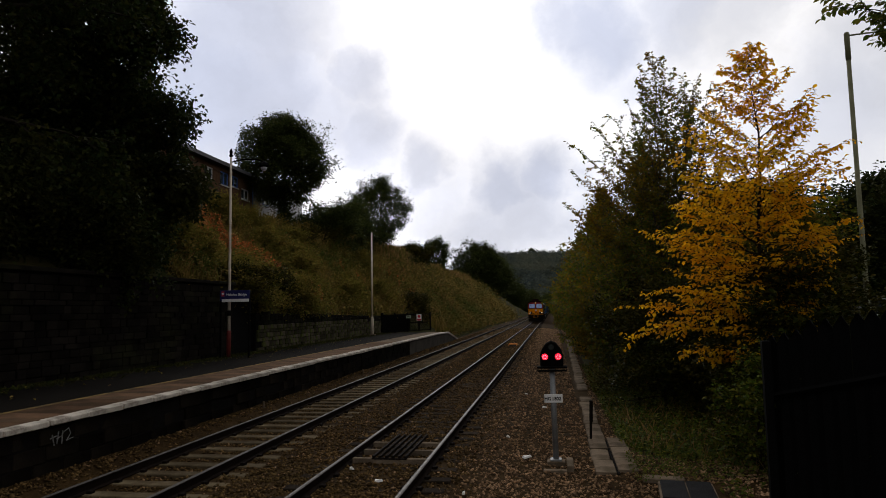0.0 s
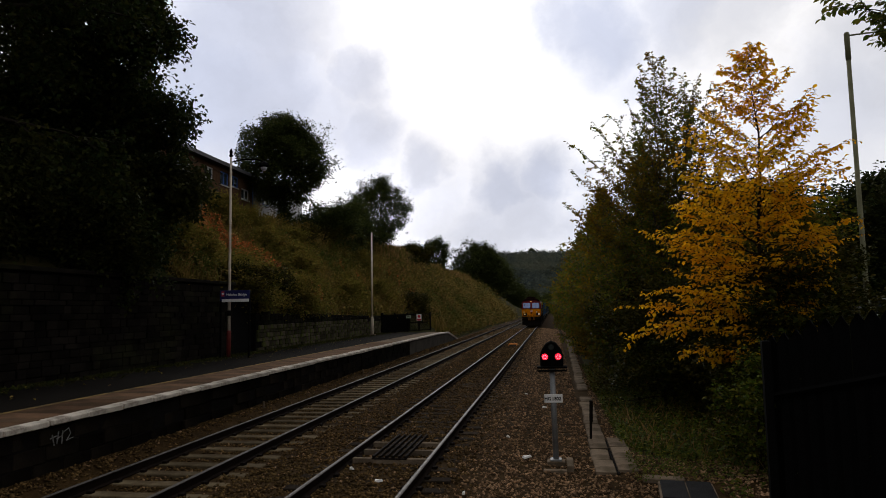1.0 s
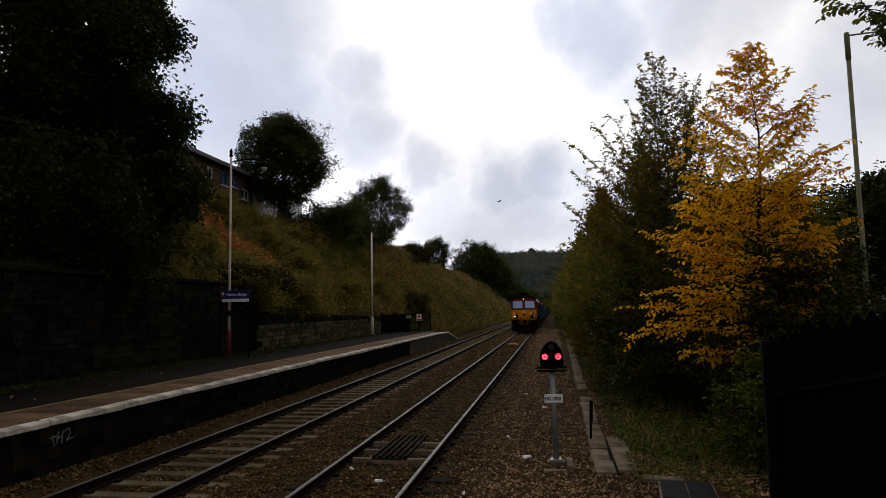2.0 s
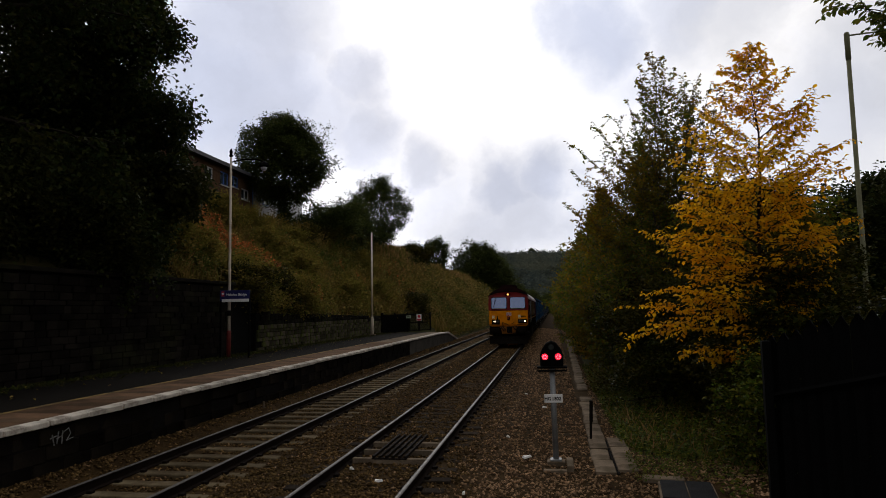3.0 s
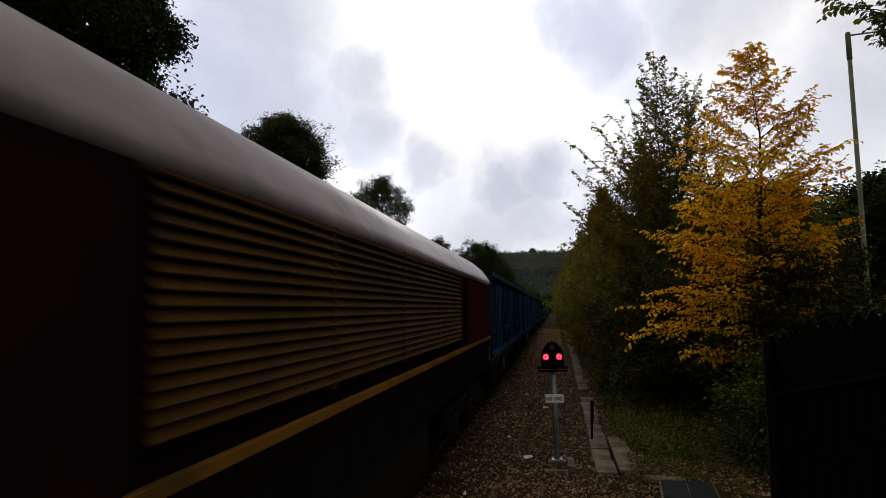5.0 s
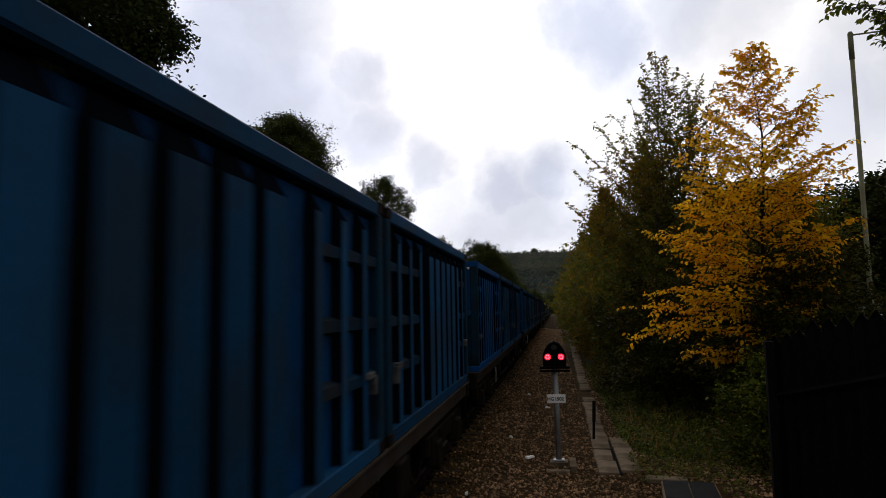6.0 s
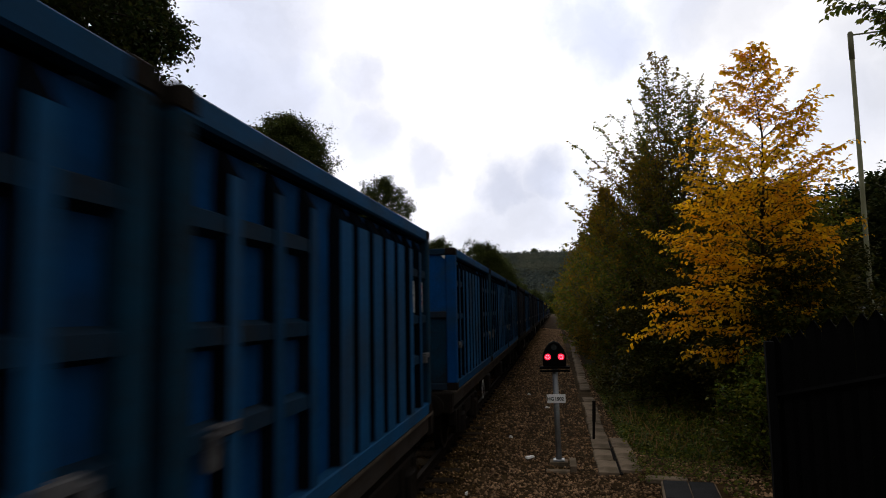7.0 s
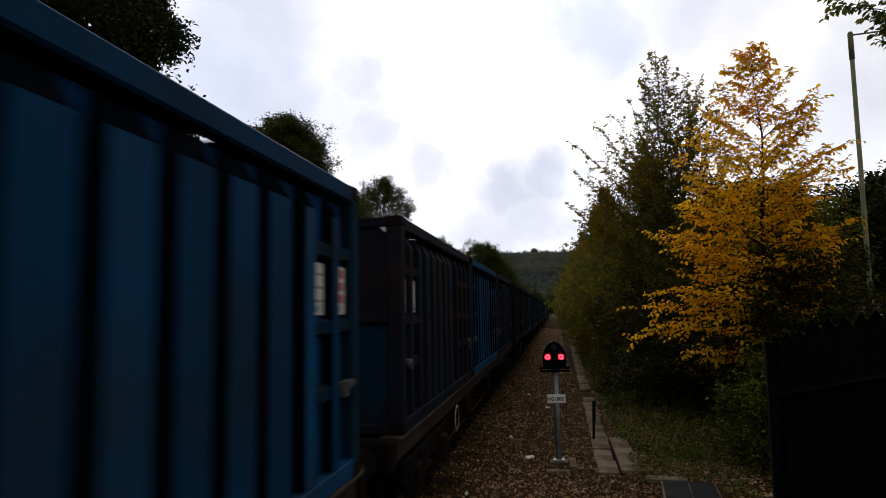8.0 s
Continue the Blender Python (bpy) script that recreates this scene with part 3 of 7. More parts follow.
def grid_mesh(name, xs, ys, fn, material):
    nx = len(xs)
    me = bpy.data.meshes.new(name)
    me.from_pydata([(x, y, fn(x, y)) for y in ys for x in xs], [],
                   [(j * nx + i, j * nx + i + 1, (j + 1) * nx + i + 1, (j + 1) * nx + i) for j in range(len(ys) - 1) for i in range(nx - 1)])
    me.materials.append(material)
    me.polygons.foreach_set("use_smooth", [True] * len(me.polygons))
    return me


def steps(*runs):
    out = []
    for a, b, s in runs:
        n = max(1, round((b - a) / s))
        out += [a + (b - a) * i / n for i in range(n)]
    return out + [runs[-1][1]]


gx = steps((-2600, -420, 180), (-420, -70, 40), (-70, -24, 5), (-24, -12.85, 0.6), (-12.85, -12.7, 0.1), (-12.7, -8.4, 0.45), (-8.4, 1.2, 2.4), (1.2, 9, 0.5), (9, 30, 3), (30, 70, 10), (70, 500, 50), (500, 2600, 200))
gy = steps((-700, -60, 80), (-60, 0, 6), (0, 60, 0.8), (60, 130, 2.5), (130, 420, 12), (420, 1300, 35), (1300, 4200, 300))
ground = new("ground", grid_mesh("ground", gx, gy, ground_z, M_SOIL))
tagged(ground, "grassy cutting, valley floor and distant hill", "ground", kind="structure")


def bed_z(x, y):
    """Ballast between and beside the tracks."""
    b = noise.noise(Vector((x * 3.1, y * 3.1, 1))) * 0.018 + noise.noise(Vector((x * 0.8, y * 0.5, 2))) * 0.025
    dr, dl = abs(x - TC), abs(x - TL)
    z = -0.17
    if dr < 0.66:
        z = -0.155
    if dl < 0.66:
        z = -0.20
    if x > -1.3:
        z = -0.18 - 0.10 * sstep(x, -1.3, 0.2) - 0.5 * sstep(x, 1.3, 2.2) * sstep(y, 12.5, 14.5) + 0.12 * sstep(x, 1.6, 3.4) * (1 - sstep(y, 12.5, 14.5))
    if x < -7.2:
        z = -0.18 + 0.21 * sstep(-x, 7.2, 7.75)
    return z + b


bed = new("track_bed", grid_mesh("track_bed", steps((-8.3, 3.6, 0.16)), steps((-6, 6, 1.0), (6, 34, 0.18), (34, 80, 0.8), (80, 430, 10)), bed_z, M_BALLAST))
tagged(bed, "brown stained stone ballast under two railway tracks", "ballast", kind="structure")


def stones(name, label, x, y, r, material, rng):
    """Loose angular stones, each a lopsided octahedron lying on the bed."""
    n = len(x)
    base = np.array([[1, 0, 0], [0, 1, 0], [-1, 0, 0], [0, -1, 0], [0, 0, 1], [0, 0, -1]], float)
    tri = np.array([[0, 1, 4], [1, 2, 4], [2, 3, 4], [3, 0, 4], [1, 0, 5], [2, 1, 5], [3, 2, 5], [0, 3, 5]])
    V = base[None] * (r[:, None, None] * rng.uniform(0.6, 1.35, (n, 6, 1))) * np.array([1.15, 1.15, 0.8])
    V += rng.normal(0, 0.2, (n, 6, 3)) * r[:, None, None]
    a = rng.uniform(0, 6.28, n)
    ca, sa = np.cos(a)[:, None], np.sin(a)[:, None]
    V[:, :, 0], V[:, :, 1] = V[:, :, 0] * ca - V[:, :, 1] * sa, V[:, :, 0] * sa + V[:, :, 1] * ca
    z = np.array([bed_z(p, q) for p, q in zip(x, y)])
    V += np.stack([x, y, z + r * 0.35], 1)[:, None, :]
    F = tri[None] + (np.arange(n) * 6)[:, None, None]
    me = bpy.data.meshes.new(name)
    me.vertices.add(n * 6)
    me.vertices.foreach_set("co", V.astype(np.float32).ravel())
    me.loops.add(n * 24)
    me.loops.foreach_set("vertex_index", F.astype(np.int32).ravel())
    me.polygons.add(n * 8)
    me.polygons.foreach_set("loop_start", np.arange(0, n * 24, 3, dtype=np.int32))
    me.polygons.foreach_set("loop_total", np.full(n * 8, 3, dtype=np.int32))
    me.update(calc_edges=True)
    me.materials.append(material)
    tagged(new(name, me), label, "stones", kind="stuff")


def ballast_stones():
    rng = np.random.default_rng(5)
    n = 110000
    y = 7.5 + 80 * rng.uniform(0, 1, n) ** 1.9
    x = rng.uniform(-7.92, 3.5, n)
    ok = np.ones(n, bool)
    for c in (TC, TL):
        for s in (-0.7525, 0.7525):
            ok &= np.abs(x - c - s) > 0.11
    ok &= ~((np.abs(x - TL) < 1.25) & (((y / 0.65) % 1.0) < 0.5) & (rng.uniform(0, 1, n) < 0.9))
    ok &= (x < 1.3) | (y < 14.0 - (x - 1.3) * 1.2)
    ok &= ~((np.abs(x - 1.98) < 0.42) & (np.abs(y - 10.35) < 0.55))
    ok &= ~((np.abs(x - 0.83) < 0.2) & (y > 11.4))
    x, y = x[ok], y[ok]
    r = rng.uniform(0.013, 0.034, len(x)) * (1 + np.clip(y - 20, 0, 60) / 40)
    # the walkway beside the near track is cleaner and greyer than the stained stone under the trains
    grey = rng.uniform(0, 1, len(x)) < np.clip((x + 2.0) / 0.9, 0.06, 1.0)
    stones("ballast_stones", "loose brown stained ballast stones", x[~grey], y[~grey], r[~grey], M_STONE, rng)
    stones("walkway_gravel", "grey-brown stones of the walkway beside the track", x[grey], y[grey], r[grey] * 0.9, M_GRAVEL, rng)


ballast_stones()

# ================= tracks =================


def rail_mesh(head):
    """Rail section, head and foot."""
    p = [(-0.07, -0.158), (0.07, -0.158), (0.07, -0.147), (0.012, -0.128), (0.010, -0.045), (0.034, -0.033), (0.034, -0.012), (0.034, -0.012), (-0.034, -0.012), (-0.034, -0.033), (-0.010, -0.045), (-0.012, -0.128), (-0.07, -0.147)]
    t = [(-0.034, -0.0118), (0.034, -0.0118), (0.035, -0.006), (0.027, 0.0), (-0.027, 0.0), (-0.035, -0.006)]
    return p, t


def track(name, cx, head, sleeper_material, z_top, label):
    root = thing(name, label, "railway track", pose(cx, 0, 0), kind="structure")
    p, t = rail_mesh(head)
    for s in (-0.7525, 0.7525):
        r = part("rail", Mesh().extrude_y([(x + s, z) for x, z in p], -6, 430), M_RUST, root, "rusty steel rail")
        part("rail_head", Mesh().extrude_y([(x + s, z) for x, z in t], -6, 430), M_RAIL_DULL, r, "dull rail head")
        if head is not M_RAIL_DULL:
            part("contact_band", Mesh().box(s - 0.016, s + 0.012, -6, 430, -0.0005, 0.0018), head, r, "bright worn running band")
    sl = Mesh().box(-1.25, 1.25, -0.13, 0.13, z_top - 0.2, z_top, 0.02).data("sleeper", sleeper_material)
    clip = Mesh()
    for s in (-0.7525, 0.7525):
        for q in (-0.12, 0.12):
            clip.box(s + q - 0.045, s + q + 0.045, -0.05, 0.05, z_top - 0.01, z_top + 0.045, 0.012)
    cl = clip.data("rail_clips", M_RUST)
    n = 0
    y = -5.8
    far = Mesh()
    while y < 428:
        if 5 < y < 95:
            o = part("sleeper", sl, None, root, at=pose(0, y, 0, 0, 0, (hash((n * 37) % 11) - 5) * 0.12))
            if y < 45:
                part("rail_clips", cl, None, o)
        else:
            far.box(-1.25, 1.25, y - 0.13, y + 0.13, z_top - 0.2, z_top)
        n += 1
        y += 0.65
    o = part("far_sleepers", far, sleeper_material, root)
    o["kind"] = "stuff"
    return root


track("track_near", TC, M_RAIL, M_SLEEPER_D, -0.152, "railway track with polished rails and soiled sleepers in ballast")
track("track_far", TL, M_RAIL_DULL, M_SLEEPER, -0.158, "railway track with dull rails on pale concrete sleepers")


def loop_grid():
    g = thing("track_loop_grid", "dark steel train-protection grid between the rails on pale bearers", "track equipment", pose(TC + 0.03, 12.35, 0))
    for y in (-0.95, -0.25, 0.42):
        part("bearer", Mesh().box(-0.68, 0.68, y - 0.045, y + 0.045, -0.16, -0.06, 0.01), M_CONC, g, "pale timber bearer")
    for i in range(6):
        x = -0.30 + i * 0.115
        part("bar", Mesh().box(x - 0.022, x + 0.022, -1.0, 1.0, -0.055, -0.01, 0.006), M_DARKIRON, g)
    for y in (-0.98, 0.0, 0.98):
        part("cross_bar", Mesh().box(-0.33, 0.30, y - 0.025, y + 0.025, -0.075, -0.05, 0.006), M_DARKIRON, g)
    a = thing("track_magnet", "small yellow ochre warning magnet box between the rails", "track equipment", pose(TC + 0.04, 47.5, -0.16))
    part("box", Mesh().box(-0.3, 0.3, -0.4, 0.4, 0, 0.16, 0.03), mat("ochre_magnet", (0.62, 0.22, 0.04), (0.46, 0.16, 0.03), 0.7), a)
    part("ramp", Mesh().loft([[(-0.25, -0.8, 0), (0.25, -0.8, 0), (0.25, -0.8, 0.02), (-0.25, -0.8, 0.02)], [(-0.25, -0.42, 0), (0.25, -0.42, 0), (0.25, -0.42, 0.12), (-0.25, -0.42, 0.12)]]), M_DARKIRON, a)
    q = thing("track_box", "pale concrete equipment box between the dull rails", "track equipment", pose(TL + 0.31, 61.2, -0.2))
    part("box", Mesh().box(-0.35, 0.35, -0.6, 0.6, 0, 0.2, 0.04), M_CONC, q)
    part("lid", Mesh().box(-0.3, 0.3, -0.5, 0.5, 0.2, 0.23, 0.015), M_CONC, q)


loop_grid()


# ================= platform =================


def plat_z(y):
    return PLAT_Z if y < 46 else lerp(y, 46, 49.8, PLAT_Z, 0.82) if y < 49.8 else lerp(y, 49.8, 57, 0.82, -0.24)


def strip(name, x0, x1, y0, y1, lift, thick, material, parent, label=""):
    m = Mesh()
    ys = [y for y in (y0, 46, 49.8, y1) if y0 <= y <= y1]
    m.loft([[(x0, y, plat_z(y) + lift - thick), (x1, y, plat_z(y) + lift - thick), (x1, y, plat_z(y) + lift), (x0, y, plat_z(y) + lift)] for y in ys])
    return part(name, m, material, parent, label)


def platform():
    p = thing("platform", "railway platform with white edge, tan slabs and dark tarmac", "platform", kind="structure")
    strip("core", WALL_X, PLAT_X - 0.12, -6, 57, -0.13, 0.9, M_JOINT, p)
    strip("tarmac", WALL_X, -9.37, -6, 50, 0.0, 0.125, M_TARMAC, p, "dark tarmac surface with grit")
    strip("painted_line", -9.366, -9.25, -6, 34, 0.006, 0.13, M_YELLOW_LINE, p, "faded yellow safety line")
    strip("concrete_end", -9.366, -8.16, 34.0, 57, 0.0, 0.125, M_CONC, p, "pale concrete end surface")
    strip("ramp_side", WALL_X + 2, -9.37, 50, 57, -0.004, 0.12, M_CONC, p)
    # slabs between line and coping
    sl = Mesh().box(-0.545, 0.545, -0.44, 0.44, -0.12, 0, 0.006).data("slab", M_TAN)
    y = -5.5
    while y < 33.6:
        part("slab", sl, None, p, at=pose(-8.705, y, PLAT_Z, 0, 0, 0))
        y += 0.887
    # coping stones, each a little out of line
    rng = random.Random(4)
    kinds = []
    for k in range(4):
        c = 0.012 + 0.008 * k
        kinds.append(Mesh().box(-0.14, 0.14, -0.446 + 0.004 * k, 0.446, -0.095, 0, c).data("coping_stone", M_WHITE_EDGE))
    y = -5.5
    while y < 49.5:
        part("coping_stone", kinds[rng.randrange(4)], None, p, at=pose(PLAT_X - 0.14 + rng.uniform(-0.012, 0.012), y, plat_z(y) + rng.uniform(-0.006, 0.010), rng.uniform(-0.3, 0.3), rng.uniform(-1.2, 1.2), rng.uniform(-0.9, 0.9)))
        y += 0.9
    m = Mesh()
    m.loft([[(PLAT_X - 0.28, yy, plat_z(yy) - 0.13), (PLAT_X, yy, plat_z(yy) - 0.13), (PLAT_X, yy, plat_z(yy)), (PLAT_X - 0.28, yy, plat_z(yy))] for yy in (49.6, 49.8, 57)])
    part("ramp_coping", m, M_WHITE_EDGE, p, "white painted ramp edge")
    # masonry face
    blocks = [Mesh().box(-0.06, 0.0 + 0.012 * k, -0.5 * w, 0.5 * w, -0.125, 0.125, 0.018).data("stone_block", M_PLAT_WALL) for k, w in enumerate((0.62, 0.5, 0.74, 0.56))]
    wid = (0.62, 0.5, 0.74, 0.56)
    rest = Mesh()
    for row in range(4):
        y = -5.5 + 0.3 * (row % 2)
        z = 0.62 - row * 0.262
        while y < 36:
            k = rng.randrange(4)
            yy = y + wid[k] / 2
            if 7.0 < yy < 27:
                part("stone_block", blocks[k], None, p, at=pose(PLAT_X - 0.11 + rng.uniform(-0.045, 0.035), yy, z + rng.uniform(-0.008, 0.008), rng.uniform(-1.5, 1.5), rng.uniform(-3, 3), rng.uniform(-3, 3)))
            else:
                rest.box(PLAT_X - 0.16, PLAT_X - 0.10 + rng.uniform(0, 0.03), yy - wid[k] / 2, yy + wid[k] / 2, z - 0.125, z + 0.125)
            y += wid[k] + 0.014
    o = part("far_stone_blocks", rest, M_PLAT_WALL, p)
    o["kind"] = "stuff"
    m = Mesh()
    m.loft([[(PLAT_X - 0.2, yy, -0.5), (PLAT_X - 0.07, yy, -0.5), (PLAT_X - 0.07, yy, plat_z(yy) - 0.132), (PLAT_X - 0.2, yy, plat_z(yy) - 0.132)] for yy in (36.1, 46, 49.8, 57)])
    part("rendered_face", m, mat("grey_render", (0.085, 0.078, 0.068), (0.05, 0.045, 0.04), 0.9, 1.2, bump=0.4), p, "grey rendered end of the platform face")
    # chalky scrawl on the face: unreadable strokes
    g = Mesh()
    for a, b in (((9.80, 0.62), (9.86, 0.40)), ((9.74, 0.55), (9.95, 0.58)), ((9.98, 0.66), (9.94, 0.42)), ((9.92, 0.52), (10.10, 0.56)), ((10.10, 0.66), (10.08, 0.40)),
                 ((10.12, 0.62), (10.28, 0.68)), ((10.28, 0.68), (10.34, 0.56)), ((10.34, 0.56), (10.22, 0.44)), ((10.22, 0.44), (10.42, 0.47))):
        g.tube([(PLAT_X - 0.055, 9.6 + (a[0] - 10.0) * 0.75, a[1] * 0.8 + 0.14), (PLAT_X - 0.055, 9.6 + (b[0] - 10.0) * 0.75, b[1] * 0.8 + 0.14)], 0.010, 4)
    part("scrawl", g, mat("white_spray", (0.26, 0.25, 0.25), (0.10, 0.10, 0.10), 0.8, 20), p, "pale sprayed scrawl")


def retaining_wall():
    w = thing("wall_west", "coursed gritstone retaining wall below the bank, tree shade in its darker stones", "wall", kind="structure")
    part("core", Mesh().box(WALL_X - 0.7, WALL_X - 0.05, -6, 24.2, 0.0, 3.62), M_JOINT, w)
    m = Mesh()
    m.loft([[(WALL_X - 0.7, y, 0), (WALL_X - 0.05, y, 0), (WALL_X - 0.05, y, wall_top(y) - 0.1), (WALL_X - 0.7, y, wall_top(y) - 0.1)] for y in (26.2, 50.5)])
    part("low_core", m, M_JOINT, w)
    part("recess_back", Mesh().box(WALL_X - 2.2, WALL_X - 1.9, 23.5, 27, 0, 3.2), M_JOINT, w, "dark back of a recess in the wall")
    # Black panel added to hold the recess's shade in its colour.
    part("recess_door", Mesh().box(WALL_X - 0.30, WALL_X - 0.23, 24.2, 26.2, 0.8, 3.05, 0.02), M_BLACK, w, "black panel added for the shade in the wall recess")
    part("recess_floor", Mesh().box(WALL_X - 1.9, WALL_X - 0.002, 24.22, 26.18, 0.4, 0.872), M_TARMAC, w)
    part("coping", Mesh().box(WALL_X - 0.75, WALL_X + 0.08, -6, 24.2, 3.62, 3.74, 0.02), M_SHADED_WALL, w, "projecting stone coping")
    rng = random.Random(9)
    wid = (0.36, 0.46, 0.6, 0.27)
    tall = (0.17, 0.225, 0.15, 0.20, 0.13, 0.185)
    blocks = [[Mesh().box(-0.09, 0.004 + 0.017 * k, -0.5 * q, 0.5 * q, -0.5 * h, 0.5 * h, 0.024).data("stone_block", M_WALL) for k, q in enumerate(wid)] for h in tall]
    rest = Mesh()
    made = 0
    z = 0.87
    for row in range(16):
        h = tall[row % 6]
        z += h + 0.012 if row else h / 2
        if row:
            z -= (h - tall[(row - 1) % 6]) / 2
        y = -5.5 + 0.2 * (row % 2)
        while y < 50:
            k = rng.randrange(4)
            yy = y + wid[k] / 2
            y += wid[k] + 0.018
            if (24.2 < yy + wid[k] / 2 and yy - wid[k] / 2 < 26.2) or z + h / 2 > wall_top(yy) - 0.02:
                continue
            if 26 < yy < 50 and made < 300:
                made += 1
                part("stone_block", blocks[row % 6][k], None, w, at=pose(WALL_X - 0.01 + rng.uniform(-0.025, 0.02), yy, z, rng.uniform(-2, 2), rng.uniform(-2.5, 2.5), rng.uniform(-2.5, 2.5)))
            else:
                rest.box(WALL_X - 0.09, WALL_X + rng.uniform(-0.012, 0.04), yy - wid[k] / 2, yy + wid[k] / 2, z - h / 2, z + h / 2, 0.015)
    o = part("further_stone_blocks", rest, M_SHADED_WALL, w)
    o["kind"] = "stuff"


def lamp_post(name, x, y, z0, z1, label, arm):
    t = thing(name, label, "lamp post", pose(x, y, z0))
    H = z1 - z0
    if arm:
        part("base_sleeve", Mesh().tube([(0, 0, 0), (0, 0, 0.95), (0, 0, 1.0)], [0.085, 0.085, 0.07], 10), M_REDBASE, t, "dark red lower sleeve", True)
        part("band", Mesh().tube([(0, 0, 1.55), (0, 0, 1.75)], 0.068, 10), M_BLACK, t, "", True)
        part("column", Mesh().tube([(0, 0, 1.0), (0, 0, H * 0.5), (0, 0, H - 0.25)], [0.062, 0.05, 0.042], 10), M_CREAM, t, "", True)
        part("finial", Mesh().tube([(0, 0, H - 0.25), (0, 0, H - 0.2), (0, 0, H - 0.12), (0, 0, H - 0.05), (0, 0, H + 0.1)], [0.045, 0.08, 0.05, 0.075, 0.008], 8), M_BLACK, t, "black ornamental finial", True)
        part("arm", Mesh().tube([(0, 0, H - 0.45), (0.5, 0, H - 0.36), (1.0, 0, H - 0.38), (1.35, 0, H - 0.5)], 0.022, 6), M_BLACK, t, "slim black bracket", True)
        l = part("lantern", Mesh().loft([[(1.35 + r * math.cos(a * 0.785), r * math.sin(a * 0.785), zz) for a in range(8)] for r, zz in ((0.03, H - 0.48), (0.16, H - 0.56), (0.19, H - 0.66), (0.1, H - 0.72))]), M_BLACK, t, "dark hanging lantern")
        part("bowl", Mesh().loft([[(1.35 + r * math.cos(a * 0.785), r * math.sin(a * 0.785), zz) for a in range(8)] for r, zz in ((0.13, H - 0.72), (0.12, H - 0.8), (0.05, H - 0.86))]), glass_mat("lamp_bowl", (0.3, 0.3, 0.28), 0.2), l)
    else:
        part("base_plate", Mesh().box(-0.19, 0.19, -0.19, 0.19, 0, 0.09, 0.03), M_CONC, t, "pale square foot")
        part("lower_column", Mesh().tube([(0, 0, 0.08), (0, 0, 1.15), (0, 0, 1.25)], [0.105, 0.10, 0.07], 10), M_CREAM, t, "", True)
        part("column", Mesh().tube([(0, 0, 1.25), (0, 0, H)], [0.065, 0.05], 10), M_CREAM, t, "", True)
        part("cap", Mesh().tube([(0, 0, H), (0, 0, H + 0.04)], [0.055, 0.02], 8), M_STEEL, t)
    return t


def station_sign():
    s = thing("station_sign", "navy station name board with white lettering on two dark posts", "sign", pose(-11.62, 22.75, PLAT_Z, 0, 0, 3))
    for x in (-0.56, 0.54):
        part("post", Mesh().box(x - 0.035, x + 0.035, -0.03, 0.03, 0, 2.5, 0.008), M_BLACK, s)
    b = part("board", Mesh().box(-0.58, 0.56, -0.065, -0.032, 2.12, 2.49, 0.008), M_NAVY, s, "navy blue name board")
    part("white_strip", Mesh().box(-0.50, 0.55, -0.071, -0.066, 2.06, 2.17, 0.002), M_SIGNWHITE, b, "white strip under the name")
    part("emblem", Mesh().box(-0.52, -0.41, -0.071, -0.066, 2.27, 2.46, 0.002), M_SIGNRED, b, "red and white emblem")
    part("emblem_bar", Mesh().box(-0.50, -0.43, -0.076, -0.0715, 2.33, 2.40, 0.001), M_SIGNWHITE, b)
    writing("Hebden", 0.128, M_SIGNWHITE, b, pose(-0.33, -0.0665, 2.29, 90))
    writing("Bridge", 0.128, M_SIGNWHITE, b, pose(0.13, -0.0665, 2.29, 90))


def writing(text, size, material, parent, at, centre=False):
    cu = bpy.data.curves.new("writing", "FONT")
    cu.body, cu.size, cu.extrude, cu.offset = text, size, 0.002, size * (0.03 if size < 0.1 else 0.012)
    if centre:
        cu.align_x = "CENTER"
    tmp = bpy.data.objects.new("writing", cu)
    scene.collection.objects.link(tmp)
    me = bpy.data.meshes.new_from_object(tmp.evaluated_get(bpy.context.evaluated_depsgraph_get()))
    bpy.data.objects.remove(tmp)
    me.materials.clear()
    me.materials.append(material)
    return part("lettering", me, None, parent, at=at)


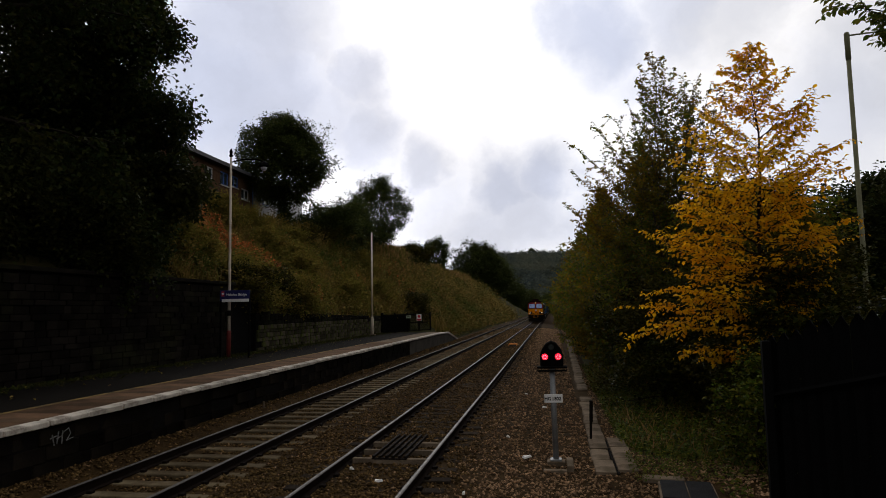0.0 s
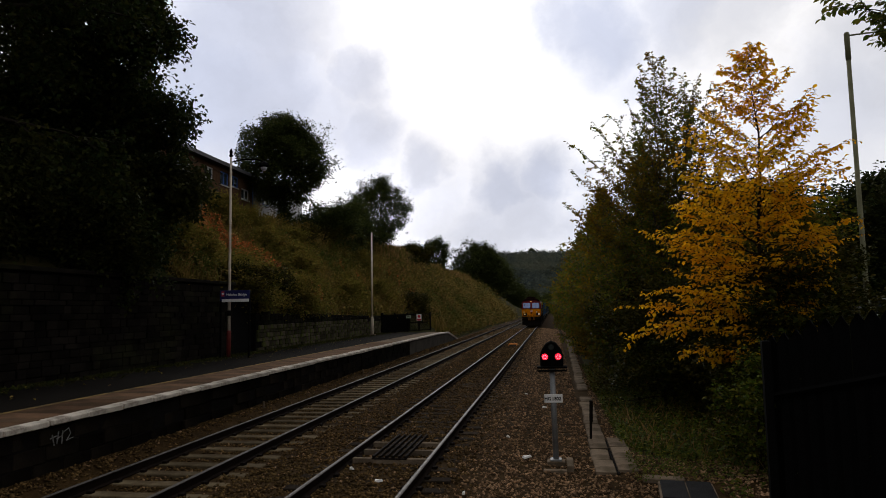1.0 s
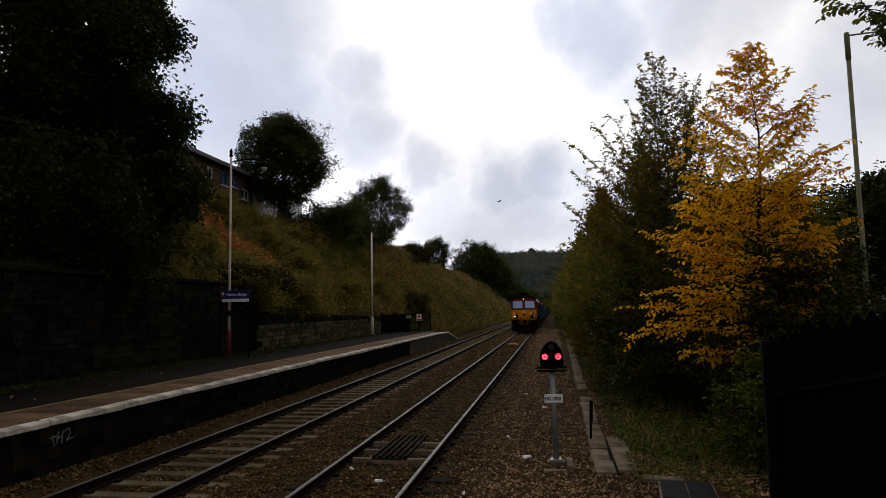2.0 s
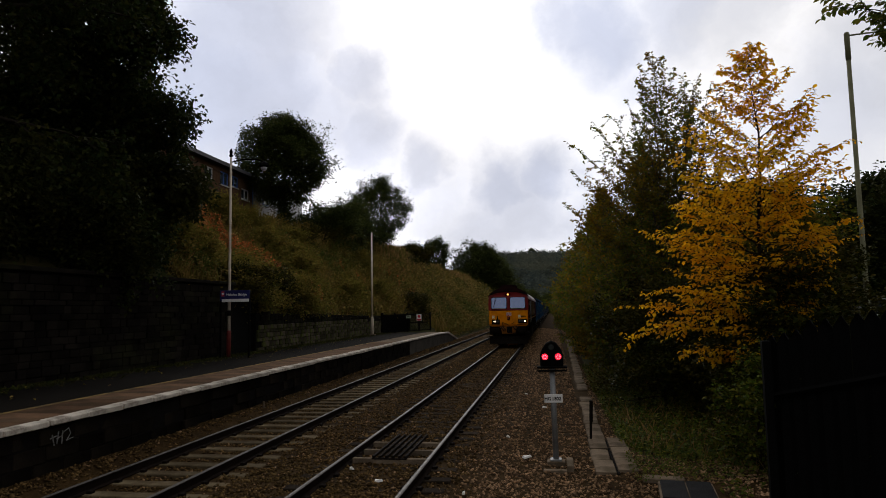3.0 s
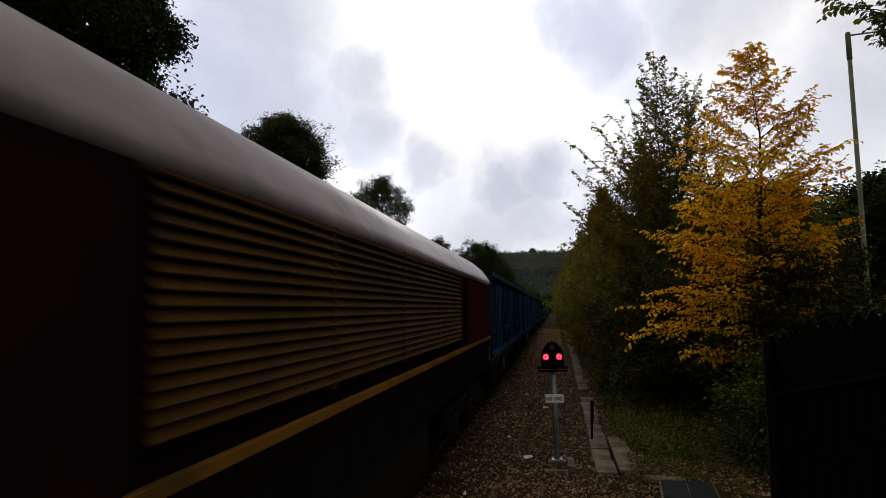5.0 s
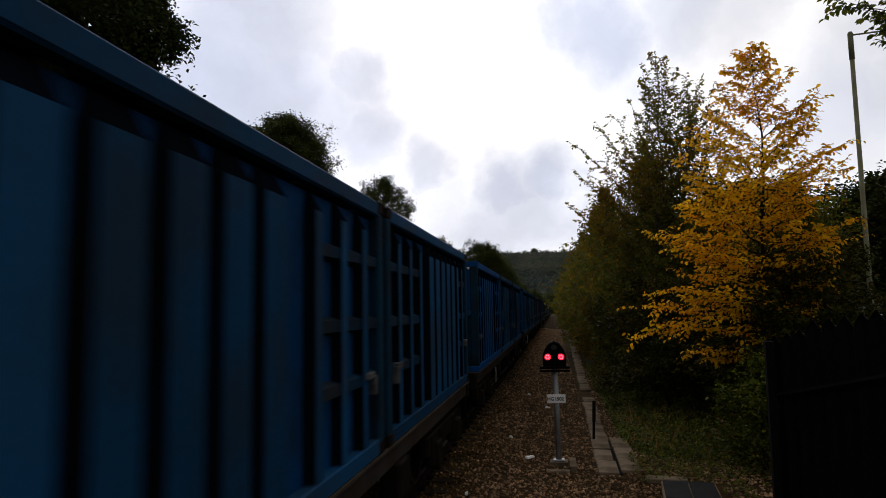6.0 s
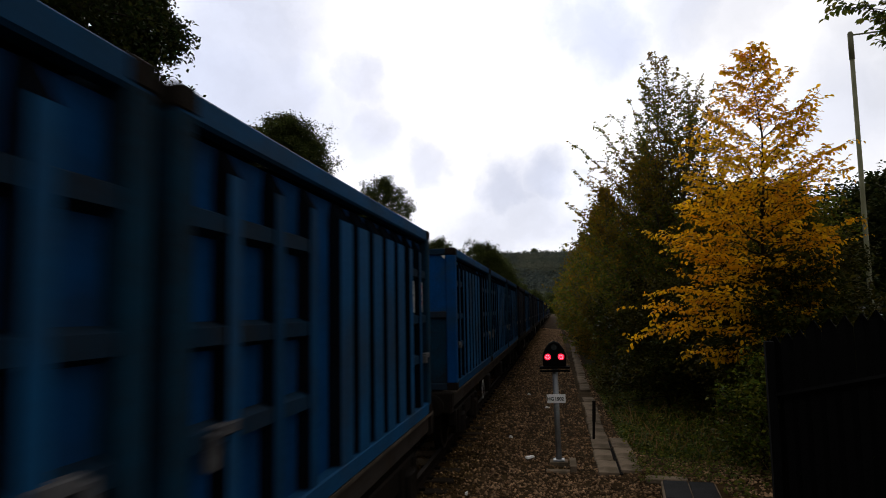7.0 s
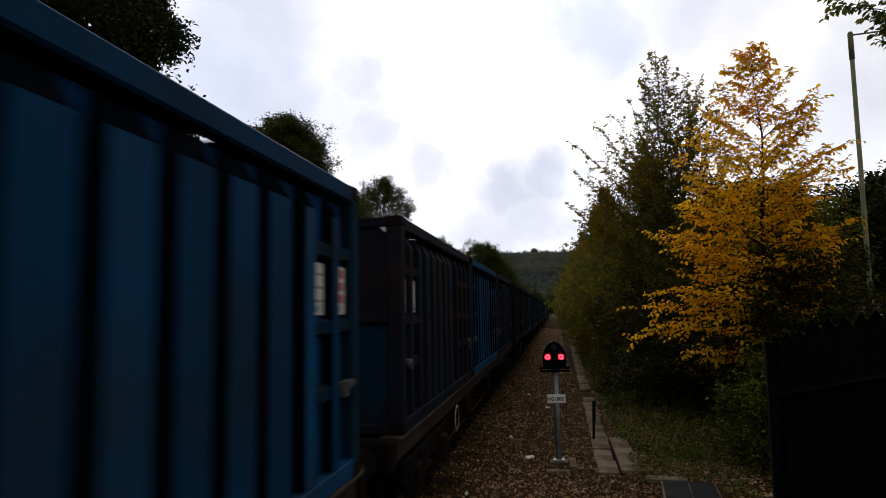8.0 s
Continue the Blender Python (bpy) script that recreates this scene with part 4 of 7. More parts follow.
def end_fence():
    f = thing("platform_fence", "black diamond-lattice fence closing the platform end", "fence", pose(0, 0, 0))
    a, b = Vector((-12.25, 46.6, 0.86)), Vector((-9.75, 52.4, 0.8))
    d = b - a
    ang = math.degrees(math.atan2(d.y, d.x))
    L = d.length
    f.matrix_basis = pose(a.x, a.y, a.z, 0, 0, ang)
    # crossed slats make a diamond lattice between two rails
    step, zl, zh = 0.24, 0.10, 1.32
    run = zh - zl
    for k in (-1, 1):
        slat = Mesh().add([(-0.022, 0, zl), (0.022, 0, zl), (k * run + 0.022, 0, zh), (k * run - 0.022, 0, zh), (-0.022, 0.014, zl), (0.022, 0.014, zl), (k * run + 0.022, 0.014, zh), (k * run - 0.022, 0.014, zh)],
                          [(0, 1, 2, 3), (7, 6, 5, 4), (0, 4, 5, 1), (1, 5, 6, 2), (2, 6, 7, 3), (3, 7, 4, 0)]).data("slat", M_BLACK)
        x = 0.05 if k > 0 else run + 0.05
        while (x + run < L if k > 0 else x < L):
            part("slat", slat, None, f, at=pose(x, -0.02 if k > 0 else 0.002, 0))
            x += step
    for z in (0.08, 0.7, 1.34):
        part("rail", Mesh().box(0, L, 0.018, 0.06, z - 0.035, z + 0.035, 0.006), M_BLACK, f)
    for i in range(5):
        part("post", Mesh().box(i * L / 4 - 0.05, i * L / 4 + 0.05, 0.03, 0.13, 0, 1.5, 0.012), M_BLACK, f)
    part("backing", Mesh().box(0.05, L * 0.55, 0.062, 0.07, 0.1, 1.3), M_BLACK, f, "dark sheet behind the lattice")
    s = thing("warning_sign", "white and red no-trespass sign on the platform fence", "sign", pose(-10.35, 50.5, 1.95, 0, 0, 12))
    part("plate", Mesh().box(-0.19, 0.19, -0.012, 0.012, -0.24, 0.24, 0.004), M_SIGNWHITE, s)
    part("red_disc", Mesh().tube([(0, -0.018, 0.08), (0, -0.0125, 0.08)], 0.12, 16), M_SIGNRED, s)
    part("red_band", Mesh().box(-0.17, 0.17, -0.017, -0.0125, -0.22, -0.10), M_SIGNRED, s)
    s = thing("notice_plate", "small pale notice plate on the platform fence", "sign", pose(-10.9, 49.2, 2.02, 0, 0, 12))
    part("plate", Mesh().box(-0.17, 0.17, -0.012, 0.012, -0.1, 0.1, 0.004), M_SIGNGREEN, s)
    part("print_bar", Mesh().box(-0.13, 0.13, -0.016, -0.0125, -0.03, 0.03), M_BLACK, s)


platform()
retaining_wall()
lamp_post("lamp_post", -12.0, 23.0, PLAT_Z, 8.75, "tall cream lamp post with dark red base and black finial", True)
lamp_post("lamp_post", -11.95, 42.66, PLAT_Z, 7.8, "tall plain cream post on a pale square foot", False)
station_sign()
end_fence()

# ================= lineside things =================


def ring(cx, cz, rx, rz, y, n=16):
    return [(cx + rx * math.cos(2 * math.pi * k / n), y, cz + rz * math.sin(2 * math.pi * k / n)) for k in range(n)]


def ground_signal():
    s = thing("ground_signal", "position-light signal showing two red lights on a grey post", "signal", pose(-0.02, 12.12, -0.27, 0, -0.7, 0))
    part("foot", Mesh().box(-0.16, 0.16, -0.14, 0.14, -0.02, 0.07, 0.012), M_CONC, s, "concrete footing with raised kerb")
    part("kerb", Mesh().box(0.18, 0.30, -0.55, 0.12, -0.03, 0.1, 0.015), M_CONC, s)
    part("kerb", Mesh().box(-0.22, 0.18, -0.62, -0.5, -0.03, 0.04, 0.015), M_CONC, s)
    part("post", Mesh().tube([(0, 0, 0.05), (0, 0, 1.75)], 0.052, 12), M_STEEL, s, "", True)
    part("flange", Mesh().box(-0.1, 0.1, -0.1, 0.1, 0.07, 0.10, 0.01), M_STEEL, s)
    p = part("number_plate_holder", Mesh().box(-0.165, 0.165, -0.075, -0.055, 1.09, 1.24, 0.008), M_SIGNWHITE, s, "white identification plate")
    writing("HG", 0.082, M_BLACK, p, pose(-0.10, -0.077, 1.135, 90), True)
    writing("1502", 0.082, M_BLACK, p, pose(0.055, -0.077, 1.135, 90), True)
    part("bracket", Mesh().box(-0.27, 0.27, -0.14, 0.14, 1.70, 1.735, 0.01), M_BLACK, s)
    prof = [(-0.205, 1.74), (0.205, 1.74), (0.21, 1.93), (0.165, 2.05), (0.09, 2.15), (0.0, 2.19), (-0.09, 2.15), (-0.165, 2.05), (-0.21, 1.93)]
    h = part("head", Mesh().loft([[(x * k, y, 1.74 + (z - 1.74) * k) for x, z in prof] for k, y in ((0.96, -0.12), (1, -0.10), (1, 0.10), (0.94, 0.13))]), M_BLACK, s, "black rounded lamp housing")
    for x, z in ((-0.118, 1.91), (0.118, 1.91)):
        part("hood", Mesh().loft([ring(x, z, 0.08, 0.08, y) for y in (-0.12, -0.22)] + [ring(x, z, 0.072, 0.072, y) for y in (-0.22, -0.13)], False), M_BLACK, h, "", True)
        l = part("red_lens", Mesh().loft([ring(x, z, r, r, y) for r, y in ((0.056, -0.122), (0.056, -0.135), (0.032, -0.148))]), M_REDGLOW, h, "glowing red lens", True)
        dots = Mesh()
        for a in range(6):
            dots.add([(x + 0.033 * math.cos(a * 1.047) + 0.009 * math.cos(b * 1.57), -0.1505, z + 0.033 * math.sin(a * 1.047) + 0.009 * math.sin(b * 1.57)) for b in range(4)], [(0, 1, 2, 3)])
        part("lens_points", dots, glow_mat("pink_lens_point", (1.0, 0.30, 0.34), 4.0), l)
    part("top_lens", Mesh().loft([ring(0, 2.08, 0.05, 0.05, y) for y in (-0.121, -0.13)]), glass_mat("dark_lens"), h)
    part("lower_bracket", Mesh().tube([(-0.26, -0.1, 1.66), (0.26, -0.1, 1.66)], 0.02, 6), M_BLACK, s)


def troughs():
    rng = random.Random(3)
    t = thing("cable_trough", "line of weathered concrete cable trough lids along the ballast", "cable trough", kind="structure")
    kinds = [Mesh().box(-0.17, 0.17, -0.45, 0.45, -0.08, 0.03, c).data("lid", M_CONC) for c in (0.012, 0.02, 0.03)]
    y = 11.9
    while y < 70:
        if not (14.7 < y < 15.6 or 21 < y < 22.4):
            part("lid", kinds[rng.randrange(3)], None, t, at=pose(0.80 + 0.010 * (y - 12) + rng.uniform(-0.02, 0.02), y, -0.25 + rng.uniform(-0.01, 0.015), 0, rng.uniform(-2, 2), rng.uniform(-2, 2) - 0.5))
        y += 0.93
    for y in (12.1, 13.05, 14.0):
        part("lid", kinds[0], None, t, at=pose(1.19 + rng.uniform(-0.01, 0.01), y, -0.26, 0, rng.uniform(-2, 2), -0.8))
    part("slot", Mesh().box(0.975, 1.03, 11.5, 14.4, -0.4, -0.262), M_JOINT, t)
    c = thing("chamber_cover", "dark two-leaf metal chamber cover in the ballast", "cover", pose(1.88, 10.35, -0.23, 0, 0, -6))
    part("frame", Mesh().box(-0.40, 0.40, -0.52, 0.52, -0.06, 0.02, 0.012), M_CONC, c)
    for x in (-0.19, 0.19):
        part("leaf", Mesh().box(x - 0.18, x + 0.18, -0.48, 0.48, 0.02, 0.05, 0.012), mat("slate_grey_cover", (0.022, 0.023, 0.025), (0.014, 0.014, 0.016), 0.7), c)
    part("edging", Mesh().box(-0.62, 0.02, 0.6, 0.85, -0.05, 0.03, 0.02), M_CONC, c)
    k = thing("lineside_post", "short dark steel marker post beside the trough", "post", pose(0.70, 14.2, -0.28, 3, 2, 0))
    part("stem", Mesh().box(-0.025, 0.025, -0.025, 0.025, 0, 0.72, 0.008), M_DARKIRON, k)
    part("head", Mesh().box(-0.03, 0.04, -0.03, 0.03, 0.42, 0.86, 0.012), M_DARKIRON, k)
    for x, y in ((-7.6, 16.55), (-7.6, 25.75)):
        k = thing("marker_peg", "short pale marker peg beside the platform face", "marker", pose(x, y, 0.0, 4, -5, 0), "marker pegs")
        part("peg", Mesh().box(-0.02, 0.02, -0.02, 0.02, 0, 0.19, 0.006), M_CONC, k)
    for x, y, s in ((-0.55, 12.3, 0.10), (-1.35, 9.6, 0.04), (-2.75, 10.1, 0.07), (-3.4, 10.8, 0.04), (-1.0, 14.0, 0.05), (-0.3, 18.5, 0.07), (-0.9, 21.0, 0.05)):
        q = thing("litter", "scrap of pale crumpled litter on the ballast", "litter", pose(x, y, bed_z(x, y) + 0.02, 0, 0, rng.uniform(0, 180)), "litter on the ballast")
        part("scrap", Mesh().loft([[(-s, -s * 0.5, 0), (s, -s * 0.4, 0.01), (s * 0.9, s * 0.5, 0), (-s * 0.8, s * 0.4, 0.01)], [(-s * 0.8, -s * 0.4, 0.03), (s * 0.7, -s * 0.3, 0.05), (s * 0.8, s * 0.4, 0.03), (-s * 0.7, s * 0.3, 0.045)]]), M_SIGNWHITE, q)


def palisade():
    # Stands against the light: that darkness is put into the fence's colour.
    f = thing("palisade_fence", "pointed close-set palisade fence, back-lit dark put into its black colour", "fence", pose(2.13, 7.0, 0))
    d = Vector((0.76, -0.86, 0)).normalized()
    ang = math.degrees(math.atan2(d.y, d.x))
    rng = random.Random(8)
    pale = []
    for k in range(3):
        hh = 2.35
        m = Mesh()
        w = 0.0705
        m.loft([[(-w, -0.012, 0), (0, 0.012, 0), (w, -0.012, 0), (w, -0.004, 0), (0, 0.020, 0), (-w, -0.004, 0)],
                [(-w, -0.012, hh - 0.09), (0, 0.012, hh - 0.09), (w, -0.012, hh - 0.09), (w, -0.004, hh - 0.09), (0, 0.020, hh - 0.09), (-w, -0.004, hh - 0.09)],
                [(-0.012, -0.012 + 0.01 * (k - 1), hh), (0, 0.012, hh + 0.01), (0.012, -0.012, hh), (0.012, -0.004, hh), (0, 0.02, hh + 0.01), (-0.012, -0.004, hh)]])
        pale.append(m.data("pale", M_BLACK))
    for i in range(34):
        s = i * 0.138
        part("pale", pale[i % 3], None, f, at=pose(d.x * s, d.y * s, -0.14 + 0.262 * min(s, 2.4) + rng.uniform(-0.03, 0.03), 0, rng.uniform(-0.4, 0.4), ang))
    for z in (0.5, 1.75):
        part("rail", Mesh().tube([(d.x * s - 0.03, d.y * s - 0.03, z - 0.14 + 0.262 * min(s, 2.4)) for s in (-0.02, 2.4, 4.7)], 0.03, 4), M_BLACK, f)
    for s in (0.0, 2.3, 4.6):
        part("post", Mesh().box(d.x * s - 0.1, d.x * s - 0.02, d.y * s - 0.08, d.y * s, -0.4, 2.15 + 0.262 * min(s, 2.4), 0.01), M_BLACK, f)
    # dense growth added on the far side of the fence so its gaps stay dark
    r = np.random.default_rng(12)
    n = 9000
    s = r.uniform(-0.02, 4.6, n)
    top = 2.02 + 0.262 * np.minimum(s, 2.4)
    z = -0.3 + (top + 0.3) * r.uniform(0, 1, n)
    off = 0.08 + np.abs(r.normal(0, 0.10, n))
    P = np.stack([2.13 + d.x * s - d.y * off, 7.0 + d.y * s + d.x * off, z], 1)
    hedge = new("added_ivy", quads_mesh("added_ivy", leaves(P, 0.10, r, 0.1), L_DARK))
    tagged(hedge, "dense dark ivy added behind the palisade fence to darken its gaps", "hedge", kind="stuff")


def right_lamp():
    y = 19.0
    t = thing("street_lamp", "tall lichen-stained lamp column with a short side arm", "lamp post", pose(0.4345 * y, y, 1.0))
    H = 0.391 * y + 2.51 - 1.0
    part("column", Mesh().tube([(0, 0, 0), (0, 0, 1.4), (0, 0, 1.45), (0, 0, H - 0.75)], [0.10, 0.10, 0.064, 0.056], 10), M_GREENGREY, t, "", True)
    part("sleeve", Mesh().tube([(0, 0, H - 0.78), (0, 0, H - 0.05), (0, 0, H)], [0.069, 0.069, 0.05], 10), M_GREENGREY, t, "thicker top sleeve", True)
    part("arm", Mesh().tube([(0.05, 0, H - 0.09), (1.2, 0, H - 0.02), (1.9, 0, H + 0.02)], 0.024, 6), M_GREENGREY, t, "", True)
    part("lantern", Mesh().loft([[(x, yy * w, H + 0.02 + zz * h) for yy, zz in ((-1, -1), (1, -1), (1, 0.4), (0.5, 1), (-0.5, 1), (-1, 0.4))] for x, w, h in ((1.8, 0.08, 0.05), (2.0, 0.14, 0.09), (2.5, 0.12, 0.08), (2.62, 0.05, 0.04))]), M_STEEL, t, "grey lantern head")


def parked_car(x, y, z, rz, colour, label):
    c = thing("parked_car", label, "car", pose(x, y, z, 0, 0, rz), "cars in the car park")
    paint = mat("car_paint_" + colour[0], colour[1], tuple(k * 0.9 for k in colour[1]), 0.25, 1.0, bump=0.0)
    side = [(-2.05, 0.35), (2.0, 0.35), (2.08, 0.62), (1.95, 0.86), (1.05, 0.98), (-1.75, 1.0), (-2.1, 0.8)]
    part("body", Mesh().loft([[(px, s * 0.86, pz) for px, pz in side] for s in (-1, -0.96, 0.96, 1)]), paint, c, "", False)
    cab = [(-1.75, 0.98), (1.05, 0.97), (0.35, 1.42), (-0.2, 1.5), (-1.1, 1.48), (-1.6, 1.3)]
    part("cabin", Mesh().loft([[(px, s * (0.84 if pz < 1.1 else 0.64), pz) for px, pz in cab] for s in (-1, 1)]), glass_mat("car_glass"), c, "dark glazed cabin")
    part("roof", Mesh().loft([[(0.3, s * 0.63, 1.43), (-0.2, s * 0.64, 1.515), (-1.1, s * 0.64, 1.495), (-1.1, s * 0.64, 1.48), (-0.2, s * 0.64, 1.50), (0.3, s * 0.63, 1.415)] for s in (-1, 1)]), paint, c)
    for wx in (-1.3, 1.3):
        for s in (-1, 1):
            w = part("wheel", Mesh().loft([[(wx + r * math.cos(a * 0.393), yy, 0.32 + r * math.sin(a * 0.393)) for a in range(16)] for r, yy in ((0.2, s * 0.88), (0.32, s * 0.87), (0.32, s * 0.68))]), M_BLACK, c)
            part("rim", Mesh().tube([(wx, s * 0.882, 0.32), (wx, s * 0.892, 0.32)], 0.19, 12), M_STEEL, w)


ground_signal()
troughs()
palisade()
right_lamp()
parked_car(9.0, 23.5, 1.13, 15, ("silver", (0.45, 0.5, 0.55)), "silver-blue hatchback parked behind the trees")
parked_car(11.9, 23.5, 1.13, 10, ("white", (0.7, 0.7, 0.7)), "white hatchback parked behind the trees")


# ================= building on the crest =================


def crest_building():
    b = thing("low_building", "long low brown-brick building with blue-framed windows on the crest", "building", pose(-24.2, 0, 0))
    brick = mat("brown_brick", (0.13, 0.075, 0.045), (0.09, 0.05, 0.032), 0.9, 3, bump=0.4)
    white = mat("white_render", (0.84, 0.85, 0.88), (0.72, 0.73, 0.77), 0.8, 1, bump=0.2)
    blue = mat("blue_frame", (0.06, 0.14, 0.42), (0.05, 0.11, 0.34), 0.5, 2, bump=0.05)
    glass = glass_mat("window_glass", (0.05, 0.07, 0.1))
    pale = mat("pale_frame", (0.66, 0.66, 0.64), (0.54, 0.54, 0.52), 0.5, 2, bump=0.05)
    y0, y1, zb, ze = 26.0, 61.0, 8.6, 13.5
    # each window: its ends, sill and head, frame and the wall that it stands in
    bays = [(28.0, 30.0, 12.2, 13.15, blue, brick), (31.6, 33.6, 12.2, 13.15, blue, brick), (35.2, 37.2, 12.2, 13.15, blue, brick), (39.0, 40.6, 12.2, 13.15, pale, brick), (42.5, 43.7, 12.3, 13.15, pale, brick),
            (44.75, 46.0, 12.2, 13.2, blue, brick), (46.3, 47.6, 12.35, 13.2, blue, brick), (48.15, 49.45, 11.65, 12.5, pale, brick), (51.4, 53.2, 11.75, 12.5, blue, white), (55.2, 57.4, 11.75, 12.5, blue, white)]
    cur = y0
    for a, c, zs, zh, frame_material, m_ in bays:
        part("wall_panel", Mesh().box(-0.3, 0, cur, a, zb, ze), m_ if cur != 49.45 else brick, b)
        part("wall_panel", Mesh().box(-0.3, 0, a, c, zb, zs), m_, b)
        part("wall_panel", Mesh().box(-0.3, 0, a, c, zh, ze), m_, b)
        bars = Mesh().box(-0.12, -0.05, a, c, zs, zs + 0.08).box(-0.12, -0.05, a, c, zh - 0.08, zh).box(-0.12, -0.05, a, a + 0.09, zs, zh).box(-0.12, -0.05, c - 0.09, c, zs, zh)
        w = part("window", bars.box(-0.12, -0.05, (a + c) / 2 - 0.05, (a + c) / 2 + 0.05, zs, zh), frame_material, b, "painted window frame")
        part("pane", Mesh().box(-0.1, -0.09, a + 0.08, c - 0.08, zs + 0.07, zh - 0.07), glass, w)
        part("window_sill", Mesh().box(0.003, 0.07, a - 0.06, c + 0.06, zs - 0.09, zs - 0.01), pale, w)
        cur = c
    # the white-rendered stretch stands a little proud of the brick
    part("render_coat", Mesh().box(0.003, 0.05, 50.0, 51.4, zb, ze), white, b, "white rendered wall")
    part("downpipe", Mesh().box(0.06, 0.14, 49.86, 49.98, zb, ze - 0.05, 0.02), blue, b, "blue downpipe")
    part("wall_panel", Mesh().box(-0.3, 0, cur, y1, zb, ze), white, b)
    part("end_wall", Mesh().box(-9, -0.3, y1 - 0.3, y1, zb, ze), brick, b)
    part("back_wall", Mesh().box(-9.3, -9, y0, y1, zb, ze), brick, b)
    part("roof", Mesh().extrude_y([(0.55, ze), (0.55, ze + 0.22), (-4.6, ze + 0.6), (-9.8, ze + 0.22), (-9.8, ze)], y0 - 0.4, y1 + 0.4), mat("grey_felt_roof", (0.05, 0.05, 0.055), (0.035, 0.035, 0.04), 0.9, 1), b)
    part("fascia", Mesh().box(0.556, 0.585, y0 - 0.4, y1 + 0.4, ze - 0.02, ze + 0.24), mat("pale_fascia", (0.16, 0.16, 0.17)), b)


crest_building()

# ================= trees and growth =================


def round_top(f):
    return max(0.15, math.sin(math.pi * min(1, 0.12 + 0.86 * f)) ** 0.6)


def egg(f):
    return max(0.1, (math.sin(math.pi * min(1, 0.18 + 0.82 * f)) ** 0.7) * (1.05 - 0.35 * f))


def on_ground(x, y, sink=0.1):
    return (x, y, ground_z(x, y) - sink)


# dark sycamores over the platform wall
tree("sycamore", "large dark-leaved sycamore overhanging the platform wall", on_ground(-16.0, 19.5), 18.0, 5.2, 21, round_top, 90, 82000, 0.17, L_DARK, up=(-35, 60), h0=0.05, ball=(9.5, 3.35, 9.6), lobes=[(x + 16.0, y - 19.5, z - ground_z(-16.0, 19.5), rh, rv, q) for x, y, z, rh, rv, q in ((-13.2, 19.2, 12.0, 1.75, 0.95, 4200), (-13.4, 19.0, 13.6, 1.2, 0.9, 2200), (-13.0, 19.5, 9.1, 1.75, 1.45, 6000), (-12.9, 20.0, 6.9, 1.95, 1.5, 8500))], limb_jit=0.5, lumpy=0.42, sub=8, twig=5, jitter=0.20, droop=0.5, trunk_r=0.3)
tree("sycamore", "dark sycamore standing on the bank above the wall", on_ground(-16.5, 12.5), 15.0, 6.0, 22, round_top, 64, 56000, 0.17, L_DARK, up=(-14, 60), h0=0.04, sub=7, twig=5, jitter=0.22, droop=0.5, trunk_r=0.28)
tree("sycamore", "dark sycamore with autumn-tinged top on the bank", on_ground(-18.6, 22.4), 7.0, 3.5, 23, round_top, 60, 52000, 0.17, L_DARK, up=(-35, 60), h0=0.05, ball=(2.6, 3.5, 3.6), limb_jit=0.3, sub=7, twig=5, jitter=0.2, droop=0.4)
# along the crest
tree("round_willow", "round dark green willow on the crest", on_ground(-21.9, 51.0, 0.4), 15.4 - ground_z(-21.9, 51.0) + 3.4, 4.4, 31, round_top, 90, 64000, 0.185, L_GREEN, up=(-45, 75), h0=0.12, sub=8, twig=5, jitter=0.26, droop=0.05, limb_jit=0.3, ball=(15.5 - ground_z(-21.9, 51.0), 4.4, 3.75))
tree("hawthorn", "dark open-crowned hawthorn on the crest", on_ground(-21, 78, 0.2), 8.3, 4.6, 33, round_top, 60, 24000, 0.22, L_GREEN, up=(-40, 70), h0=0.12, ball=(4.6, 4.6, 4.0), limb_jit=0.45, sub=5, twig=4, jitter=0.3, stems=2)
tree("hawthorn", "small dark tree on the crest", on_ground(-23.2, 129, 0.2), 7.2, 3.6, 34, round_top, 40, 13000, 0.3, L_GREEN, up=(-40, 65), h0=0.1, ball=(3.6, 3.6, 3.3), limb_jit=0.4, sub=5, twig=4, jitter=0.3, stems=2)
tree("shrub", "rounded green shrub on the upper bank", on_ground(-20.2, 59, 0.3), 2.7, 4.0, 35, egg, 44, 26000, 0.2, L_GREEN, up=(0, 60), h0=0.03, sub=5, twig=5, jitter=0.3, stems=3, category="shrub")
tree("shrub", "spreading green shrub on the crest", on_ground(-21, 70, 0.3), 2.6, 4.0, 36, egg, 40, 18000, 0.22, L_GREEN, up=(0, 60), h0=0.03, sub=5, twig=5, jitter=0.3, stems=3, category="shrub")
tree("shrub", "low scrub on the crest of the cutting", on_ground(-21, 97, 0.3), 1.3, 2.4, 37, egg, 40, 18000, 0.24, L_SHRUB, up=(0, 60), h0=0.03, sub=5, twig=5, jitter=0.3, stems=3, category="shrub")
far_tree = tree("broad_tree", "broad dark tree at the end of the cutting", on_ground(-21, 184, 0.4), 11.5, 9.0, 38, egg, 60, 32000, 0.42, L_GREEN, up=(-30, 60), h0=0.03, ball=(4.5, 8.5, 6.0), limb_jit=0.3, sub=6, twig=5, jitter=0.5, stems=3)
for x, y in ((-19.5, 205), (-24, 225), (-17, 262), (-11, 300), (-2, 330), (8, 300), (-14, 360), (4, 390), (-30, 300), (16, 350)):
    copy_thing(far_tree, pose(*on_ground(x, y, 1.0), 0, 0, (x * 37) % 360))

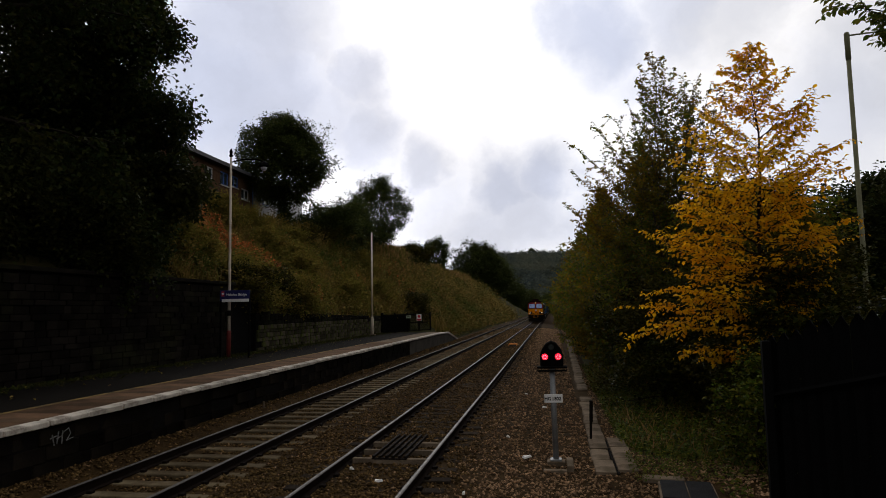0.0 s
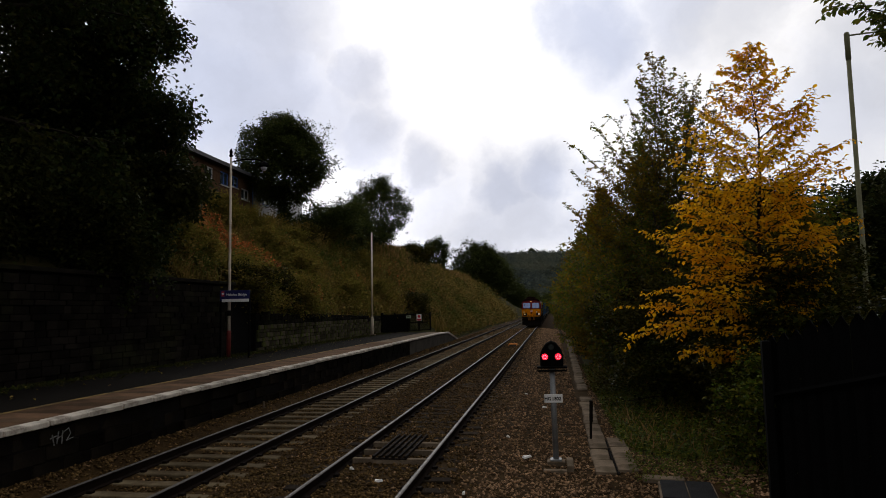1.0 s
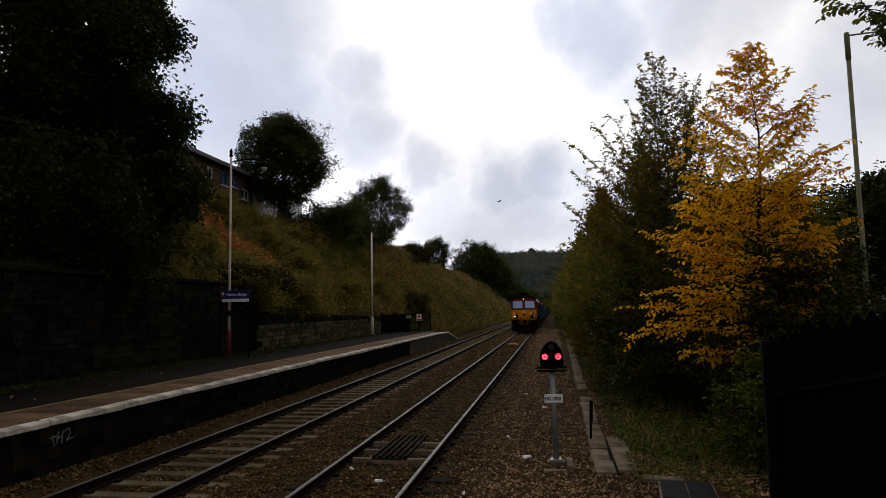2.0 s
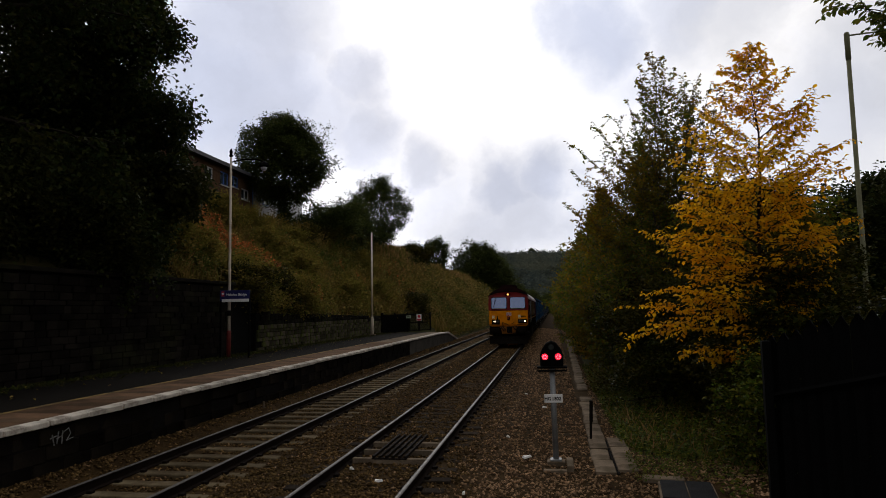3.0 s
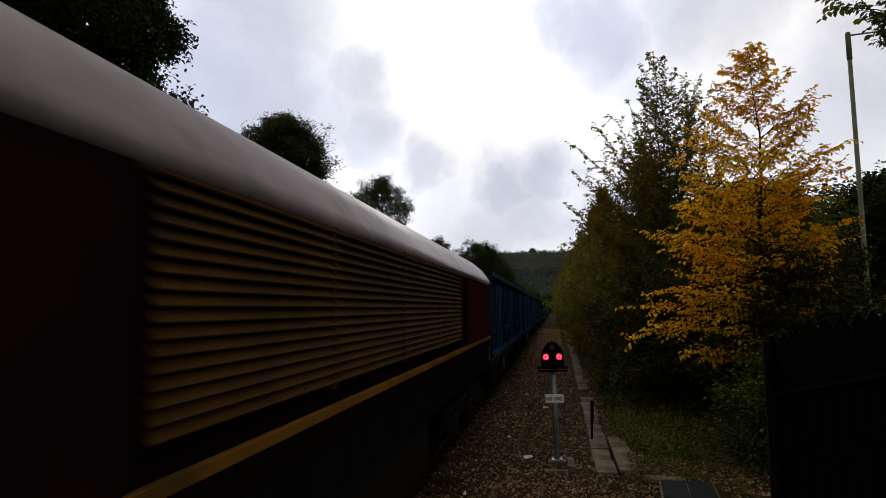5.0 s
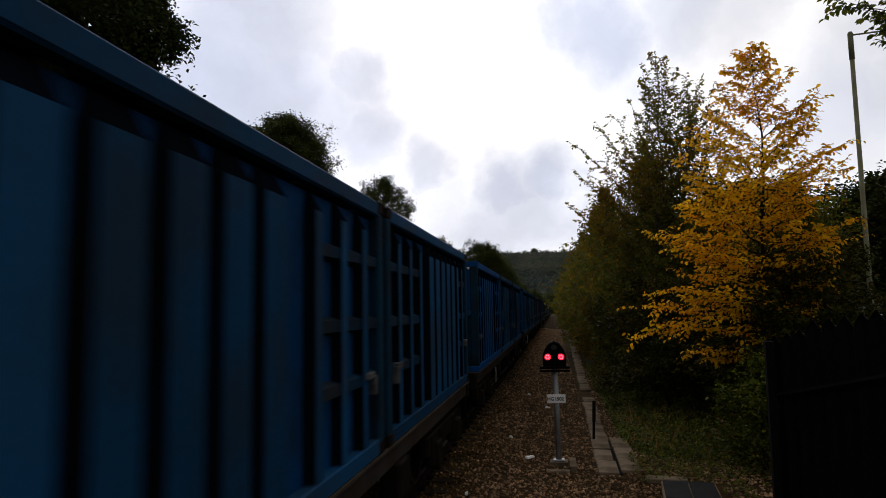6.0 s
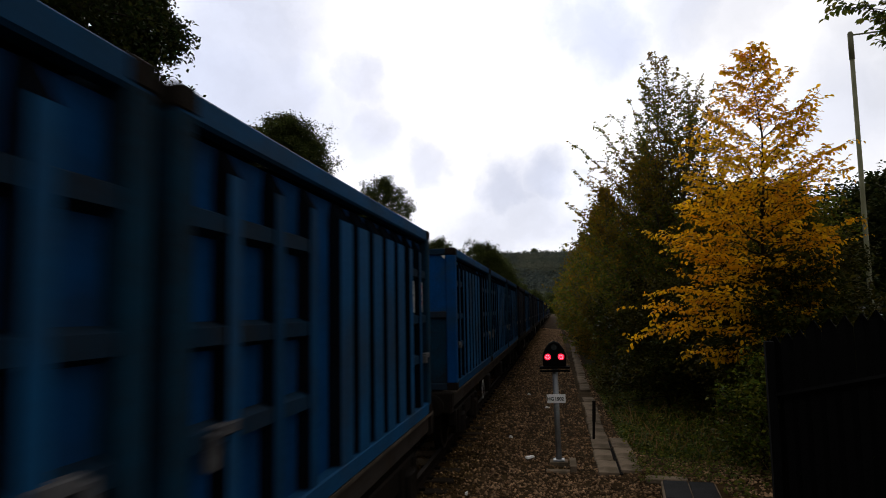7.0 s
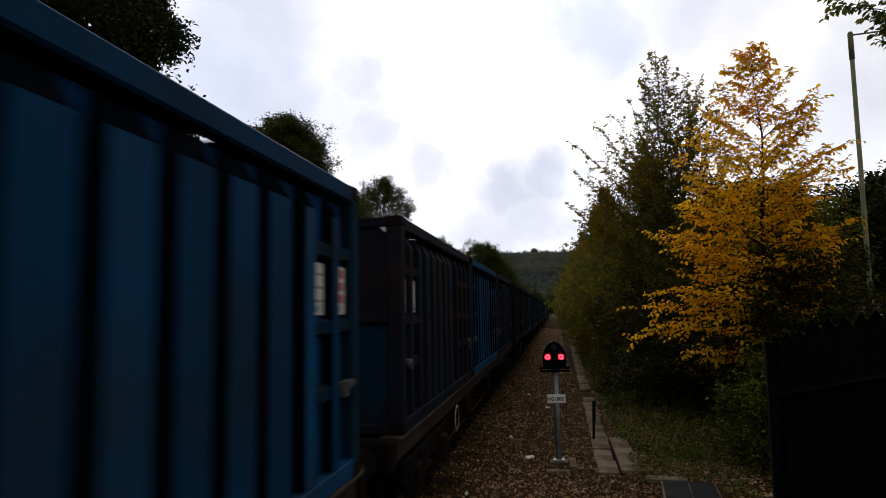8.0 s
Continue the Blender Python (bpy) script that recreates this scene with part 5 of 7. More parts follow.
# row of birches and scrub beside the right-hand track
birches = [spray_tree("birch", "slender birch with thinning green leaves and airy upright twigs", on_ground(3.75, 22.5), 11.5,
                      ((0.8, 1.6), (4, 2.0), (7, 2.0), (8.5, 1.95), (9.8, 1.7), (10.6, 1.15), (11.4, 0.3)), ((0.8, 1.6), (2.2, 2.2), (3.6, 3.0), (5, 3.1), (6.2, 2.9), (7.3, 2.35), (8.4, 1.7), (9.6, 1.05), (10.6, 0.8), (11.4, 0.25)),
                      41, 230, (30, 74), L_BIRCH, M_BIRCHBARK, 0.098, 0.052, 10, 0.38, 3, 0.10, 0.04, 0.35, 0.02, 0.7,
                      ((4.6, (-2.9, -0.6, 8.35)), (5.0, (-2.25, -0.8, 9.1)), (4.2, (-2.9, 0.2, 7.6)), (5.6, (-1.5, -0.4, 9.3)), (6.0, (1.25, 0.2, 10.4)), (3.0, (-3.1, -0.3, 6.3)),
                       (3.6, (-2.2, -0.3, 6.9)), (4.2, (-1.9, 0.3, 7.6)), (3.0, (-2.5, 0.0, 6.0)), (4.8, (-1.6, -0.5, 8.1)), (2.6, (-2.6, 0.4, 5.4)), (3.2, (-2.0, -0.6, 6.3)), (3.8, (-2.4, -0.7, 7.1)), (2.4, (-2.8, -0.4, 5.0)), (4.4, (-1.3, 0.5, 7.8))),
                      ((-0.1, 0, 1.0), (0.95, 0.3, 0.93)), 0.62, "lineside birches"),
           spray_tree("birch", "birch with green and rust leaves in the lineside row", on_ground(4.0, 29.5), 10.2,
                      ((0.8, 2.2), (4, 2.6), (7, 2.0), (9, 0.9), (10.2, 0.2)), ((0.8, 1.1), (2.2, 1.8), (3.6, 3.0), (5, 2.9), (7, 2.0), (9, 0.8), (10.2, 0.15)),
                      42, 170, (25, 70), L_BIRCH, M_BIRCHBARK, 0.125, 0.078, 9, 0.38, 2, 0.10, 0.04, 0.4, 0.02, 0.7, (), ((0, 0, 1.0),), 0.62, "lineside birches"),
           spray_tree("birch", "low birch with rusty leaves in the lineside row", on_ground(2.6, 37.5), 8.6,
                      ((0.8, 2.2), (3, 2.8), (5.5, 2.2), (7.5, 1.0), (8.6, 0.2)), ((0.8, 1.0), (2.2, 1.7), (3.6, 3.1), (5, 2.6), (7, 1.3), (8.6, 0.15)),
                      43, 130, (20, 68), L_BIRCH, M_BIRCHBARK, 0.15, 0.095, 9, 0.4, 2, 0.09, 0.04, 0.4, 0.02, 0.7, (), ((0, 0, 1.0),), 0.62, "lineside birches"),
           spray_tree("birch", "thin young birch at the front of the lineside row", on_ground(2.2, 27.0), 7.9,
                      ((0.8, 1.0), (3, 1.7), (5, 1.4), (6.6, 0.7), (7.6, 0.15)), ((0.8, 0.7), (2.2, 1.1), (3.4, 1.8), (5, 1.5), (6.6, 0.7), (7.6, 0.15)),
                      44, 120, (30, 72), L_BIRCH, M_BIRCHBARK, 0.11, 0.068, 9, 0.38, 2, 0.07, 0.04, 0.35, 0.02, 0.7, (), ((0, 0, 1.0),), 0.62, "lineside birches")]
rng = random.Random(6)
for y, x, k in ((33.0, 2.6, 2), (33.5, 4.9, 1), (42, 2.6, 2), (46, 3.6, 1), (54, 2.4, 2), (63, 2.9, 1), (73, 2.3, 2), (84, 2.9, 1), (97, 2.4, 2), (112, 2.8, 1), (130, 2.4, 2), (150, 2.8, 1), (175, 2.8, 2), (205, 3.0, 1)):
    copy_thing(birches[k], pose(*on_ground(x, y), 0, 0, rng.uniform(0, 360)))
# Mostly unseen second row of trees, added to shade the train's side.
for x, y in ((14.5, 58), (14.0, 72), (13.6, 92), (14.0, 116)):
    copy_thing(far_tree, pose(*on_ground(x, y, 0.6), 0, 0, (y * 41) % 360))
tree("green_shrub", "low green shrub growing against the palisade fence", on_ground(3.25, 11.4), 2.3, 0.9, 55, egg, 30, 5200, 0.075, L_IVY, up=(15, 75), h0=0.02, sub=5, twig=4, jitter=0.08, stems=3, category="shrub")
bush = tree("lineside_shrub", "leafy dark lineside shrub below the birches", on_ground(3.2, 19.0), 3.6, 2.1, 51, egg, 40, 15000, 0.10, L_SHRUB, up=(5, 70), h0=0.02, sub=6, twig=5, jitter=0.14, stems=4, category="shrub", group="lineside shrubs")
bush2 = tree("lineside_shrub", "tall rust-tinged lineside shrub", on_ground(3.3, 26.5), 5.2, 2.1, 52, egg, 44, 17000, 0.11, L_BIRCH, up=(10, 75), h0=0.02, sub=6, twig=5, jitter=0.15, stems=4, category="shrub", group="lineside shrubs")
for x, y, k in ((3.1, 22.5, 0), (3.3, 31, 1), (3.2, 35.5, 0), (3.2, 41, 1), (3.2, 47, 0), (3.2, 53, 1), (3.1, 60, 1), (3.1, 68, 0), (2.8, 77, 1), (2.6, 87, 1), (2.5, 98, 0), (2.2, 110, 1), (2.3, 125, 1), (2.3, 142, 1), (4.6, 17.5, 0), (5.6, 15.8, 0), (4.4, 13.5, 0), (6.4, 19, 1)):
    copy_thing((bush, bush2)[k], pose(*on_ground(x, y), 0, 0, rng.uniform(0, 360)))

spray_tree("golden_tree", "young tree in golden yellow and orange autumn leaf", on_ground(4.1, 13.6), 8.1,
           ((1.65, 0.3), (2.4, 0.4), (3.3, 0.85), (4.3, 1.4), (5.5, 1.65), (6.4, 1.2), (7.2, 0.7), (8.1, 0.15)),
           ((1.7, 1.2), (2.3, 2.4), (2.9, 2.4), (3.5, 2.0), (5.0, 2.05), (6.0, 1.5), (6.6, 1.15), (7.4, 0.65), (8.2, 0.12)),
           61, 92, (-4, 54), L_YELLOW, M_BARK, 0.100, 0.05, 12, 0.44, 1, 0.075, 0.1, 0.35, 0.08, 1.5)
back = tree("dark_tree", "dark broadleaf tree behind the car park", on_ground(15.5, 33), 6.4, 4.0, 71, round_top, 56, 30000, 0.2, L_DARK, up=(-30, 60), h0=0.05, sub=6, twig=5, jitter=0.22, ball=(3.3, 3.9, 3.3), limb_jit=0.3)
for x, y in ((13.6, 29.5), (12.2, 36), (20, 35), (19, 30), (25, 30), (14, 44), (8.5, 30), (7.5, 40)):
    copy_thing(back, pose(*on_ground(x, y), 0, 0, x * 31 % 360))
spray_tree("overhanging_tree", "leafy tree reaching over the fence", (7.9, 9.6, 0.72), 9.2,
           ((4.5, 2.0), (6.5, 2.6), (8, 1.8), (9.2, 0.3)), ((4.5, 1.6), (6.0, 2.4), (7.5, 2.4), (9.2, 0.3)), 81, 44, (10, 50), L_NEAR, M_BARK, 0.11, 0.042, 11, 0.34, 1, 0.12, 0.45, 0.45, 0.1, 1.2,
           ((4.4, (-3.55, 0.35, 6.12)), (4.3, (-3.85, 0.33, 6.1)), (4.0, (-3.2, 0.45, 5.88)), (3.9, (-2.95, 0.5, 5.62)), (4.2, (-3.05, 0.5, 5.74)), (4.0, (-2.8, 0.6, 5.6)), (4.3, (-3.3, 0.4, 6.0)), (4.1, (-2.85, 0.4, 5.85))))


def bank_growth():
    r = np.random.default_rng(15)
    n = 125000
    y = 21.5 + 145 * r.uniform(0, 1, n) ** 1.6
    x = -9.6 - 12.4 * r.uniform(0, 1, n)
    ok = ((x < WALL_X - 0.3) | (y > 57)) & (r.uniform(0, 1, n) < 0.5 + 0.5 * np.clip((y - 40) / 40, 0, 1))
    x, y = x[ok], y[ok]
    z = np.array([ground_z(a, b) for a, b in zip(x, y)])
    sc = 0.4 + y / 110
    P = np.stack([x, y, z - 0.05], 1)
    k = r.uniform(0, 1, len(x)) < 0.66 - 0.45 * np.clip((y - 45) / 50, 0, 1)
    tagged(new("bank_weeds", quads_mesh("bank_weeds", blades(P[k], 0.75 * np.minimum(sc[k] + 0.2, 1.2), 0.075 * sc[k] + 0.02, r, 0.3), L_WEED)), "rank green and rust-brown weeds on the cutting", "weeds", kind="stuff")
    k = ~k
    tagged(new("bank_grass", quads_mesh("bank_grass", blades(P[k], 0.6 * np.minimum(sc[k] + 0.2, 1.2), 0.05 * sc[k] + 0.02, r, 0.4), L_STRAW)), "dry straw-coloured grass on the cutting", "grass", kind="stuff")
    # leafy clumps
    m = 3600
    cy = 21 + 140 * r.uniform(0, 1, m) ** 1.5
    cx = np.where(cy > 58, -9.6, WALL_X - 0.4) - 8.7 * r.uniform(0, 1, m)
    cz = np.array([ground_z(a, b) for a, b in zip(cx, cy)])
    L = 22
    Q = np.repeat(np.stack([cx, cy, cz + 0.25], 1), L, 0) + r.normal(0, 1, (m * L, 3)) * np.array([0.45, 0.45, 0.28]) * np.repeat(0.8 + cy / 90, L)[:, None]
    tagged(new("bank_brambles", quads_mesh("bank_brambles", leaves(Q, np.repeat(0.10 + cy / 500, L), r, 0.6), L_WEED)), "low brambles and docks on the cutting", "brambles", kind="stuff")


def bank_bracken():
    r = np.random.default_rng(23)
    m = 3200
    cy = 22 + 62 * r.uniform(0, 1, m) ** 1.5
    cx = WALL_X - 0.6 - 8.6 * r.uniform(0, 1, m)
    keep = np.array([noise.noise(Vector((a * 0.30, b * 0.16, 4))) > 0.02 + 0.25 * sstep(b, 50, 84) for a, b in zip(cx, cy)])
    cx, cy = cx[keep], cy[keep]
    cz = np.array([ground_z(a, b) for a, b in zip(cx, cy)])
    L = 34
    h = np.repeat(0.6 + 0.5 * r.uniform(0, 1, len(cx)), L)[:, None]
    Q = np.repeat(np.stack([cx, cy, cz + 0.3], 1), L, 0) + r.normal(0, 1, (len(cx) * L, 3)) * np.array([0.42, 0.42, 0.32]) * h
    tagged(new("bank_bracken", quads_mesh("bank_bracken", leaves(Q, 0.17, r, 0.5), L_BRACKEN)), "dull green and rust bracken on the near bank", "bracken", kind="stuff")


def bank_docks():
    r = np.random.default_rng(19)
    spots = ((-17.5, 30.4, 0.38, 26), (-18.2, 32.6, 0.42, 22), (-16.9, 32.0, 0.4, 16), (-15.8, 31.8, 0.40, 36), (-15.7, 33.5, 0.40, 30), (-15.0, 33.4, 0.36, 30), (-13.8, 35.8, 0.36, 28), (-15.9, 26.6, 0.35, 10),
             (-18.9, 29.0, 0.4, 8), (-16.2, 52, 0.6, 6), (-15.0, 63, 0.9, 10), (-17.0, 74, 1.0, 12))
    cx = np.concatenate([r.normal(x, w, n) for x, y, w, n in spots])
    cy = np.concatenate([r.normal(y, w * 1.3, n) for x, y, w, n in spots])
    cx = np.minimum(cx, WALL_X - 0.7)
    cz = np.array([ground_z(a, b) for a, b in zip(cx, cy)])
    L = 34
    h = np.repeat(r.uniform(0.7, 1.25, len(cx)), L)
    u = r.uniform(0.25, 1.0, len(cx) * L)
    lean = np.repeat(r.normal(0, 0.16, (len(cx), 2)), L, 0)
    C = np.repeat(np.stack([cx, cy, cz], 1), L, 0)
    C += np.stack([lean[:, 0] * u + r.normal(0, 0.05, len(u)), lean[:, 1] * u + r.normal(0, 0.05, len(u)), h * u], 1)
    tagged(new("bank_docks", quads_mesh("bank_docks", leaves(C, 0.13, r, 0.2, -0.8), L_RUST)), "rust-red seeding docks on the cutting slope", "weeds", kind="stuff")


def verge_growth():
    r = np.random.default_rng(16)
    # platform verge by the wall
    n = 5000
    y = 11 + 36 * r.uniform(0, 1, n)
    x = WALL_X + 0.02 + np.abs(r.normal(0, 0.42, n)) * (0.6 + 0.5 * np.sin(y * 1.7) ** 2)
    P = np.stack([x, y, np.full(n, PLAT_Z)], 1)
    tagged(new("platform_verge", quads_mesh("platform_verge", blades(P, 0.07, 0.026, r, 0.7), L_VERGE)), "thin strip of grass at the foot of the wall", "grass", kind="stuff")
    # fallen leaves along the platform
    n = 170
    x, y = WALL_X + 0.3 + np.abs(r.normal(0, 0.9, n)), 10 + 26 * r.uniform(0, 1, n)
    tagged(new("fallen_leaves", quads_mesh("fallen_leaves", leaves(np.stack([x, y, np.full(n, PLAT_Z + 0.03)], 1), 0.08, r, 3.0), L_WEED)), "dry fallen leaves on the platform tarmac", "leaves", kind="stuff")
    # ivy and weeds beside the trough
    n = 42000
    x = 1.28 + 5.5 * r.uniform(0, 1, n) ** 1.2
    y = np.maximum(14.0 - (x - 1.3) * 1.35, 10.2) + r.normal(0, 0.2, n) + 19 * r.uniform(0, 1, n) ** 1.5
    z = np.array([ground_z(a, b) for a, b in zip(x, y)]) + 0.04 + np.abs(r.normal(0, 0.10, n)) * np.clip((x - 1.0) * 0.7, 0.2, 1.3)
    tagged(new("ground_ivy", quads_mesh("ground_ivy", leaves(np.stack([x, y, z], 1), 0.075, r, 0.9), L_IVY)), "low ivy and weeds beside the trough", "ivy", kind="stuff")
    n = 1500
    x = 1.4 + 3.5 * r.uniform(0, 1, n)
    y = np.maximum(13.8 - (x - 1.3) * 1.3, 10.2) + 18 * r.uniform(0, 1, n) ** 1.4
    z = np.array([ground_z(a, b) for a, b in zip(x, y)])
    tagged(new("lineside_grass", quads_mesh("lineside_grass", blades(np.stack([x, y, z], 1), 0.3, 0.018, r, 0.4), L_STRAW)), "sparse dry grass and stalks beside the trough", "grass", kind="stuff")
    # leafy yellowing stalks at the edge of the gravel
    m, L = 46, 13
    cx, cy = r.uniform(2.3, 4.3, m), r.uniform(9.4, 11.4, m)
    h = np.repeat(r.uniform(0.22, 0.6, m), L)
    f = np.tile(np.linspace(0.12, 1.0, L), m)
    lean = np.repeat(r.normal(0, 0.13, (m, 2)), L, 0)
    P = np.stack([np.repeat(cx, L) + lean[:, 0] * f, np.repeat(cy, L) + lean[:, 1] * f, -0.24 + h * f], 1)
    stalks = leaves(P, 0.075, r, 0.5)
    tagged(new("yellowing_weeds", quads_mesh("yellowing_weeds", stalks, L_NEAR)), "leafy yellow-green weed stalks at the gravel edge", "weeds", kind="stuff")
    # thin weeds in the gravel
    n = 2600
    x, y = 1.2 + 2.8 * r.uniform(0, 1, n), 10.9 + 1.9 * r.uniform(0, 1, n)
    z = np.full(n, -0.22)
    tagged(new("gravel_weeds", quads_mesh("gravel_weeds", leaves(np.stack([x, y, z + np.abs(r.normal(0, 0.08, n))], 1), 0.05, r, 0.6), L_NEAR)), "small yellow-green weeds in the gravel", "weeds", kind="stuff")


def far_woods():
    r = np.random.default_rng(17)
    m = 2600
    y = 430 + 830 * r.uniform(0, 1, m) ** 0.8
    x = y * r.uniform(-0.16, 0.10, m)
    keep = np.array([noise.noise(Vector((a * 0.012, b * 0.008, 0))) > -0.45 for a, b in zip(x, y)])
    x, y = x[keep], y[keep]
    z = np.array([ground_z(a, b) for a, b in zip(x, y)])
    L = 56
    s = r.uniform(4.5, 9.5, len(x))
    C = np.stack([x, y, z + s * 0.6], 1)
    Q = np.repeat(C, L, 0) + r.normal(0, 0.45, (len(x) * L, 3)) * np.repeat(s, L)[:, None] * np.array([1, 1, 0.8])
    tagged(new("hillside_wood", quads_mesh("hillside_wood", leaves(Q, np.repeat(s, L) * 0.30, r, 0.6, aspect=0.9), L_FAR)), "wooded far hillside, distance haze put into its leaf colour", "wood", kind="stuff")


wall_shrub = tree("wall_shrub", "dark trailing shrub over the top of the platform wall", on_ground(-13.6, 17.5, 0.3), 2.6, 2.6, 91, egg, 44, 24000, 0.14, L_DARK, up=(-30, 60), h0=0.02, sub=6, twig=5, jitter=0.18, droop=0.5, ball=(0.9, 2.6, 1.7), category="shrub", group="shrubs on the wall top")
for x, y in ((-14.2, 12.5), (-14.8, 15.2), (-15.4, 18.5), (-17.5, 16), (-16.2, 21.2), (-13.6, 10), (-18.5, 19.5), (-19.5, 23)):
    copy_thing(wall_shrub, pose(*on_ground(x, y, 0.3), 0, 0, x * 97 % 360))
# unseen trees added to close the place behind the viewer; the windscreens reflect them
for x, y in ((-25.5, -38), (-22.5, -40), (-20.5, -37.5)):
    copy_thing(wall_shrub, pose(*on_ground(x, y, 0.3), 0, 0, (x * 53) % 360))
for x, y in ((-9, -44), (-1, -41), (7, -40), (15, -36), (-31, -24), (-27, -8), (17, -14), (20, 0)):
    copy_thing(back, pose(*on_ground(x, y), 0, 0, (x * 53) % 360))
bank_shrub = tree("bank_shrub", "small dark shrub on the cutting slope", on_ground(-19.6, 49, 0.2), 1.5, 1.5, 95, egg, 30, 7000, 0.11, L_SHRUB, up=(-10, 70), h0=0.02, sub=5, twig=4, jitter=0.14, stems=3, category="shrub", group="shrubs on the slope")
for x, y in ((-12.2, 57.5), (-12.6, 59.0), (-19, 63), (-18.4, 86), (-19.8, 55)):
    copy_thing(bank_shrub, pose(*on_ground(x, y, 0.2), 0, 0, x * 71 % 360))
thicket = tree("bramble_bush", "rounded olive bramble bush among the bank weeds", on_ground(-14.0, 28.6, 0.2), 1.7, 1.5, 97, egg, 36, 6500, 0.12, L_BRACKEN, up=(-10, 70), h0=0.02, sub=6, twig=4, jitter=0.15, stems=4, category="bush", group="bramble bushes on the bank")
for x, y in ((-13.4, 26.9), (-15.2, 25.3), (-14.4, 23.4), (-13.3, 32.4), (-17.2, 36.8), (-16.4, 41.0), (-19.2, 39.0), (-18.6, 46.0), (-14.8, 46.0), (-14.0, 52.0), (-17.2, 57.0), (-19.6, 35.5), (-15.2, 37.6), (-13.6, 41.5)):
    copy_thing(thicket, pose(*on_ground(x, y, 0.3), 0, 0, x * 171 % 360))
for x, y in ((-13.5, 28.0), (-13.3, 26.0), (-13.6, 30.2)):
    copy_thing(bank_shrub, pose(*on_ground(x, y, 0.1), 0, 0, y * 71 % 360))
copy_thing(far_tree, pose(-35.4, 1249.7, 105.3, 0, 0, 40))
bank_growth()
bank_bracken()
bank_docks()
verge_growth()
far_woods()

# ================= train =================
SPEED, FRONT0 = 24.07, 7.70 + 24.07 * 4.5     # metres per second, and where the nose stands at the start
# Sides and cab front share one maroon; shade is put into the sides' tone.
M_MAROON = mat("shaded_maroon_side", (0.046, 0.0075, 0.0085), (0.032, 0.006, 0.006), 0.7, 2.0, bump=0.05, spec=0.0, dirt=(0.022, 0.007, 0.006), dirt_scale=1.2, dirt_amt=0.6)
M_CABRED = mat("lit_maroon_cab", (0.26, 0.022, 0.028), (0.20, 0.017, 0.021), 0.45, 2.0, bump=0.05, spec=0.15, dirt=(0.08, 0.018, 0.016), dirt_scale=1.2, dirt_amt=0.5)
M_CABYELLOW = mat("warning_yellow", (0.90, 0.305, 0.001), (0.80, 0.255, 0.001), 0.5, 1.6, bump=0.04, spec=0.08, dirt=(0.44, 0.13, 0.004), dirt_scale=1.6, dirt_amt=0.45)
M_GOLD = mat("gold_band", (0.20, 0.088, 0.012), (0.13, 0.058, 0.009), 0.7, 2, bump=0.05, dirt=(0.05, 0.03, 0.012), dirt_scale=1.5, dirt_amt=0.7)
M_APRON = mat("oily_yellow", (0.34, 0.12, 0.003), (0.16, 0.055, 0.004), 0.6, 3.0, bump=0.1, dirt=(0.02, 0.012, 0.008), dirt_scale=3.0, dirt_amt=0.9)
M_DULLGOLD = mat("dull_gold_louvre", (0.075, 0.035, 0.007), (0.040, 0.020, 0.005), 0.75, 2, bump=0.1)
M_ROOFGREY = mat("grey_roof", (0.34, 0.285, 0.305), (0.24, 0.20, 0.22), 0.44, 1.5, bump=0.06, dirt=(0.10, 0.08, 0.08), dirt_scale=0.8, dirt_amt=0.6)
M_BROW = mat("near_black_brow", (0.012, 0.004, 0.004), (0.006, 0.004, 0.004), 0.95, 2.5, bump=0.1, spec=0.0)
M_SCREEN = glass_mat("windscreen_glass", (0.035, 0.055, 0.12), 0.04)
M_SCREEN.node_tree.nodes["Principled BSDF"].inputs["IOR"].default_value = 3.6
M_SCREEN.node_tree.nodes["Principled BSDF"].inputs["Specular Tint"].default_value = (0.52, 0.63, 1.0, 1)
M_SCREEN.node_tree.nodes["Principled BSDF"].inputs["Coat Weight"].default_value = 0.0
M_SIDEGLASS = glass_mat("cab_side_glass", (0.02, 0.022, 0.025), 0.06)
M_RUBBER = mat("black_rubber", (0.005, 0.005, 0.005), (0.008, 0.008, 0.008), 0.8, 5, bump=0.1, spec=0.0)
M_LABEL = mat("white_label", (0.62, 0.62, 0.58), (0.5, 0.5, 0.47), 0.5, 6, bump=0.02, dirt=(0.25, 0.22, 0.18), dirt_scale=6, dirt_amt=0.5)


M_LATCH = mat("worn_bare_metal", (0.10, 0.10, 0.105), (0.04, 0.04, 0.045), 0.7, 8, bump=0.1)
M_PINK = mat("faded_red_print", (0.48, 0.14, 0.12), (0.42, 0.18, 0.16), 0.6, 12, bump=0.02)
M_BLUEPRINT = mat("faded_blue_print", (0.10, 0.24, 0.42), (0.16, 0.28, 0.42), 0.6, 12, bump=0.02)
M_GREYPRINT = mat("grey_print", (0.18, 0.18, 0.18), (0.28, 0.28, 0.27), 0.6, 12, bump=0.02)


def rrect(x0, x1, z0, z1, r, n=6):
    out = []
    for cx, cz, a0 in ((x1 - r, z1 - r, 0), (x0 + r, z1 - r, 90), (x0 + r, z0 + r, 180), (x1 - r, z0 + r, 270)):
        out += [(cx + r * math.cos(radians(a0 + 90 * k / (n - 1))), cz + r * math.sin(radians(a0 + 90 * k / (n - 1)))) for k in range(n)]
    return out


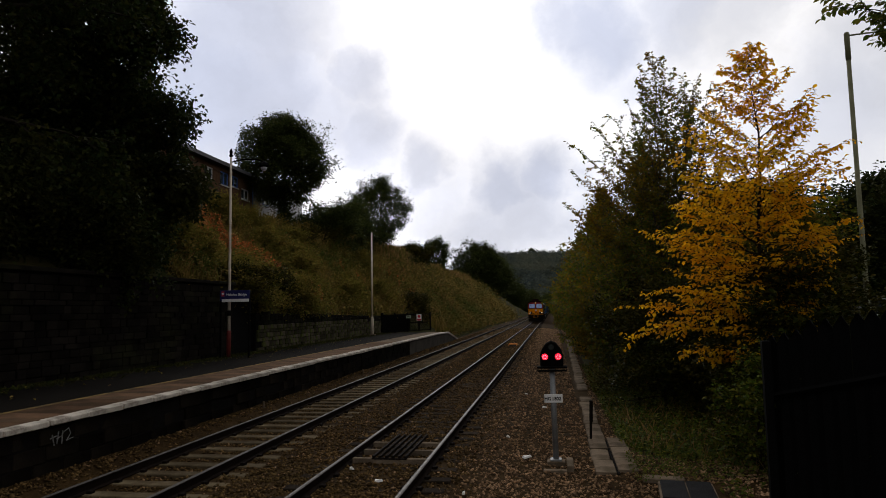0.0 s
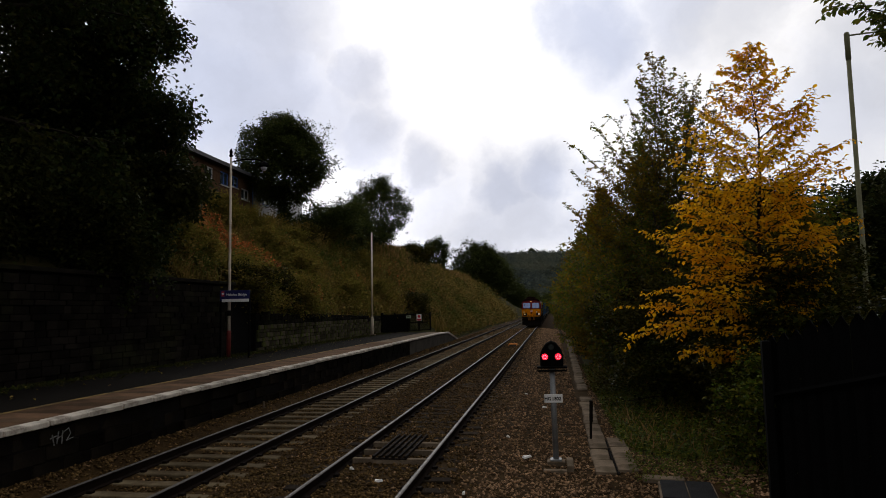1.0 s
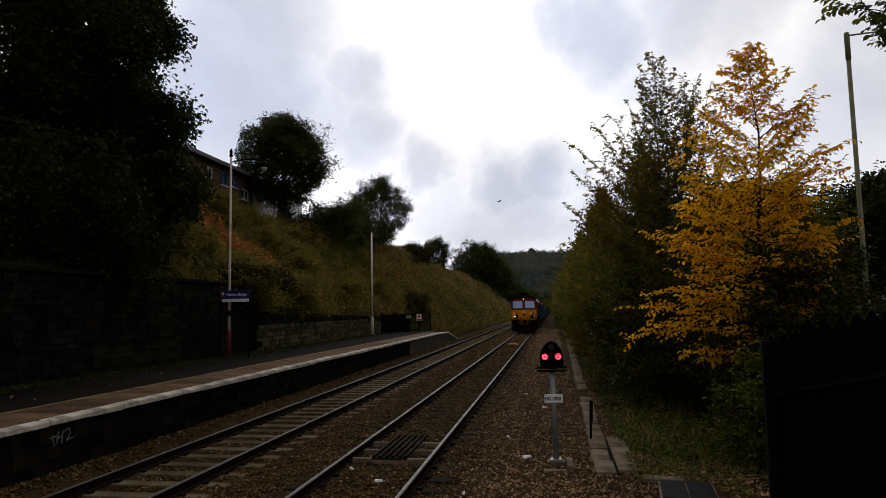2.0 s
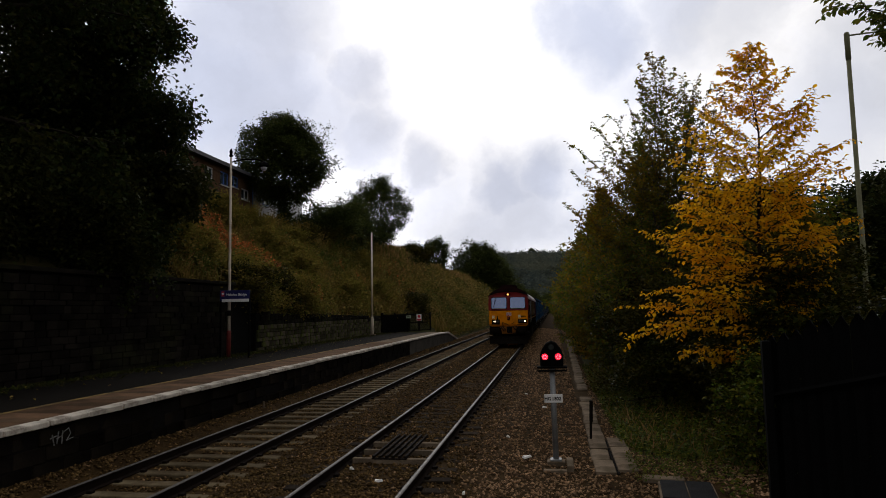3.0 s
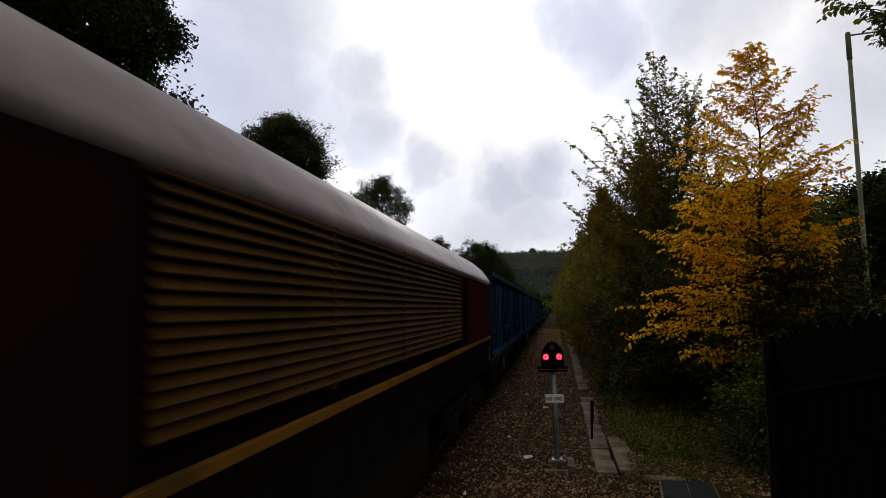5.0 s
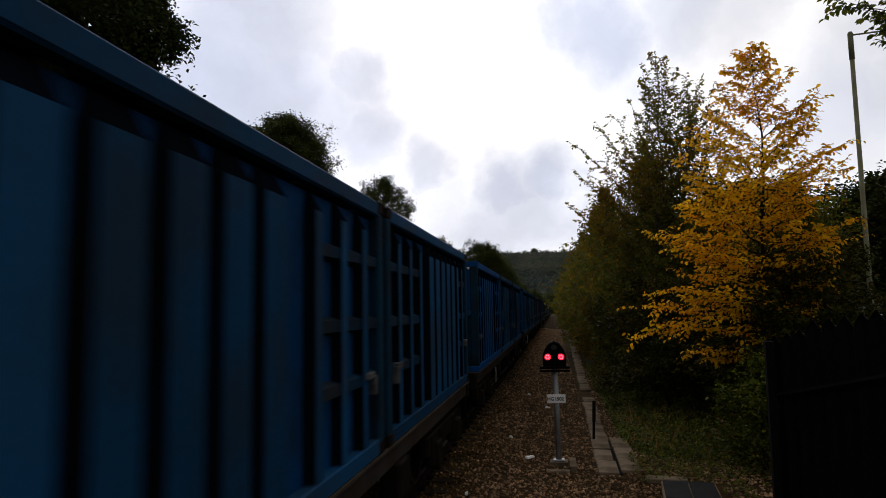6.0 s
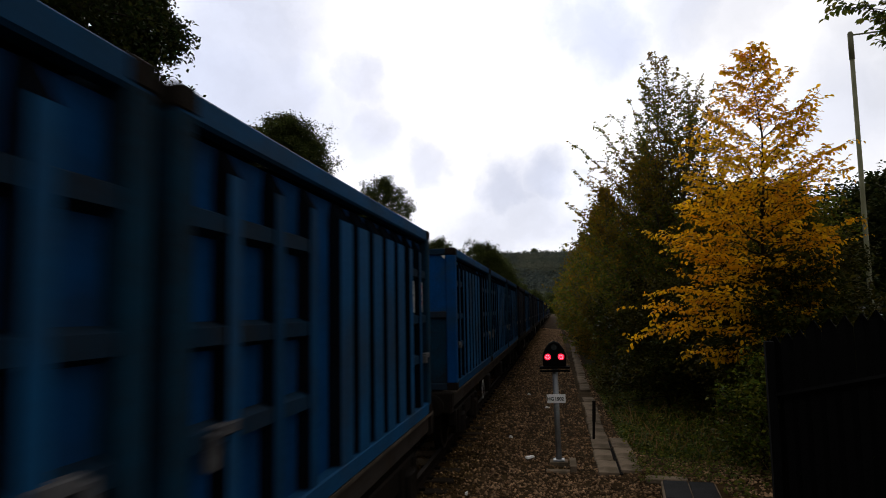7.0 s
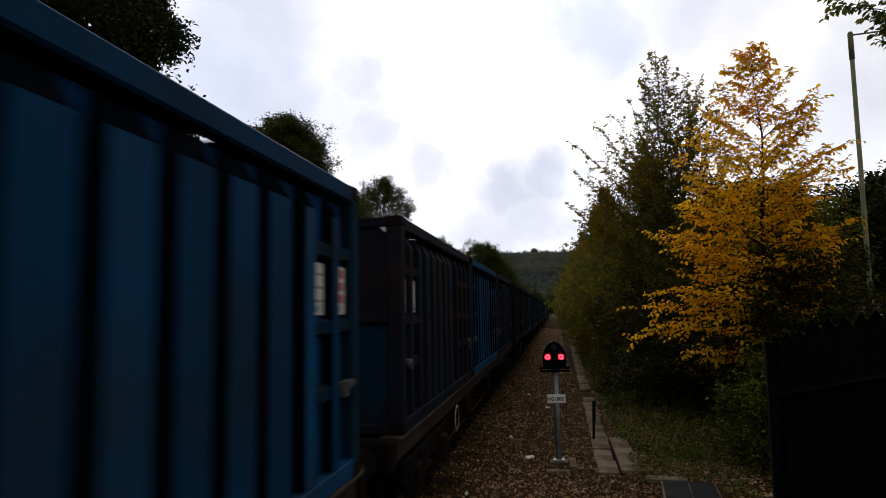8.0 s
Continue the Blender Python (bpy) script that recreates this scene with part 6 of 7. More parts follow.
def outer_pts(inner, x0, x1, z0, z1, n=6):
    """Points on a plain rectangle, one for each point of a rounded one."""
    out = []
    q = n // 2
    for c, (cx, cz) in enumerate(((x1, z1), (x0, z1), (x0, z0), (x1, z0))):
        for k in range(n):
            px, pz = inner[c * n + k]
            first_x = c in (0, 2)
            if k < q:
                out.append((cx, pz) if first_x else (px, cz))
            elif k >= n - q + (n % 2 == 0 and 0):
                out.append((px, cz) if first_x else (cx, pz))
    # true corners
    for c, p in enumerate(((x1, z1), (x0, z1), (x0, z0), (x1, z0))):
        out[c * n + q] = p
    return out


def screen_frame(x0, x1, z0, z1, hx0, hx1, hz0, hz1, r, yf, thick):
    """A plate with a rounded window hole; yf(z): how far back the plate lies."""
    i = rrect(hx0, hx1, hz0, hz1, r)
    o = outer_pts(i, x0, x1, z0, z1)
    m = Mesh()
    n = len(i)
    v = [(x, yf(z), z) for x, z in o] + [(x, yf(z), z) for x, z in i] + [(x, yf(z) + thick, z) for x, z in i]
    f = [(k, (k + 1) % n, n + (k + 1) % n, n + k) for k in range(n)] + [(n + k, n + (k + 1) % n, 2 * n + (k + 1) % n, 2 * n + k) for k in range(n)]
    return m.add(v, f), i


SECT = [(1.32, 1.25), (1.34, 3.16), (1.30, 3.24), (1.16, 3.44), (0.92, 3.66), (0.55, 3.82), (0.0, 3.88)]


def wheelset(parent, x, y, r, name="wheelset"):
    """Two wheels on an axle; turns about its axle."""
    w = part(name, Mesh().tube([(-1.0, 0, 0), (1.0, 0, 0)], 0.08, 8), M_DARKIRON, parent, at=pose(x, y, r))
    for s in (-1, 1):
        m = Mesh().loft([[(s * xx, rr * math.cos(a * 0.2618), rr * math.sin(a * 0.2618)) for a in range(24)] for xx, rr in ((0.70, r * 0.25), (0.70, r + 0.025), (0.725, r + 0.028), (0.735, r), (0.835, r - 0.005), (0.835, r * 0.86), (0.80, r * 0.8), (0.80, r * 0.32), (0.84, r * 0.25))])
        k = part("wheel", m, M_DARKIRON, w)
        part("rim_face", Mesh().loft([[(s * xx, rr * math.cos(a * 0.2618), rr * math.sin(a * 0.2618)) for a in range(24)] for xx, rr in ((0.837, r * 0.99), (0.841, r * 0.93), (0.837, r * 0.87))], False), M_RAIL, k, "bright worn rim")
    return w


def bogie_frame(parent, y, axles, r, reach):
    m = Mesh()
    for s in (-1, 1):
        m.box(s * 1.06 - 0.07, s * 1.06 + 0.07, y - reach, y + reach, r + 0.02, r + 0.3, 0.03)
        for a in axles:
            m.box(s * 1.10 - 0.11, s * 1.10 + 0.11, y + a - 0.2, y + a + 0.2, r - 0.18, r + 0.18, 0.03)
            for q in (-0.32, 0.32):
                m.tube([(s * 1.10, y + a + q, r - 0.1), (s * 1.10, y + a + q, r + 0.28)], 0.085, 8)
    m.box(-1.0, 1.0, y - 0.25, y + 0.25, r, r + 0.25)
    return part("bogie", m, M_DARKIRON, parent, "grimy bogie frame with springs")


def locomotive():
    L = thing("locomotive", "maroon diesel freight locomotive with yellow warning front and lit headlights", "locomotive", pose(TC, FRONT0, 0))

    def yf(z):
        return 0.0 if z < 2.42 else (z - 2.42) * 0.078

    # lower yellow nose: chamfered corners, tucked under towards the buffer beam
    def nose_ring(z, hw, y, ch, back):
        return [(-hw + ch, y, z), (hw - ch, y, z), (hw, y + ch * 1.1, z), (hw, back, z), (-hw, back, z), (-hw, y + ch * 1.1, z)]
    part("nose", Mesh().loft([nose_ring(1.34, 1.17, 0.06, 0.07, 0.2), nose_ring(1.40, 1.24, 0.03, 0.08, 0.2), nose_ring(1.48, 1.29, 0.0, 0.08, 0.2), nose_ring(2.40, 1.305, 0.0, 0.08, 0.2)]), M_CABYELLOW, L, "yellow warning panel, streaked with grime")
    part("nose_seam", Mesh().box(-1.19, 1.19, -0.006, 0.0, 2.385, 2.41), M_BROW, L)
    part("lower_panel_rib", Mesh().box(-0.555, 0.63, -0.03, 0.0, 1.70, 1.725, 0.006), M_CABYELLOW, L)
    for x0, x1, z1 in ((-1.10, -0.555, 2.105), (0.64, 1.19, 2.14)):
        part("raised_panel", Mesh().box(x0, x1, -0.022, 0.0, 1.50, z1, 0.008), M_CABYELLOW, L)
    # windscreens
    wins = ((-1.21, 0.02, -1.12, -0.10), (0.02, 1.21, 0.12, 1.13))
    cab = None
    for k, (x0, x1, a, b) in enumerate(wins):
        m, inner = screen_frame(x0, x1, 2.40, 3.42, a, b, 2.50, 3.27, 0.10, yf, 0.06)
        cab = part("screen_surround", m, M_CABRED, L, "maroon windscreen surround")
        n = len(inner)
        cx, cz = (a + b) / 2, 2.885
        seal = Mesh().loft([[(cx + (x - cx) * q, yf(z) - 0.004 + d, cz + (z - cz) * q) for x, z in inner] for q, d in ((1.05, 0.0), (1.04, -0.018), (0.98, -0.012), (0.97, 0.03))], False)
        part("rubber_seal", seal, M_RUBBER, cab)
        g = Mesh().add([(x, yf(z) + 0.03, z) for x, z in inner], [tuple(range(n))])
        g.add([(x, yf(z) + 0.038, z) for x, z in inner], [tuple(range(n - 1, -1, -1))])
        gl = part("windscreen", g, M_SCREEN, L, "windscreen reflecting sky and trees")
        # Cab desk edge, placed outside because the glass is opaque.
        part("sill_strip", Mesh().box(a + 0.07, b - 0.07, yf(2.53) + 0.012, yf(2.53) + 0.028, 2.505, 2.555, 0.004), mat("pale_desk", (0.30, 0.31, 0.25), (0.22, 0.23, 0.18), 0.7), gl, "pale cab desk edge, set outside the opaque glass")
        wx = b - 0.10 if k else a + 0.30
        part("wiper", Mesh().tube([(wx, yf(3.3) - 0.05, 3.33), (wx + (0.10 if k else -0.10), yf(2.9) - 0.035, 2.86)], 0.011, 5).tube([(wx + (0.06 if k else 0), yf(3.2) - 0.04, 3.1), (wx + (0.16 if k else -0.2), yf(2.6) - 0.03, 2.56)], 0.012, 4), M_RUBBER, L)
    for s in (-1, 1):
        part("corner_post", Mesh().loft([[(s * 1.21, yf(z), z), (s * 1.325, yf(z) + 0.12, z), (s * 1.325, 0.30, z), (s * 1.2, 0.30, z)] for z in (2.40, 3.0, 3.17)] + [[(s * 1.16, yf(3.4), 3.42), (s * 1.20, yf(3.4) + 0.12, 3.40), (s * 1.20, 0.30, 3.40), (s * 1.1, 0.30, 3.42)]]), M_CABRED, L, "maroon cab corner")
    part("cab_bulkhead", Mesh().box(-1.28, 1.28, 1.9, 1.95, 1.3, 3.2), M_RUBBER, L)
    part("cab_floor", Mesh().box(-1.28, 1.28, 0.2, 1.9, 1.3, 1.36), M_RUBBER, L)
    # brow: dark arched roof front
    arch = [(s * x, z) for s, x, z in ((-1, 1.36, 3.30), (-1, 1.30, 3.44), (-1, 1.12, 3.62), (-1, 0.82, 3.80), (-1, 0.45, 3.93), (1, 0.0, 3.985), (1, 0.45, 3.93), (1, 0.82, 3.80), (1, 1.12, 3.62), (1, 1.30, 3.44), (1, 1.36, 3.30))]
    low = [(-1.36, 3.30), (-1.2, 3.40), (-0.9, 3.52), (-0.6, 3.58), (-0.3, 3.60), (0, 3.61), (0.3, 3.60), (0.6, 3.58), (0.9, 3.52), (1.2, 3.40), (1.36, 3.30)]
    n = len(arch)
    m = Mesh()
    v = [(x, 0.12, z) for x, z in low] + [(x, 0.30, z) for x, z in arch] + [(x * 0.985, 0.42, z - 0.03) for x, z in arch]
    m.add(v, [(k, k + 1, n + k + 1, n + k) for k in range(n - 1)] + [(n + k, n + k + 1, 2 * n + k + 1, 2 * n + k) for k in range(n - 1)])
    part("brow", m, M_BROW, L, "near-black arched roof brow", True)
    part("lintel", Mesh().add([(x, 0.20, min(z, 3.42) - 0.04) for x, z in low] + [(x, 0.13, z) for x, z in low], [(k, k + 1, n + k + 1, n + k) for k in range(n - 1)]), M_CABRED, L)
    part("lintel_stripe", Mesh().box(-1.15, 1.15, 0.165, 0.18, 3.36, 3.385), mat("red_stripe", (0.35, 0.04, 0.02), (0.25, 0.03, 0.02), 0.5), L, "thin red stripe over the windows")
    hb = part("headlight_box", Mesh().box(-0.16, 0.16, 0.03, 0.2, 3.37, 3.54, 0.04), M_RUBBER, L)
    part("headlight", Mesh().loft([ring(0, 3.455, r, r, y) for r, y in ((0.064, 0.026), (0.064, 0.015), (0.035, 0.005))]), M_WARMGLOW, hb, "lit round top headlight", True)
    # lamp clusters: black recesses, each lamp with its rim and lens
    for x0, x1, z0, z1, lamps in ((-1.113, -0.562, 1.497, 1.80, ((-0.998, 1.672, 0.030, 0.036, True), (-0.880, 1.668, 0.066, 0.066, True), (-0.70, 1.66, 0.07, 0.075, False))),
                                  (0.64, 1.215, 1.523, 1.826, ((0.735, 1.68, 0.072, 0.072, False), (0.925, 1.68, 0.075, 0.082, False), (1.080, 1.692, 0.034, 0.070, True)))):
        c = part("lamp_housing", Mesh().box(x0, x1, -0.035, 0.02, z0, z1, 0.02), M_RUBBER, L, "black recessed lamp cluster")
        part("housing_rim", Mesh().box(x0 + 0.01, x1 - 0.01, -0.042, -0.0355, z1 - 0.035, z1 - 0.012).box(x0 + 0.01, x1 - 0.01, -0.042, -0.0355, z0 + 0.012, z0 + 0.03), M_DARKIRON, c)
        for x, z, rx, rz, lit in lamps:
            lens = M_HEADGLOW if lit and rx < 0.05 else M_DIMGLOW if lit else M_LENS
            l = part("lamp", Mesh().loft([ring(x, z, rx, rz, y) for y in (-0.036, -0.05)] + [ring(x, z, rx * 0.5, rz * 0.5, -0.062)]), lens, c, "lit white lamp" if lit else "unlit lamp")
            part("lamp_rim", Mesh().loft([ring(x, z, rx * q, rz * q, y) for q, y in ((1.03, -0.036), (1.16, -0.037), (1.16, -0.05), (1.03, -0.051))], False), M_DARKIRON, l)
    # white electrification labels: yellow triangle over a yellow strip
    for x0, x1, z0, z1 in ((-1.067, -0.928, 1.84, 2.063), (0.657, 0.797, 1.872, 2.098)):
        l = part("warning_label", Mesh().box(x0, x1, -0.03, -0.0225, z0, z1), M_SIGNWHITE, L, "white and yellow electrification label")
        xm, h = (x0 + x1) / 2, z1 - z0
        tri = [(xm - 0.045, z0 + h * 0.48), (xm + 0.045, z0 + h * 0.48), (xm + 0.008, z0 + h * 0.88), (xm - 0.008, z0 + h * 0.88)]
        part("warning_triangle", Mesh().extrude_y(tri, -0.034, -0.0305), M_LEMON, l)
        part("warning_strip", Mesh().box(x0 + 0.02, x1 - 0.02, -0.034, -0.0305, z0 + h * 0.08, z0 + h * 0.38), M_LEMON, l)
    # running number becomes plain bars
    for k in range(5):
        part("number_bar", Mesh().box(0.848 + k * 0.064, 0.893 + k * 0.064, -0.028, -0.0225, 1.93, 2.035), M_RUBBER, L)
    b = part("emblem_plate", Mesh().box(-0.126, 0.210, -0.014, 0.0, 2.028, 2.268, 0.03), M_SIGNWHITE, L, "red and white emblem plate")
    part("emblem_field", Mesh().box(-0.106, 0.190, -0.018, -0.0145, 2.048, 2.248, 0.02), M_SIGNRED, b)
    part("emblem_inner", Mesh().box(-0.086, 0.170, -0.0215, -0.0185, 2.068, 2.228, 0.01), M_SIGNWHITE, b)
    for x in (-0.065, 0.055):
        shape = Mesh().box(x, x + 0.022, -0.025, -0.022, 2.088, 2.208).box(x + 0.07, x + 0.092, -0.025, -0.022, 2.10, 2.196)
        part("emblem_shape", shape.box(x + 0.0225, x + 0.0695, -0.025, -0.022, 2.188, 2.208).box(x + 0.0225, x + 0.0695, -0.025, -0.022, 2.088, 2.108), M_SIGNRED, b)
    sk = part("socket", Mesh().box(-0.074, 0.107, -0.05, 0.0, 1.745, 1.98, 0.02), M_DARKIRON, L, "small jumper socket")
    part("socket_cap", Mesh().loft([ring(-0.005, 1.885, r, r, y) for r, y in ((0.075, -0.051), (0.075, -0.08), (0.05, -0.095))]), mat("brick_red_box", (0.34, 0.05, 0.02), (0.24, 0.035, 0.015), 0.6), sk, "round red socket cap")
    for x in (-0.75, -0.52, -0.38, 0.28, 0.5):
        hose = Mesh().tube([(x, -0.02, 1.36), (x + 0.03, -0.12, 1.30), (x + 0.12, -0.15, 1.18), (x + 0.2, -0.05, 1.08)], 0.028, 6)
        part("hose", hose, M_DARKIRON, L, "brake hose")
    # grimy yellow apron round the coupling pocket, and lips below the lamps
    part("nose_apron", Mesh().loft([[(-0.44, 0.02, 0.86), (0.44, 0.02, 0.86), (0.44, 0.2, 0.86), (-0.44, 0.2, 0.86)], [(-0.5, 0.0, 1.2), (0.5, 0.0, 1.2), (0.5, 0.2, 1.2), (-0.5, 0.2, 1.2)], [(-0.6, 0.03, 1.32), (0.6, 0.03, 1.32), (0.6, 0.2, 1.32), (-0.6, 0.2, 1.32)]]), M_APRON, L, "oily yellow lower apron")
    for s in (-1, 1):
        part("lamp_lip", Mesh().loft([[(s * 0.56, -0.01, 1.43), (s * 0.56, -0.07, 1.45), (s * 0.56, -0.07, 1.475), (s * 0.56, -0.01, 1.49)], [(s * 1.24, -0.01, 1.45), (s * 1.24, -0.07, 1.465), (s * 1.24, -0.07, 1.485), (s * 1.24, -0.01, 1.49)]]), M_APRON, L)
    for a, c in (((-0.405, 1.606), (-0.20, 1.53)), ((0.187, 1.495), (0.36, 1.59)), ((-0.20, 1.53), (0.03, 1.41)), ((-0.405, 1.606), (-0.37, 1.42)), ((-0.37, 1.42), (-0.30, 1.34))):
        part("grab_iron", Mesh().tube([(a[0], -0.05, a[1]), (c[0], -0.06, c[1])], 0.018, 5), M_DARKIRON, L)
    part("valve", Mesh().box(-0.755, -0.695, -0.08, 0, 1.80, 2.05, 0.02).box(-0.80, -0.65, -0.07, 0, 1.74, 1.86, 0.02), M_DARKIRON, L)
    part("coupling_recess", Mesh().box(-0.116, 0.232, -0.03, 0.0, 0.92, 1.314, 0.02), M_RUBBER, L, "black coupling pocket")
    part("coupling_hook", Mesh().tube([(0, 0.0, 1.06), (0, -0.3, 1.06), (0, -0.36, 0.98), (0, -0.28, 0.92)], 0.035, 6), M_DARKIRON, L)
    part("buffer_beam", Mesh().box(-1.28, 1.28, 0.07, 0.34, 0.80, 1.36, 0.05), M_DARKIRON, L)
    for s in (-1, 1):
        bf = part("buffer", Mesh().tube([(s * 0.87, 0.1, 1.06), (s * 0.87, -0.22, 1.06)], 0.11, 10), M_DARKIRON, L, "", True)
        part("buffer_head", Mesh().loft([ring(s * 0.87, 1.06, 0.30 * q, 0.20 * q, y) for q, y in ((1, -0.21), (1, -0.25), (0.7, -0.275))]), M_DARKIRON, bf, "", True)
        part("front_step", Mesh().box(s * 1.12 - 0.18, s * 1.12 + 0.18, 0.0, 0.3, 0.62, 0.66).box(s * 1.12 - 0.18, s * 1.12 - 0.15, 0.1, 0.2, 0.62, 0.9).box(s * 1.12 + 0.15, s * 1.12 + 0.18, 0.1, 0.2, 0.62, 0.9), M_DARKIRON, L)
    part("snowplough", Mesh().loft([[(x * 1.28, -0.12 + abs(x) * 0.1, 0.20), (x * 1.28, 0.02 + abs(x) * 0.1, 0.20), (x * 1.28, 0.22, 0.72), (x * 1.28, 0.14, 0.72)] for x in (-1, -0.5, 0, 0.5, 1)]), M_DARKIRON, L, "dark obstacle deflector")

    # body sides
    def side_panel(name, s, y0, y1, z0, z1, material, proud=0.0, label=""):
        x = s * (1.30 + proud)
        return part(name, Mesh().box(min(x, x - s * 0.05), max(x, x - s * 0.05), y0, y1, z0, z1, 0.004), material, L, label)
    for s in (-1, 1):
        # cab side with its window opening
        for y0, y1, z0, z1 in ((0.205, 2.98, 1.835, 2.48), (0.31, 2.98, 3.10, 3.19), (0.31, 0.74, 2.48, 3.10), (1.82, 2.98, 2.48, 3.10)):
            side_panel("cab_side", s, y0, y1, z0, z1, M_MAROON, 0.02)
        w = side_panel("side_window", s, 0.74, 1.82, 2.48, 3.10, M_SIDEGLASS, -0.02, "cab side window")
        side_panel("window_bar", s, 1.26, 1.31, 2.48, 3.10, M_RUBBER, 0.01)
        side_panel("door", s, 3.02, 3.40, 2.0, 3.18, M_GOLD, 0.0, "gold-painted upper half of the cab door")
        side_panel("lower_door", s, 3.02, 3.40, 1.45, 1.997, M_MAROON, 0.0)
        side_panel("door_pillar", s, 3.42, 3.82, 1.45, 3.18, M_BROW, -0.02)
        for y in (2.98, 3.62):
            part("handrail", Mesh().tube([(s * 1.37, y, 1.55), (s * 1.39, y, 1.7), (s * 1.39, y, 2.9), (s * 1.37, y, 3.0)], 0.016, 5), M_STEEL, L, "steel handrail")
        for z in (2.05, 2.75):
            side_panel("maker_label", s, 2.45, 2.58, z, z + 0.22, M_LABEL, 0.026)
        side_panel("body_side", s, 3.85, 6.65, 1.835, 3.18, mat("deep_maroon_black", (0.016, 0.006, 0.007), (0.010, 0.005, 0.006), 0.8, 2, bump=0.08, spec=0.0), 0.0, "engine-room side with its shadow put into the colour")
        gr = side_panel("grille", s, 6.7, 15.8, 1.95, 3.18, M_BROW, -0.02, "gold louvred radiator grille")
        for k in range(17):
            z = 2.0 + k * 0.069
            x = s * 1.285
            part("louvre", Mesh().add([(x, 6.75, z + 0.05), (x, 15.75, z + 0.05), (x + s * 0.045, 15.75, z), (x + s * 0.045, 6.75, z), (x + s * 0.04, 6.75, z - 0.008), (x + s * 0.04, 15.75, z - 0.008)], [(0, 1, 2, 3), (3, 2, 5, 4)]), M_DULLGOLD, gr)
        side_panel("gap_panel", s, 15.85, 16.9, 1.835, 3.18, M_BROW, -0.03, "dark recessed panel")
        side_panel("body_side", s, 16.95, 21.0, 1.835, 3.18, M_MAROON, 0.0)
        for y in (9.0, 11.3, 13.5):
            side_panel("grille_post", s, y - 0.03, y + 0.03, 1.95, 3.18, M_DULLGOLD, 0.02)
        side_panel("gold_stripe", s, 0.205, 21.0, 1.765, 1.833, M_GOLD, 0.022, "gold stripe along the sill")
        side_panel("sill", s, 0.3, 21.0, 1.58, 1.763, M_BROW, 0.0)
        side_panel("underframe", s, 0.3, 21.0, 1.12, 1.578, M_RUBBER, -0.02)
        ld = part("steps", Mesh().tube([(s * 1.3, 2.75, 1.4), (s * 1.32, 2.75, 0.55)], 0.018, 5).tube([(s * 1.3, 3.36, 1.4), (s * 1.32, 3.36, 0.55)], 0.018, 5)
                  .box(min(s * 1.2, s * 1.35), max(s * 1.2, s * 1.35), 2.75, 3.36, 0.58, 0.61).box(min(s * 1.2, s * 1.35), max(s * 1.2, s * 1.35), 2.75, 3.36, 0.9, 0.93), M_DARKIRON, L, "dark steel cab steps")
    # roof in sections with a dark gap
    def roof(y0, y1, mt):
        r = [(-x, z) for x, z in SECT[1:]] + [(x, z) for x, z in reversed(SECT[1:-1])]
        r = [(x * 1.005, z + 0.02) for x, z in r]
        rr = r + [(x * 0.95, z - 0.08) for x, z in reversed(r)]
        return part("roof", Mesh().extrude_y(rr, y0, y1), mt, L, "light-catching grey roof", True)
    roof(0.28, 3.0, M_ROOFGREY)
    roof(3.35, 20.9, M_ROOFGREY)
    part("roof_gap", Mesh().extrude_y([(x * 0.97, z) for x, z in ([(-x, z) for x, z in SECT[1:]] + [(x, z) for x, z in reversed(SECT[1:-1])])], 2.95, 3.4), M_BROW, L)
    part("horn_cover", Mesh().loft([[(-0.62, y, 3.80), (0.62, y, 3.80), (0.55, y, z - 0.06), (0.3, y, z), (-0.3, y, z), (-0.55, y, z - 0.06)] for y, z in ((0.36, 3.98), (0.48, 4.12), (1.5, 4.14), (1.75, 4.0))]), M_BROW, L, "black horn cover on the cab roof")
    part("exhaust", Mesh().box(-0.4, 0.4, 8.0, 9.2, 3.86, 4.0, 0.04), M_BROW, L)
    part("rear_end", Mesh().box(-1.28, 1.28, 20.9, 21.0, 1.2, 3.2).box(-0.9, 0.9, 20.85, 20.895, 3.2, 3.6), M_CABYELLOW, L, "rear cab end")
    part("inner_core", Mesh().box(-1.2, 1.2, 2.0, 20.9, 1.2, 3.2), M_BROW, L)
    part("fuel_tank", Mesh().box(-1.25, 1.25, 8.4, 13.0, 0.42, 1.15, 0.12), M_DARKIRON, L)
    spin = []
    for y in (3.6, 17.6):
        bogie_frame(L, y, (-1.85, 0, 1.85), 0.53, 2.6)
        for a in (-1.85, 0, 1.85):
            spin.append(wheelset(L, 0, y + a, 0.53))
    return L, spin


